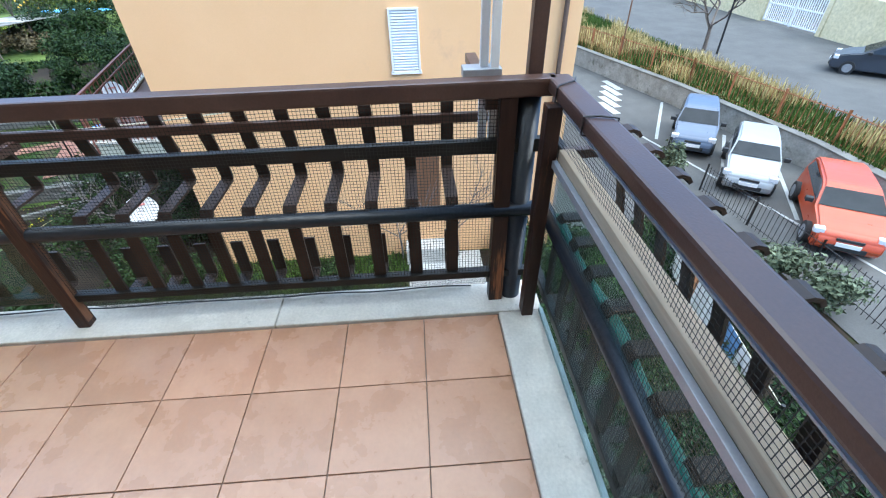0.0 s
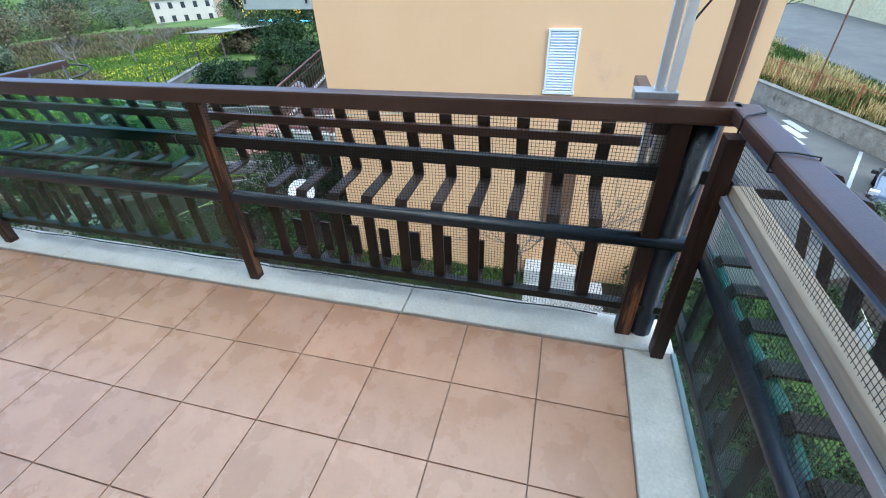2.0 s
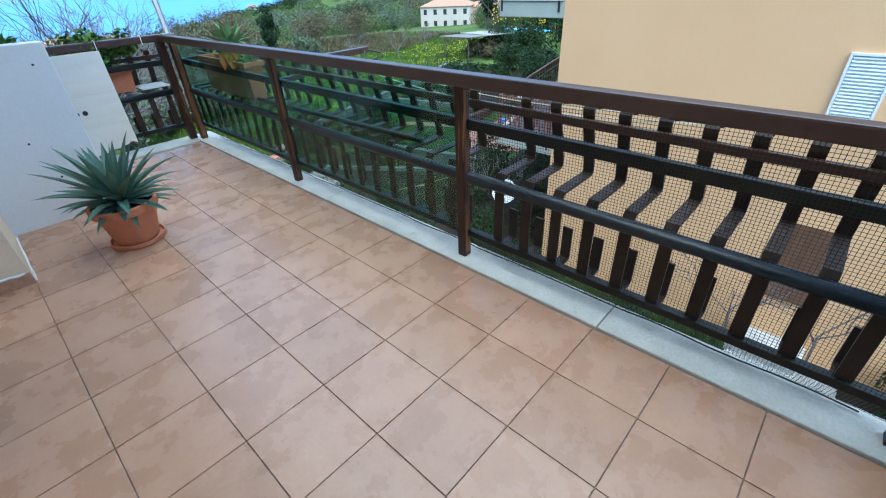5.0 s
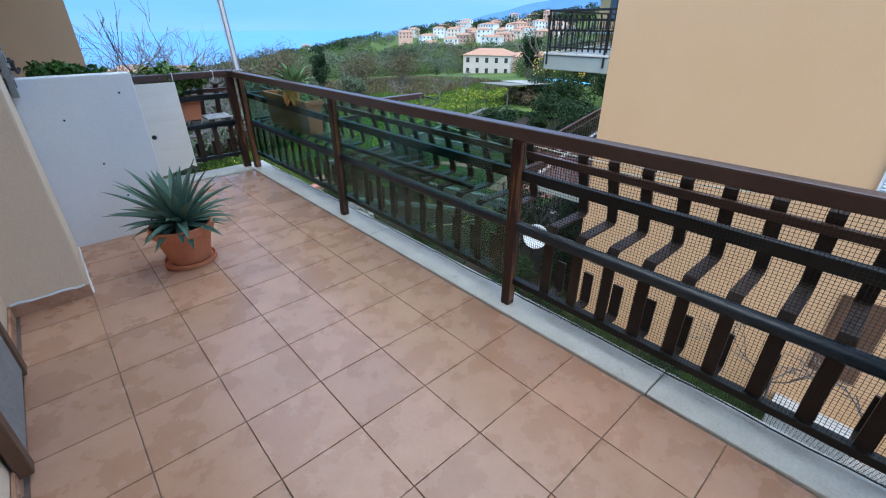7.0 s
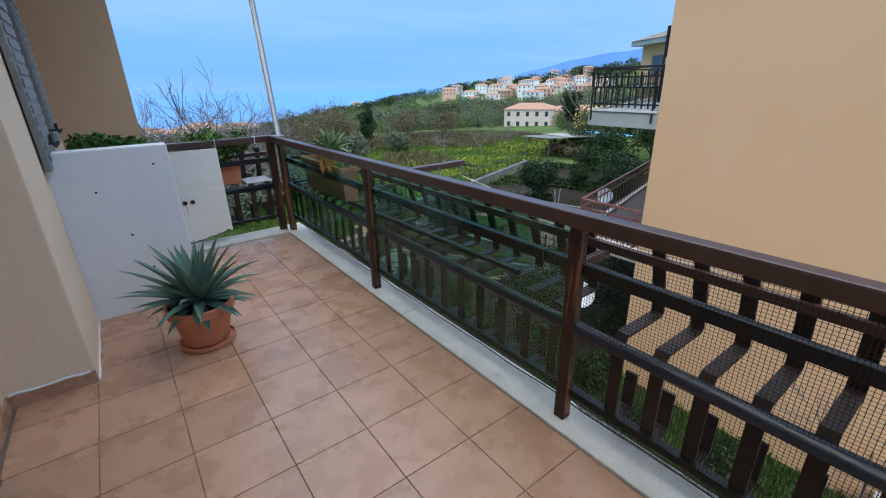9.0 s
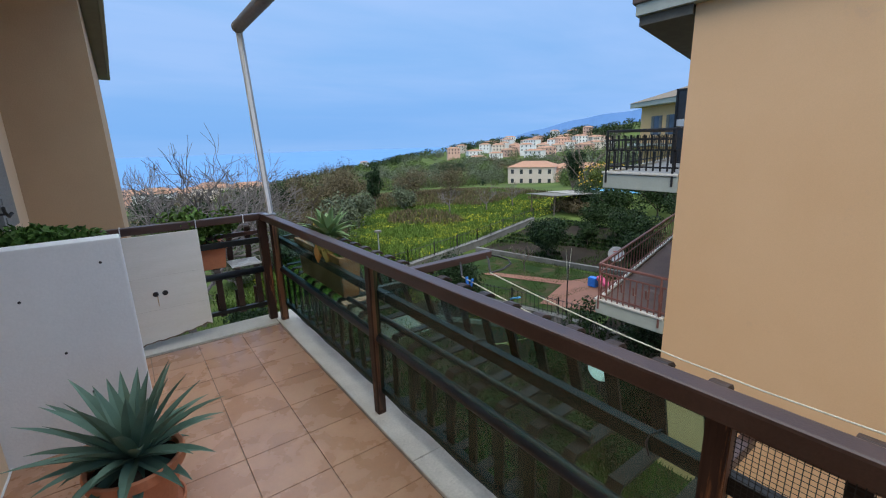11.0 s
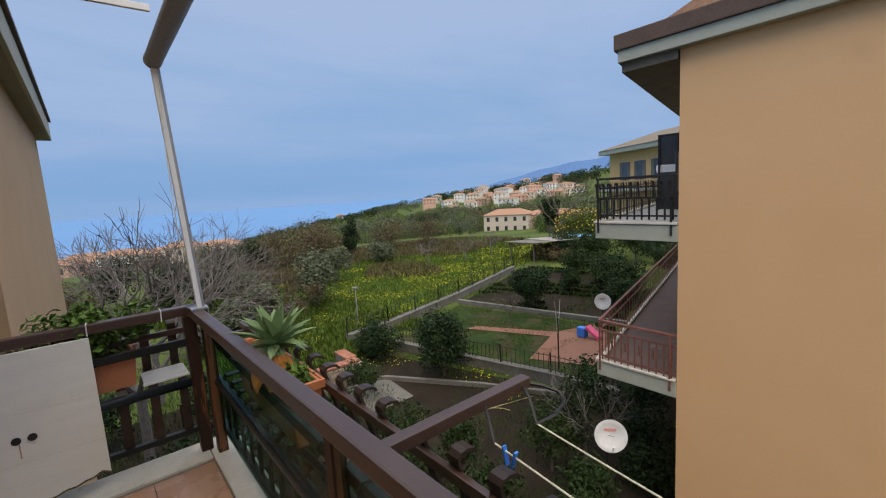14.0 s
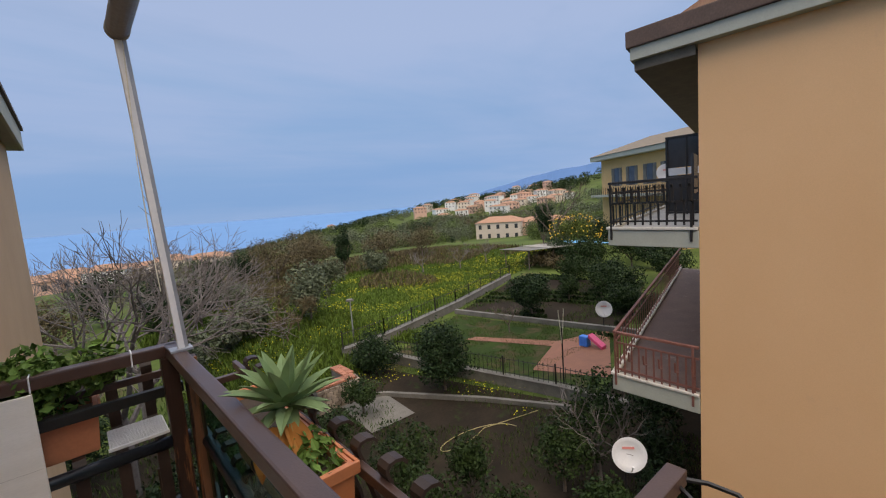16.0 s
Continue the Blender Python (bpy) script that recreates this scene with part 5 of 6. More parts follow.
thing("dish_mast", bm_rod(B(), (19.6, 10.75, 0.7), (19.6, 10.75, 2.0), 0.03, seg=8), M_BLACK, "dark steel mast carrying a satellite dish", "mast")


# ---------------------------------------------------------------- garden things
def crown_plant(name, foot, height, rx, rz, nclump, rclump, count, size, material, label, category, trunk=0.06, trunk_h=None, branch=True, squash=1.0):
    """A shrub or tree: tapered trunk with limbs, and a crown of many leaves in clumps."""
    x, y, z = foot
    ob = tagged(new(name), label, category)
    ob.matrix_world = Matrix.Translation(foot)
    bm = B()
    th = height - 2 * rz if trunk_h is None else trunk_h
    th = max(th, 0.15)
    bm_tube(bm, [(0, 0, -0.1), (0.03, 0.02, th * 0.5), (0.0, 0.05, th + rz * 0.4)], trunk, 7, trunk * 0.6)
    if branch:
        for k in range(5):
            a = k * 1.3
            bm_tube(bm, [(0, 0.03, th), (math.cos(a) * rx * 0.3, math.sin(a) * rx * 0.3, th + rz * 0.5), (math.cos(a) * rx * 0.65, math.sin(a) * rx * 0.65, th + rz * 1.1)], trunk * 0.5, 5, trunk * 0.2)
    part("trunk", bm, M_BARK, ob)
    cs, rs = clumps((0, 0, height - rz), rx - rclump * 0.7, rx - rclump * 0.7, rz - rclump * 0.6, nclump, rclump)
    me = leaf_cloud("crown", cs, rs, count, size, material, squash)
    c = new("crown", me)
    c.parent = ob
    return ob


crown_plant("round_bush", (10.2, 15.8, -6), 2.75, 1.3, 1.35, 60, 0.45, 9000, 0.06, M_LEAF_DARK, "tall rounded dark green conifer bush", "bush")
crown_plant("round_bush", (9.3, 19.6, -6), 1.9, 1.15, 0.95, 40, 0.42, 6000, 0.06, M_LEAF_DARK, "rounded dark green bush by the terrace wall", "bush")
crown_plant("ball_tree", (20.5, 19.4, -6), 2.75, 1.45, 1.1, 45, 0.45, 7000, 0.07, M_LEAF_DARK, "clipped round tree with a dark green crown", "tree", 0.08, 0.7)
crown_plant("ball_tree", (25.2, 19.8, -6), 1.9, 0.9, 0.8, 26, 0.35, 3000, 0.07, M_LEAF, "small clipped round garden tree", "tree", 0.06, 0.4)
for (x, y, h, r, lab) in ((26.5, 17.0, 2.8, 1.9, "leafy green shrub in the garden"), (29.0, 19.0, 2.6, 1.8, "leafy green shrub in the garden"), (24.0, 15.2, 1.8, 1.3, "low leafy shrub in the garden"), (31, 23, 2.2, 1.6, "leafy green shrub in the garden"), (22.6, 12.6, 1.7, 1.4, "low leafy shrub in the garden")):
    crown_plant("garden_shrub", (x, y, -6), h, r, h * 0.45, 40, 0.5, 4500, 0.08, M_LEAF, lab, "shrub")
for (x, y, h, r) in ((4.2, 9.4, 2.3, 1.05), (5.2, 11.6, 2.2, 1.1), (3.4, 12.6, 2.2, 1.1), (2.4, 6.6, 2.3, 0.95), (3.9, 7.3, 1.9, 0.85), (4.8, 14.6, 1.8, 1.0), (5.6, 8.6, 1.8, 0.75), (6.6, 6.9, 1.5, 0.7), (6.4, 10.4, 1.9, 0.9), (8.3, 9.0, 1.9, 0.8), (5.0, 6.0, 1.7, 0.8), (3.0, 9.8, 2.0, 0.95), (7.6, 7.4, 1.6, 0.7), (4.0, 16.4, 1.8, 1.0), (2.2, 14.8, 2.0, 1.0), (6.9, 16.6, 1.5, 0.8)):
    crown_plant("citrus_tree", (x, y, -6), h, r, h * 0.38, 30, 0.26, 2300, 0.05, M_LEAF, "leafy dark green citrus tree below the balcony", "tree", 0.05)
crown_plant("loquat_tree", (9.4, 8.9, -6), 3.0, 1.45, 1.2, 30, 0.35, 2600, 0.055, M_LEAF, "half-bare leafy tree beside the house", "tree", 0.06)
for (x, y, h, r) in ((2.6, 3.6, 1.7, 0.9), (4.6, 2.9, 1.4, 0.8), (3.4, 1.2, 1.5, 0.8), (5.9, 4.4, 1.2, 0.7), (7.2, 5.9, 1.1, 0.6), (6.8, 2.6, 0.8, 0.6)):
    crown_plant("garden_shrub", (x, y, -6), h, r, h * 0.45, 24, 0.3, 2200, 0.05, M_LEAF, "green weedy shrub in the yard below", "shrub", 0.03)
for (x, y, h, r) in ((0.4, -2.6, 2.2, 1.0), (-1.0, -2.4, 2.3, 1.0), (2.2, -3.4, 2.0, 1.0), (0.6, -4.6, 1.9, 1.0), (-1.6, -4.6, 2.0, 1.1), (2.2, -6.0, 1.3, 0.8), (-0.2, -1.5, 1.9, 0.8), (1.2, -1.6, 2.0, 0.9), (-1.8, -1.4, 2.0, 0.9), (2.6, -2.0, 1.8, 0.8), (-0.6, -3.4, 2.2, 1.0), (1.4, -3.0, 2.0, 0.9), (-2.0, -3.2, 2.1, 1.0), (-0.6, -6.0, 1.4, 0.9), (3.9, -3.6, 1.5, 0.8), (0.8, -6.4, 1.2, 0.8), (4.4, -6.4, 1.2, 0.7), (6.6, -5.6, 1.2, 0.7)):
    crown_plant("hedge_shrub", (x, y, ground_z(x, y)), h, r, h * 0.45, 30, 0.34, 3200, 0.05, M_LEAF_DARK, "dense dark green shrub in the front bed", "shrub", 0.04)
for (x, y, h, r) in ((-1.8, -4.0, 1.9, 1.0), (-0.4, -4.2, 1.7, 0.9), (1.6, -4.4, 1.8, 1.0), (2.8, -4.4, 1.6, 0.9), (5.0, -3.2, 1.6, 0.9), (7.3, -3.6, 1.2, 0.7), (6.2, -2.4, 1.5, 0.8), (7.4, -5.4, 1.1, 0.7), (4.2, -1.8, 1.5, 0.8), (7.4, -2.2, 1.3, 0.6)):
    crown_plant("hedge_shrub", (x, y, ground_z(x, y)), h, r, h * 0.45, 26, 0.32, 2600, 0.055, M_LEAF, "leafy green shrub in the front bed", "shrub", 0.04)
for (x, y, h, r) in ((10.6, -7.6, 1.5, 0.6), (5.6, -8.0, 1.2, 0.8), (4.4, -8.2, 1.1, 0.6)):
    crown_plant("oleander_shrub", (x, y, -5), h, r, h * 0.42, 20, 0.25, 1100, 0.07, M_LEAF_OLIVE, "grey-green oleander by the car park fence", "shrub", 0.03)

# bare trees
def bare_tree(name, foot, height, material, label, depth=4, r=0.12, kids=3, spread=0.5, lean=(0, 0, 1)):
    ob = tagged(new(name), label, "tree")
    ob.matrix_world = Matrix.Translation(foot)
    bm = B()
    bm_tube(bm, [(0, 0, -0.2), (0.03, 0.02, height * 0.15), (0.0, 0.05, height * 0.3)], r, 8, r * 0.75)
    part("trunk", bm, material, ob)
    for k in range(4):
        a = k * 1.57 + float(rng.random())
        bm = B()
        branches(bm, (0, 0.05, height * (0.24 + 0.02 * k)), (math.cos(a) * 0.75, math.sin(a) * 0.75, 0.8), height * 0.3, r * 0.55, depth, spread, kids, 0.12)
        part("limb", bm, material, ob)
    return ob


TWIG = 0.008
bare_tree("bare_tree", (0.1, 17.5, -6), 7.6, M_BARK_GREY, "large bare grey tree full of twigs", 5, 0.15, 3, 0.55)
bare_tree("bare_tree", (0.9, 22.0, -6), 7.6, M_BARK_GREY, "large bare grey tree full of twigs", 5, 0.14, 3, 0.5)
bare_tree("bare_tree", (23.4, -16.4, -4.15), 4.6, M_BARK, "bare street tree on the grassy bank", 4, 0.12, 3, 0.45)
bare_tree("bare_tree", (37.0, -13.6, -4.15), 4.4, M_BARK, "bare street tree on the grassy bank", 3, 0.12, 3, 0.45)
bare_tree("bare_shrub", (9.2, 31.5, -6), 3.2, M_SCRUB, "reddish brown leafless shrub in the meadow", 4, 0.09, 4, 0.4)
TWIG = 0.006
bare_tree("fruit_tree", (9.0, 8.4, -6), 2.9, M_BARK_GREY, "pruned bare fruit tree with pale limbs", 3, 0.06, 3, 0.5)
bare_tree("fruit_tree", (17.2, 18.4, -6), 1.8, M_BARK, "small bare tree in the garden", 3, 0.04, 3, 0.5)
for (x, y) in ((30.5, 36.5), (27.0, 38.5), (35, 37)):
    bare_tree("fruit_tree", (x, y, -6), 3.0, M_BARK_GREY, "pale bare fruit tree in the meadow", 3, 0.07, 3, 0.5)
bare_tree("climber", (7.9, -0.6, -6), 3.4, M_BARK_GREY, "bare climbing stems against the house wall", 3, 0.03, 3, 0.35)
bare_tree("climber", (7.9, 0.9, -6), 3.0, M_BARK_GREY, "bare climbing stems against the house wall", 3, 0.03, 3, 0.35)

# mid-distance trees
for (x, y, h, r, m, lab) in ((11.3, 31.0, 4.2, 1.9, M_LEAF_OLIVE, "grey-green olive tree in the meadow"), (3.0, 34, 4.4, 1.6, M_LEAF_DARK, "dark evergreen tree below the meadow"), (5.6, 36, 4.0, 1.8, M_LEAF_DARK, "dark evergreen tree below the meadow"),
                             (3.2, 27, 2.2, 1.5, M_LEAF_OLIVE, "grey-green olive bush in the grass"), (5.4, 28.5, 2.4, 1.4, M_LEAF_OLIVE, "grey-green olive bush in the grass"), (7.2, 30, 2.6, 1.4, M_LEAF_OLIVE, "grey-green olive bush in the grass"),
                             (16, 50, 5.5, 3.2, M_SCRUB, "brownish leafless tree of a thicket"), (21, 52, 4.6, 3.0, M_SCRUB, "brownish leafless tree of a thicket"), (31, 52, 4.5, 3.4, M_SCRUB, "brownish leafless tree of a thicket"),
                             (36, 50, 4.2, 3.0, M_SCRUB, "brownish leafless tree of a thicket"), (22.5, 47, 5.4, 1.2, M_LEAF_DARK, "dark slender cypress in the meadow"), (24.5, 44, 2.6, 1.8, M_LEAF_OLIVE, "grey-green olive bush in the grass"),
                             (43.2, 30.6, 4.9, 3.2, M_LEAF_CITRUS, "large orange tree hung with fruit"), (47, 30, 4.2, 2.6, M_LEAF_DARK, "dark green tree in the garden"), (36.5, 25, 3.2, 2.4, M_LEAF, "leafy green tree in the garden"), (39, 22, 4.0, 2.8, M_LEAF, "leafy green tree in the garden"),
                             (46, 37, 6.5, 1.6, M_LEAF_DARK, "dark narrow evergreen tree"), (0.5, 44, 4.4, 2.2, M_LEAF_DARK, "dark evergreen tree below the meadow"), (-2, 38, 3.6, 2.4, M_SCRUB, "brownish leafless tree of a thicket")):
    crown_plant("meadow_tree", (x, y, ground_z(x, y)), h, r, h * 0.42, 34, r * 0.32, 3600, 0.11 if m is not M_SCRUB else 0.09, m, lab, "tree", 0.1)
for (x, y, h, r, m, lab) in ((15.8, 37.6, 3.4, 1.6, M_LEAF_OLIVE, "rounded grey-green olive tree in the meadow"), (9.2, 48.7, 4.2, 2.0, M_LEAF_DARK, "dark evergreen tree below the village"), (13.6, 53, 3.6, 2.2, M_LEAF_DARK, "dark evergreen tree below the village"),
                             (7.2, 40.9, 2.2, 1.5, M_LEAF_OLIVE, "grey-green olive bush in the grass"), (9.4, 41.2, 2.0, 1.4, M_LEAF_OLIVE, "grey-green olive bush in the grass"), (23.6, 60, 5.4, 3.6, M_SCRUB, "brownish leafless tree of a thicket"),
                             (34, 16.6, 2.8, 2.0, M_LEAF, "leafy green tree in the garden"), (38, 19, 3.2, 2.3, M_LEAF_DARK, "dark green tree in the garden"), (43, 22.5, 3.0, 2.4, M_LEAF, "leafy green tree in the garden"), (37.5, 28.5, 3.0, 2.2, M_LEAF_DARK, "dark green tree in the garden")):
    crown_plant("meadow_tree", (x, y, ground_z(x, y)), h, r, h * 0.42, 34, r * 0.32, 4200, 0.09, m, lab, "tree", 0.1)
for (x, y, h) in ((9.6, 29.0, 2.6), (6.4, 29.8, 2.4), (8.2, 27.2, 1.9), (-1.5, 26.0, 2.4), (-3.5, 23.0, 2.2)):
    bare_tree("bare_shrub", (x, y, -6), h, M_SCRUB, "reddish brown leafless shrub in the grass", 4, 0.05, 4, 0.4)
for (x, y, h, r) in ((-2.6, 8.2, 2.0, 1.0), (-1.0, 9.4, 1.8, 1.0), (0.6, 8.6, 1.9, 1.0), (-0.2, 11.4, 2.0, 1.1), (-3.2, 11.2, 2.2, 1.2), (1.4, 11.6, 1.8, 1.0), (-1.8, 14.0, 2.2, 1.2), (0.6, 14.4, 2.0, 1.1), (2.2, 18.4, 1.8, 1.1), (-1.2, 19.6, 2.2, 1.3), (-4.0, 17.0, 2.4, 1.4)):
    crown_plant("hedge_shrub", (x, y, -6), h, r, h * 0.45, 26, 0.34, 2600, 0.06, M_LEAF_DARK, "dark green shrub below the balcony end", "shrub", 0.04)
bare_tree("slender_tree", (43.0, 33.0, -6), 9.6, M_BARK, "tall slender leafless tree behind the gardens", 3, 0.13, 3, 0.3)
for (x, y, h) in ((10.4, 7.5, 1.5), (12.2, 8.4, 1.7), (14.2, 9.3, 1.4), (9.3, 6.9, 1.2)):
    crown_plant("garden_shrub", (x, y, -6), h, h * 0.6, h * 0.45, 22, 0.28, 2000, 0.05, M_LEAF_DARK, "dark shrub at the foot of the neighbouring house", "shrub", 0.03)
bm = B()
for k in range(130):
    d = Vector(rng.normal(size=3)).normalized()
    p = Vector((43.2, 30.6, -6 + 4.9 - 2.0)) + Vector((d.x * 3.0, d.y * 3.0, d.z * 1.9))
    bmesh.ops.create_icosphere(bm, subdivisions=1, radius=0.075, matrix=Matrix.Translation(p))
tagged(thing("oranges", bm, M_ORANGE_FRUIT, "many oranges hanging on the tree", "fruit"), kind="stuff")


def scatter(name, poly_test, count, x0, x1, y0, y1, z, size, material, label, upright=0.2, tall=1.0, wide=0.07):
    """Many small blades or blossoms on the ground."""
    p = np.stack([x0 + (x1 - x0) * rng.random(count), y0 + (y1 - y0) * rng.random(count)], axis=1)
    p = p[[bool(poly_test(a, b)) for a, b in p]]
    n = len(p)
    h = size * (0.6 + 0.8 * rng.random(n))
    a = rng.random(n) * math.tau
    zz = np.array([z(u, v) for u, v in p]) if callable(z) else np.full(n, z)
    d = np.stack([np.cos(a), np.sin(a), np.zeros(n)], axis=1)
    s = np.stack([-np.sin(a), np.cos(a), np.zeros(n)], axis=1)
    base = np.column_stack([p, zz])
    up = np.array([0, 0, 1.0])
    v = np.stack([base - s * h[:, None] * wide, base + s * h[:, None] * wide, base + d * h[:, None] * 0.5 * (1 - upright) + s * h[:, None] * wide * 0.5 + up * h[:, None] * tall,
                  base + d * h[:, None] * 0.5 * (1 - upright) - s * h[:, None] * wide * 0.5 + up * h[:, None] * tall], axis=1).reshape(-1, 3)
    me = raw_mesh(name, v.tolist(), np.arange(n * 4).reshape(-1, 4).tolist(), material)
    return tagged(new(name, me), label, "plants", kind="stuff")


def in_meadow(x, y):
    return y > 23.6 + 0.28 * (x - 10) and x > 4 and noise.noise(Vector((x * 0.25, y * 0.25, 3))) + 0.5 * noise.noise(Vector((x * 0.9, y * 0.9, 7))) > -0.05 + 0.05 * max(0, y - 37)


scatter("meadow_grass", lambda x, y: y > 23.6 + 0.28 * (x - 10), 120000, 3, 46, 23, 54, -5.97, 0.19, M_MEADOWGRASS, "tall green meadow grass", 0.3, 0.9, 0.12)
scatter("yellow_flowers", in_meadow, 52000, 4, 46, 23, 52, lambda x, y: -5.88 + 0.1 * noise.random(), 0.065, M_FLOWER, "masses of small yellow meadow flowers", 0.0, 0.3, 0.4)
scatter("yellow_flowers", lambda x, y: noise.noise(Vector((x * 0.4, y * 0.4, 9))) > 0.1, 700, 8.5, 13.5, 12, 20, -5.85, 0.06, M_FLOWER, "yellow flowers by the garden wall", 0.0, 0.35, 0.4)
scatter("garden_grass", lambda x, y: noise.noise(Vector((x * 0.5, y * 0.5, 1))) > 0.02, 20000, 1.5, 13, 4, 21, -5.98, 0.13, M_GREENGRASS, "tufts of weeds in the garden soil", 0.3, 0.8)
scatter("garden_grass", lambda x, y: True, 9000, 5.8, 8.1, 0.8, 7, -5.97, 0.15, M_GREENGRASS, "weeds along the house foot", 0.3, 0.8)
scatter("lawn_grass", lambda x, y: y > 14 and noise.noise(Vector((x * 0.7, y * 0.7, 12))) > -0.12, 26000, 11.5, 19.5, 13, 23.5, -5.98, 0.08, M_GREENGRASS, "short lawn grass", 0.3, 0.8)

scatter("dry_weeds", lambda x, y: noise.noise(Vector((x * 0.15, y * 0.15, 11))) + 0.06 * (y - 40) > 0.05, 34000, 6, 48, 33, 60, lambda x, y: ground_z(x, y) + 0.02, 0.42, M_SCRUB, "dry brown weeds at the far end of the meadow", 0.3, 0.9, 0.09)
# vegetable rows and weeds in the dug plot
scatter("vegetable_rows", lambda x, y: 24.2 + 0.36 * (x - 19) > y > 13.6 + 0.36 * (x - 20) and (x * 0.95 + y * 0.3) % 1.25 < 0.55 and noise.noise(Vector((x * 0.2, y * 0.2, 4))) > -0.1, 26000,
        19.5, 32, 13, 28, -5.98, 0.22, M_LEAF, "rows of low green vegetables in the dug plot", 0.3, 0.7, 0.3)
scatter("garden_grass", lambda x, y: noise.noise(Vector((x * 0.4, y * 0.4, 6))) > -0.05, 16000, 18.8, 33, 13, 28, -5.98, 0.16, M_GREENGRASS, "tufts of weeds in the vegetable plot", 0.3, 0.8)
scatter("lawn_grass", lambda x, y: noise.noise(Vector((x * 0.3, y * 0.3, 2))) > -0.25, 26000, -8, 3.2, 6.2, 30, -5.97, 0.14, M_GREENGRASS, "grass and weeds below the balcony end", 0.3, 0.8, 0.1)
scatter("rough_grass", lambda x, y: noise.noise(Vector((x * 0.2, y * 0.2, 8))) > -0.2, 30000, 2, 14, 20, 40, -5.98, 0.3, M_MEADOWGRASS, "rough green grass between the bushes", 0.3, 0.9, 0.1)


def on_bank(x, y):
    edge = interp(x, [-12, 10.8, 17.6, 27, 60], [-13.3, -13.1, -11.9, -9.4, 0])
    road = interp(x, [-12, 11, 24, 60], [-15.6, -15.6, -14.9, -12])
    return road < y < edge


scatter("bank_grass", on_bank, 90000, 0, 45, -16, -3, -4.15, 0.26, M_GREENGRASS, "green grass on the street bank", 0.4, 1.0)
scatter("dry_bank_grass", lambda x, y: on_bank(x, y) and noise.noise(Vector((x * 0.35, y * 0.5, 5))) > 0.0, 80000, 0, 45, -16, -3, -4.15, 0.5, M_DRYGRASS, "tall straw-coloured dry grass on the bank", 0.5, 1.0, 0.03)

# far hedges, groves and hill woods: joined masses
def woods(name, n, r0, r1, a0, a1, size, hgt, material, label, per=70, leaf=0.9):
    cs, rs = [], []
    while len(cs) < n:
        a = radians(a0 + (a1 - a0) * rng.random())
        r = r0 * (r1 / r0) ** rng.random()
        x, y = r * math.sin(a), r * math.cos(a)
        if (r > 330 and a > radians(36) and r < 600 and rng.random() > 0.3) or (radians(43.5) < a < radians(51) and r < 175):
            continue
        if radians(-7) < a < radians(13) and r < 142 and rng.random() > 0.3:
            continue
        if noise.noise(Vector((x * 0.018, y * 0.018, size))) < -0.05:
            continue
        k = (0.5 + 0.8 * rng.random()) * (r / 120) ** 0.35
        top = math.degrees(math.atan2(ground_z(x, y) + hgt * k * 0.5 + size * k * 0.75 - 1.6, r))
        if top > interp(math.degrees(a), SKY_AZ, SKY_EL) + (0.65 if r > 420 else 0.2):
            k *= 0.55
        cs.append((x, y, ground_z(x, y) + hgt * k * 0.5))
        rs.append(size * k)
    me = leaf_cloud(name, cs, rs, n * per, leaf, material, 0.75, 0.5)
    return tagged(new(name, me), label, "woods", kind="stuff")


woods("hill_woods", 190, 75, 190, 12, 62, 2.7, 3.6, M_LEAF_OLIVE, "grey-green olive groves on the hillside", 520, 0.2)
woods("hill_woods", 130, 68, 190, 4, 62, 2.6, 3.6, M_HILL, "green trees scattered over the hillside", 520, 0.2)
woods("hill_woods", 420, 185, 620, 12, 62, 3.2, 4.2, M_LEAF_OLIVE, "grey-green olive groves on the far hillside", 200, 0.45)
woods("hill_woods", 300, 185, 620, 8, 62, 3.0, 4.2, M_HILL, "green trees scattered over the far hillside", 200, 0.45)
woods("hill_woods", 46, 78, 320, 16, 60, 2.6, 3.6, M_LEAF_DARK, "dark evergreen trees scattered on the slope", 460, 0.22)
woods("hill_scrub", 50, 60, 120, 0, 50, 2.6, 3.4, M_SCRUB, "brown winter scrub on the slope", 700, 0.13)
woods("hill_scrub", 90, 115, 300, 0, 58, 3.2, 4.0, M_SCRUB, "brown winter scrub on the slope", 300, 0.3)
woods("hill_woods_ridge", 260, 480, 660, 14, 64, 5.0, 6, M_LEAF, "dark trees along the ridge", 110, 1.0)
woods("hill_meadow_bushes", 60, 60, 105, -30, 30, 1.6, 1.8, M_LEAF_DARK, "dark evergreen bushes below the village", 160, 0.3)


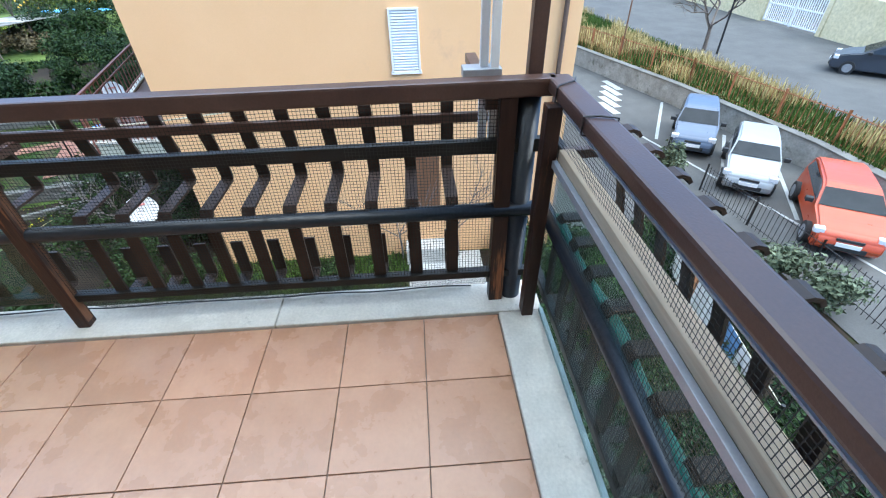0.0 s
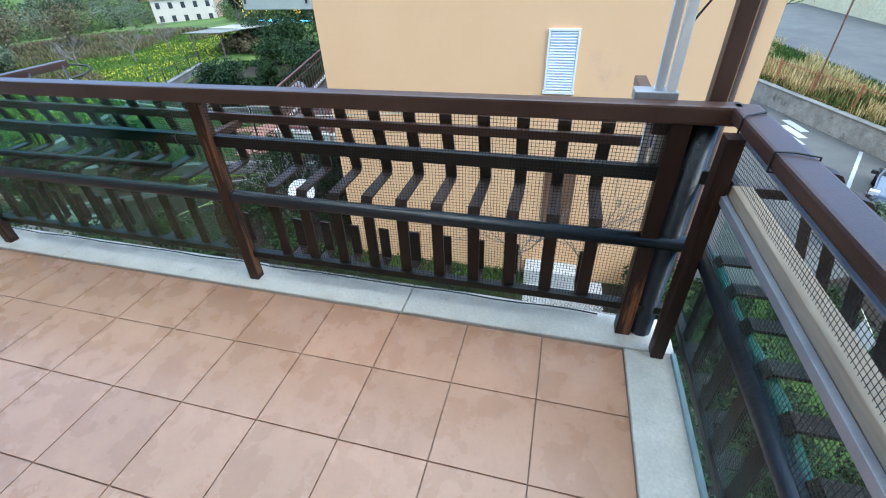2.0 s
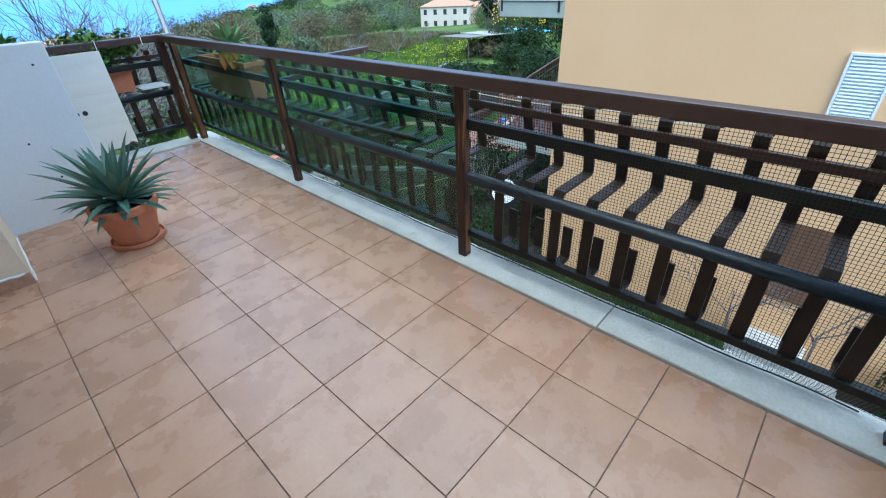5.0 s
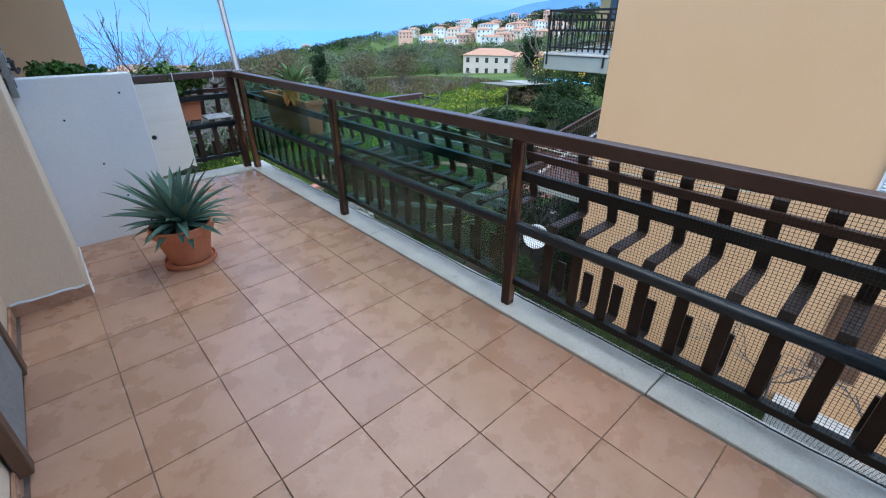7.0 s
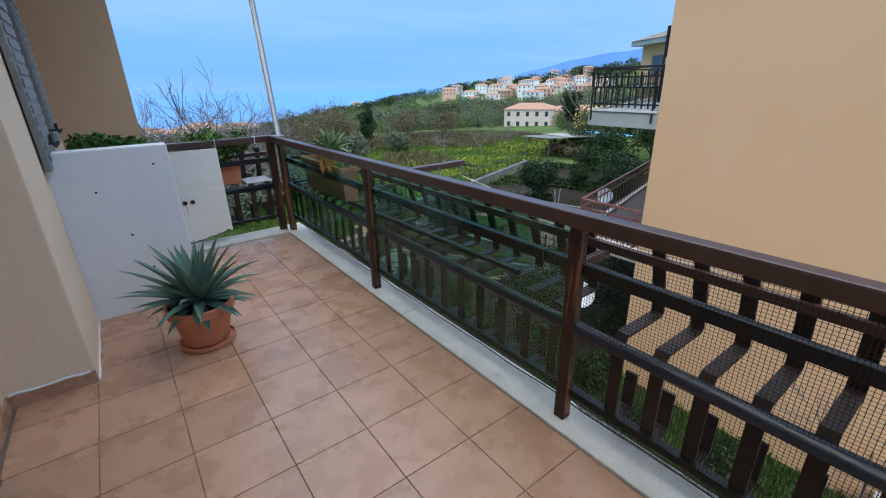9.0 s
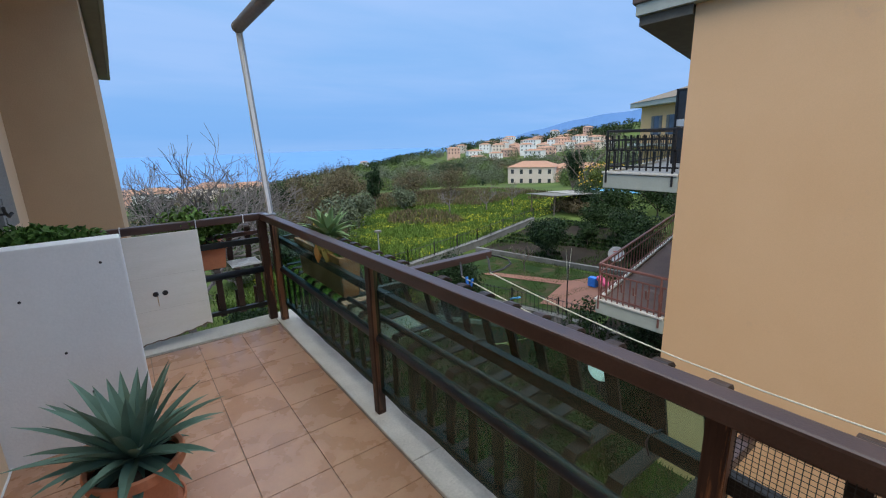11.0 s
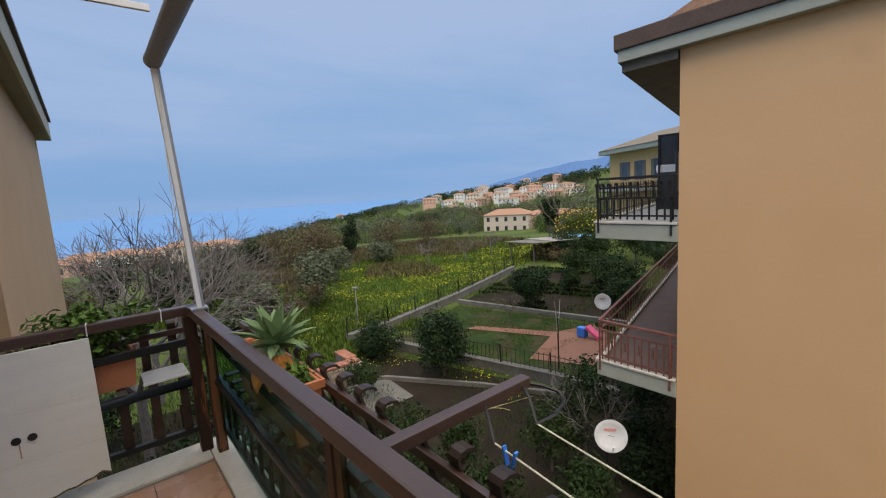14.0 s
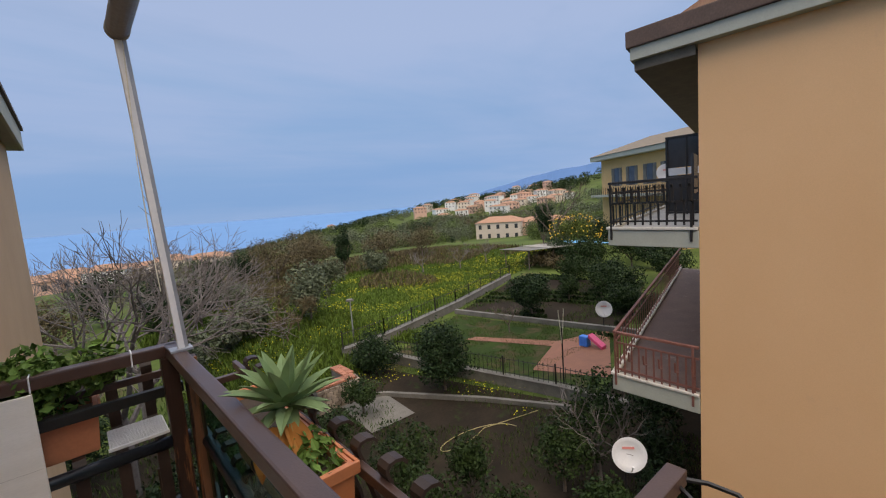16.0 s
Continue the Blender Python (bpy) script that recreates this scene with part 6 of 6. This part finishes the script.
# ---------------------------------------------------------------- houses far off
def town_house(at, w, d, h, material, turn, label, roof=M_ROOF, name="village_house", floors=2):
    ob = tagged(new(name), label, "house")
    ob.matrix_world = Matrix.Translation(at) @ Matrix.Rotation(turn, 4, "Z")
    part("wall", bm_box(B(), (-w / 2, -d / 2, -3), (w / 2, d / 2, h)), material, ob)
    bm = B()
    e = 0.4
    base = [bm.verts.new(p) for p in ((-w / 2 - e, -d / 2 - e, h), (w / 2 + e, -d / 2 - e, h), (w / 2 + e, d / 2 + e, h), (-w / 2 - e, d / 2 + e, h))]
    ridge = [bm.verts.new((-w / 4, 0, h + d * 0.16)), bm.verts.new((w / 4, 0, h + d * 0.16))]
    for f in ((base[0], base[1], ridge[1], ridge[0]), (base[2], base[3], ridge[0], ridge[1]), (base[1], base[2], ridge[1]), (base[3], base[0], ridge[0]), base[::-1]):
        bm.faces.new(f)
    part("roof", bm, roof, ob)
    n = max(2, int(w / 3.0))
    for s in range(floors):
        for i in range(n):
            x = -w / 2 + (i + 0.5) * w / n
            z = h - 2.1 - s * 3.0
            part("window", bm_box(B(), (x - 0.5, -d / 2 - 0.03, z), (x + 0.5, -d / 2 + 0.02, z + 1.4)), M_PANE, ob)
        part("window", bm_box(B(), (-w / 2 - 0.03, -0.5, h - 2.1 - s * 3), (-w / 2 + 0.02, 0.5, h - 0.7 - s * 3)), M_PANE, ob)
    return ob


def polar(az, r):
    a = radians(az)
    return r * math.sin(a), r * math.cos(a)


k = 0
for az in [37.5, 38.6, 40.2, 41.6, 42.4, 43.3, 44.0, 44.8, 45.4, 46.2, 46.8, 47.5, 48.2, 48.8, 49.6, 50.3, 51, 51.8, 52.6, 53.3, 54.2, 55.2, 43.0, 44.4, 45.9, 47.1, 48.5, 50.0, 51.5]:
    k += 1
    r = 390 + 200 * ((k * 37) % 11) / 11
    x, y = polar(az, r)
    w = 9 + (k * 53) % 7
    h = 7.5 + (k * 29) % 5
    town_house((x, y, ground_z(x, y) + 0.5 - (k * 13) % 4), w, 9, h, (M_TOWN_C, M_TOWN_B, M_TOWN_A, M_TOWN_C)[k % 4], radians(-az + (k * 47) % 80 - 40), ("white", "salmon pink", "cream", "white")[k % 4] + " village house on the hilltop with a tiled roof")
for i, az in enumerate([40.6, 42.9, 44.6, 46.4, 47.8, 49.2, 50.7, 52.2, 53.8, 55.0, 56.2]):
    x, y = polar(az, 340 + 26 * ((i * 5) % 4))
    town_house((x, y, ground_z(x, y) - 0.5), 10 + (i * 7) % 6, 8, 6.4 + (i * 3) % 3, (M_TOWN_A, M_TOWN_C, M_TOWN_B)[i % 3], radians(-az + (i * 31) % 60 - 30), ("cream", "white", "salmon pink")[i % 3] + " village house on the slope with a tiled roof")
# villa below the town
x, y = polar(47.4, 150)
town_house((x, y, ground_z(x, y) - 1.8), 15, 11, 7.2, M_TOWN_A, radians(-60), "long cream villa with a red tiled roof", name="villa")
x, y = polar(52.8, 152)
town_house((x, y, ground_z(x, y) - 1.2), 19, 9, 5.6, M_TOWN_B, radians(-50), "low villa wing with a red tiled roof", name="villa")
x, y = polar(26, 560)
town_house((x, y, ground_z(x, y) + 4), 10, 8, 5, M_TOWN_C, radians(-20), "small white house on the ridge")
# village on the coastal side
for i, az in enumerate([-3.5, -2.0, -0.6, 0.8, 2.2, 3.6, 5.0, 6.4, 7.8, 9.2, 10.6, 11.6]):
    x, y = polar(az, 145 + 8 * ((i * 7) % 4))
    town_house((x, y, ground_z(x, y) - 2.4), 9 + i % 4, 9, 6.0 + (i % 3) * 0.7, (M_TOWN_B, M_TOWN_C, M_TOWN_A)[i % 3], radians(-az + (i * 23) % 30 - 15), ("salmon pink", "white", "cream")[i % 3] + " house with a terracotta roof in the village below")

# house beyond the upper balcony
h3 = tagged(new("buff_house"), "buff house with grey-green eaves and a weathered tiled roof", "house")
h3.matrix_world = Matrix.Translation((54.2, 29.3, 0)) @ Matrix.Rotation(radians(-32), 4, "Z")
part("wall", bm_box(B(), (0.6, -8, -6.5), (18, 8, 5.3)), M_BUFF, h3)
part("eaves_band", bm_box(B(), (-0.6, -9.0, 5.31), (19, 9, 5.9), 0.02), M_FASCIA, h3)
part("roof", bm_prism(B(), [(-0.7, 5.92), (19.1, 5.92), (9.2, 8.6)], -9.2, 9.2, "y"), M_ROOF_GREY, h3)
for yy in (-6.5, -3.2, 0.5, 4):
    wdw = part("window", bm_box(B(), (0.57, yy - 0.6, 1.6), (0.62, yy + 0.6, 4.0)), M_PANE, h3)
    for s in (-1, 1):
        part("shutter", bm_box(B(), (0.54, yy + s * 0.95 - 0.3, 1.6), (0.6, yy + s * 0.95 + 0.3, 4.0)), M_CONCRETE, wdw)
part("balcony", bm_box(B(), (-1.2, -8, 0.2), (0.6, 8, 0.5)), M_FASCIA, h3)
for k in range(30):
    part("baluster", bm_box(B(), (-1.2, -7.9 + k * 0.54, 0.5), (-1.14, -7.84 + k * 0.54, 1.5)), M_BLACK, h3)

# pergola shed in the far garden
shed = tagged(new("garden_shed"), "low dark shelter of poles with a sheet roof", "shed")
sx, sy = 33.4, 29.6
for dx in (0, 2.4, 4.8, 7.2):
    for dy in (0, 3):
        part("pole", bm_rod(B(), (sx + dx, sy + dy - dx * 0.5, -6), (sx + dx, sy + dy - dx * 0.5, -4.0), 0.06, seg=6), M_BARK, shed)
for k, m in enumerate((M_CONCRETE, M_STONE, M_CONCRETE, M_LIGHTBLUE)):
    u0, u1 = k * 2.15 - 0.5, k * 2.15 + 1.55
    bm = bm_prism(B(), [(u0, -0.5 * u0 - 0.6), (u1, -0.5 * u1 - 0.6), (u1 + 0.2, -0.5 * u1 + 3.4), (u0 + 0.2, -0.5 * u0 + 3.4)], -3.99, -3.95, "z")
    bm.transform(Matrix.Translation((sx, sy, 0.03 * (k % 2))) @ Matrix.Rotation(0.02 * (k - 1), 4, "X"))
    part("roof_sheet", bm, m, shed, "blue tarpaulin" if m is M_LIGHTBLUE else "weathered grey roof sheet")
for dx in (0, 2.4, 4.8, 7.2):
    part("beam", bm_rod(B(), (sx + dx, sy - 0.5 * dx - 0.3, -4.06), (sx + dx, sy - 0.5 * dx + 3.3, -4.06), 0.05, seg=6), M_BARK, shed)
cs, rs = clumps((sx + 3.8, sy - 0.6, -5.2), 4.2, 2.6, 0.6, 40, 0.55)
tagged(new("shed_clutter", leaf_cloud("shed_clutter", cs, rs, 5200, 0.12, M_SCRUB)), "tangled dry stems and stored clutter under the shelter", "clutter", kind="stuff")

# street lamp and pole on the bank
slamp = tagged(new("street_lamp"), "thin black street lamp post beside the road", "street lamp")
part("pole", bm_rod(B(), (22.5, -16.6, -4.2), (22.5, -16.6, 1.6), 0.06, 0.04, seg=8), M_BLACK, slamp)
part("arm", bm_rod(B(), (22.5, -16.6, 1.55), (23.2, -17.3, 1.8), 0.03, seg=6), M_BLACK, slamp)
part("head", bm_lathe(B(), [(0.0, 0.12), (0.14, 0.08), (0.2, 0.0), (0.12, -0.1), (0.0, -0.12)], (23.3, -17.4, 1.78), 14), M_DISH, slamp)
tagged(thing("sign_pole", bm_rod(B(), (23.0, -11.3, -4.2), (23.0, -11.3, 0.6), 0.04, seg=8), M_WOOD, "thin rusty brown pole behind the stone wall", "pole"))
# garden odds and ends
lamp = tagged(new("garden_lamp"), "grey lamp post with a flat head", "lamp post")
part("pole", bm_rod(B(), (11.2, 25.0, -6), (11.2, 25.0, -3.75), 0.045, 0.035, seg=8), M_ALU, lamp)
part("head", bm_box(B(), (11.02, 24.85, -3.76), (11.38, 25.15, -3.64), 0.02), M_CONCRETE, lamp)
post = tagged(new("line_post"), "thin clothesline post with slack cords on the terrace", "post")
part("pole", bm_rod(B(), (13.4, 12.4, -6), (13.4, 12.4, -3.6), 0.03, seg=6), M_BLACK, post)
for s in (-0.18, 0.18):
    part("cord", bm_tube(B(), [(13.4 + s, 12.4, -2.9), (13.4 + s * 0.3, 12.4, -3.9), (13.4, 12.4, -4.4)], 0.012, 4), M_CORD, post)
hose = thing("garden_hose", bm_tube(B(), [(8.6 + 1.3 * math.cos(a), 11.9 + 0.6 * math.sin(a) + 0.25 * a, -5.96) for a in [0.3 * i for i in range(18)]] + [(11.2, 12.0, -5.96)], 0.015, 5), M_YELLOW_HOSE, "pale yellow garden hose looped on the soil", "hose")
toy = tagged(new("toy_slide"), "blue and pink plastic toy on the patio", "toy")
part("body", bm_box(B(), (17.6, 13.9, -5.95), (17.95, 14.35, -5.45), 0.05), M_BLUE_PEG, toy)
part("chute", bm_prism(B(), [(13.2, -5.95), (13.9, -5.5), (13.9, -5.35), (13.2, -5.8)], 17.7, 18.1), M_PINK, toy)


# washing hung out in the front garden
wash = tagged(new("washing_line"), "garden washing line hung with white, orange and blue towels", "washing line")
p0, p1 = Vector((6.4, -5.5, -4.35)), Vector((1.9, -4.75, -4.35))
for p in (p0, p1):
    part("post", bm_rod(B(), (p.x, p.y, -6.0), (p.x, p.y, -4.3), 0.03, seg=8), M_BLACK, wash)
part("cord", bm_tube(B(), [p0.lerp(p1, k / 10) - Vector((0, 0, 0.06 * math.sin(math.pi * k / 10))) for k in range(11)], 0.006, 5), M_CORD, wash)
M_TOWEL_ORANGE = mat("orange_towel", (0.62, 0.27, 0.12), (0.7, 0.34, 0.17), 0.95, 8, 120, 0.2)
M_TOWEL_BLUE = mat("blue_towel", (0.12, 0.25, 0.48), (0.17, 0.32, 0.55), 0.95, 8, 120, 0.2)
for f0, f1, m, lab in ((0.08, 0.22, M_WHITE_PAINT, "white sheet"), (0.24, 0.33, M_TOWEL_ORANGE, "orange towel"), (0.34, 0.52, M_WHITE_PAINT, "white sheet"), (0.53, 0.60, M_TOWEL_ORANGE, "orange towel"), (0.61, 0.72, M_TOWEL_BLUE, "blue towel"), (0.73, 0.84, M_WHITE_PAINT, "white sheet")):
    vs, fs = [], []
    for i in range(9):
        f = f0 + (f1 - f0) * i / 8
        for j in range(6):
            q = p0.lerp(p1, f) + Vector((0.03 * math.sin(i * 1.9) * j / 5, 0.05 * math.sin(i * 2.3 + f0 * 20) * j / 5, -0.05 - 0.18 * j))
            vs += [tuple(q), tuple(q + Vector((0.0, 0.006, 0)))]
    for i in range(8):
        for j in range(5):
            a, b = (i * 6 + j) * 2, ((i + 1) * 6 + j) * 2
            fs += [(a, b, b + 2, a + 2), (a + 1, a + 3, b + 3, b + 1)]
    ob = new("towel", raw_mesh("towel", vs, fs, m))
    ob.parent = wash
    tagged(ob, lab)


# ---------------------------------------------------------------- cars
def car(at, turn, paint, label, length=3.8, width=1.66, height=1.46):
    """A small hatchback: body shell, glass, lamps, bumper, plate, mirrors and wheels. It points along +x."""
    ob = tagged(new("car"), label, "car", "parked cars")
    ob.matrix_world = Matrix.Translation(at) @ Matrix.Rotation(turn, 4, "Z")
    L, Wd, H = length / 2, width / 2, height

    def shell(profile, inset, name, material, lift=0.0, lab=""):
        bm = B()
        left, right = [], []
        for x, z in profile:
            t = max(0, (z - 0.75) / (H - 0.75))
            nose = 1 - 0.16 * max(0, abs(x) / L - 0.6) / 0.4
            w = (Wd - inset) * nose * (1 - 0.26 * t)
            left.append(bm.verts.new((x, w, z)))
            right.append(bm.verts.new((x, -w, z)))
        n = len(profile)
        bm.faces.new(left)
        bm.faces.new(right[::-1])
        for i in range(n):
            j = (i + 1) % n
            bm.faces.new((left[i], right[i], right[j], left[j]))
        bmesh.ops.recalc_face_normals(bm, faces=bm.faces[:])
        if lift:
            bmesh.ops.bevel(bm, geom=bm.edges[:], offset=lift, segments=3, affect="EDGES")
        sh = part(name, bm, material, ob, lab, smooth=True)
        sh.data.set_sharp_from_angle(angle=radians(40))
        return sh

    shell([(-L, 0.35), (-L * 0.98, 0.92), (-L * 0.88, H - 0.08), (-L * 0.68, H - 0.01), (-L * 0.3, H), (L * 0.02, H - 0.02), (L * 0.16, H - 0.08), (L * 0.50, 0.97), (L * 0.72, 0.88), (L * 0.90, 0.76), (L * 0.98, 0.62), (L, 0.38), (L * 0.93, 0.2), (-L * 0.9, 0.2)], 0, "body", paint, 0.05)
    # windscreen, rear glass and side glass lie just proud of the shell
    for s, nm in ((1, "side_glass"), (-1, "side_glass")):
        bm = B()
        pr = [(-L * 0.80, 0.98), (-L * 0.72, H - 0.12), (L * 0.02, H - 0.10), (L * 0.16, H - 0.16), (L * 0.42, 0.98)]
        vs = []
        for x, z in pr:
            t = max(0, (z - 0.75) / (H - 0.75))
            vs.append(bm.verts.new((x, s * (Wd * (1 - 0.26 * t) * (1 - 0.16 * max(0, abs(x) / L - 0.6) / 0.4) + 0.004), z)))
        f = bm.faces.new(vs)
        r2 = bmesh.ops.extrude_face_region(bm, geom=[f])
        for v in r2["geom"]:
            if isinstance(v, bmesh.types.BMVert):
                v.co.y += s * 0.006
        bmesh.ops.recalc_face_normals(bm, faces=bm.faces[:])
        part(nm, bm, M_CARGLASS, ob)
    bm = B()
    x0, z0, x1, z1 = L * 0.185, H - 0.11, L * 0.485, 0.99
    vs = [bm.verts.new((x0 + 0.012, sgn * Wd * k, z0 + 0.012)) for sgn, k in ((1, 0.74), (-1, 0.74))] + [bm.verts.new((x1 + 0.012, sgn * Wd * k, z1 + 0.012)) for sgn, k in ((-1, 0.88), (1, 0.88))]
    f = bm.faces.new(vs)
    bmesh.ops.solidify(bm, geom=[f], thickness=0.008)
    part("windscreen", bm, M_CARGLASS, ob)
    part("bumper", bm_box(B(), (L * 0.955, -Wd * 0.5, 0.30), (L * 1.004, Wd * 0.5, 0.44), 0.02), M_RUBBER, ob)
    part("grille", bm_box(B(), (L * 0.97, -Wd * 0.35, 0.56), (L * 0.995, Wd * 0.35, 0.63), 0.01), M_RUBBER, ob)
    part("number_plate", bm_box(B(), (L * 1.0, -0.26, 0.42), (L * 1.01, 0.26, 0.53), 0.003), M_WHITE_PAINT, ob)
    for s in (-1, 1):
        part("headlight", bm_box(B(), (L * 0.86, s * Wd * 0.80 - 0.14, 0.62), (L * 0.955, s * Wd * 0.80 + 0.10, 0.78), 0.03), M_TAILLIGHT, ob, "clear headlight")
        mr = part("mirror", bm_box(B(), (L * 0.34, s * (Wd + 0.08) - 0.09, 0.95), (L * 0.42, s * (Wd + 0.08) + 0.09, 1.07), 0.02), M_RUBBER, ob)
        for x in (-L * 0.64, L * 0.64):
            wh = part("wheel", bm_rod(B(), (x, s * (Wd - 0.17), 0.29), (x, s * (Wd + 0.005), 0.29), 0.29, seg=24), M_RUBBER, ob, "black tyre")
            part("rim", bm_rod(B(), (x, s * (Wd - 0.02), 0.29), (x, s * (Wd + 0.012), 0.29), 0.19, seg=16), M_ALU, wh)
    return ob


NOSE = radians(147)       # bays: noses towards the houses
car((13.6, -10.3, -4.99), NOSE, carpaint("blue_grey_paint", (0.075, 0.10, 0.15)), "small blue-grey hatchback in its parking bay", 3.4, 1.52, 1.45)
car((10.7, -10.55, -4.99), NOSE - 0.05, carpaint("white_car_paint", (0.29, 0.305, 0.315)), "small white hatchback with a scuffed bumper", 3.55, 1.54, 1.36)
car((7.6, -10.95, -4.99), NOSE, carpaint("orange_paint", (0.42, 0.058, 0.015)), "bright orange hatchback in its parking bay", 3.75, 1.64, 1.38)
car((17.6, -21.7, -4.13), radians(45), carpaint("dark_grey_paint", (0.035, 0.042, 0.055)), "dark grey car parked along the street", 4.3, 1.8, 1.46)

# buildings across the street
GX0, GY = 25.5, -25.0
st = tagged(new("street_building"), "pale yellow building with white gates and red doors across the street", "house")
part("wall", bm_box(B(), (14, -40, -4.2), (70, -36, 2)), mat("yellow_render", (0.7, 0.64, 0.42), (0.76, 0.7, 0.5), 0.9, 0.4, 6, 0.1, grain=0.1), st)
for x in (40, 46, 54):
    part("door", bm_box(B(), (x, -35.99, -4.1), (x + 3, -35.9, -1.4)), M_PATIO, st, "red door")
gate = part("gate", bm_box(B(), (GX0, GY - 0.05, -4.05), (GX0 + 0.12, GY + 0.05, -1.9), 0.01), M_WHITE_PAINT, st, "white barred gate")
for x in (GX0 + 2.4, GX0 + 4.9):
    part("stile", bm_box(B(), (x, GY - 0.05, -4.05), (x + 0.12, GY + 0.05, -1.9), 0.01), M_WHITE_PAINT, gate)
for z in (-4.0, -3.0, -2.05):
    part("rail", bm_box(B(), (GX0 + 0.12, GY - 0.03, z), (GX0 + 4.9, GY + 0.03, z + 0.09)), M_WHITE_PAINT, gate)
for k in range(26):
    part("bar", bm_box(B(), (GX0 + 0.2 + k * 0.18, GY - 0.02, -4.0), (GX0 + 0.25 + k * 0.18, GY + 0.02, -1.95)), M_WHITE_PAINT, gate)
M_YELLOW = mat("yellow_wall", (0.62, 0.53, 0.31), (0.70, 0.61, 0.39), 0.9, 0.4, 6, 0.1)
part("boundary_wall", bm_box(B(), (4, GY - 0.15, -4.2), (GX0 - 0.35, GY + 0.15, -1.8), 0.02), M_YELLOW, st)
part("boundary_wall", bm_box(B(), (GX0 + 5.4, GY - 0.15, -4.2), (60, GY + 0.15, -1.8), 0.02), M_YELLOW, st)
for x in (GX0 - 0.34, GX0 + 5.04):
    part("pillar", bm_box(B(), (x, GY - 0.2, -4.2), (x + 0.34, GY + 0.2, -1.6), 0.02), M_YELLOW, st)

# the car park and street lie lower than the garden wall top and slightly askew to the balcony
PARK = pose(0.25, -0.47, -0.8, rz=1.5)
STREET = {"pavement_bed_front", "pavement_car_park", "pavement_side", "ground_bank", "road", "wall_car_park", "street_fence", "planting_fence", "trim_bay_lines",
          "oleander_shrub", "street_lamp", "sign_pole", "car", "street_building", "bank_grass", "dry_bank_grass"}
for o in list(scene.objects):
    kind_name = o.name.split(".")[0]
    if o.parent is None and (kind_name in STREET or (kind_name == "bare_tree" and o.location.y < -10)):
        o.matrix_world = PARK @ o.matrix_world

# ---------------------------------------------------------------- floor tiles, last
tile_me = mesh_of(bm_box(B(), (-TPX / 2 + 0.002, -TP / 2 + 0.002, -0.012), (TPX / 2 - 0.002, TP / 2 - 0.002, 0.0), 0.0015), "tile", M_TILE)
for i in range(6):
    for j in range(16):
        piece("tile", tile_me, floor, Matrix.Translation((-0.004 - (i + 0.5) * TPX, (j + 0.5) * TP, 0)) @ Matrix.Rotation(radians(180 * ((i * 7 + j * 3) % 2)), 4, "Z"))
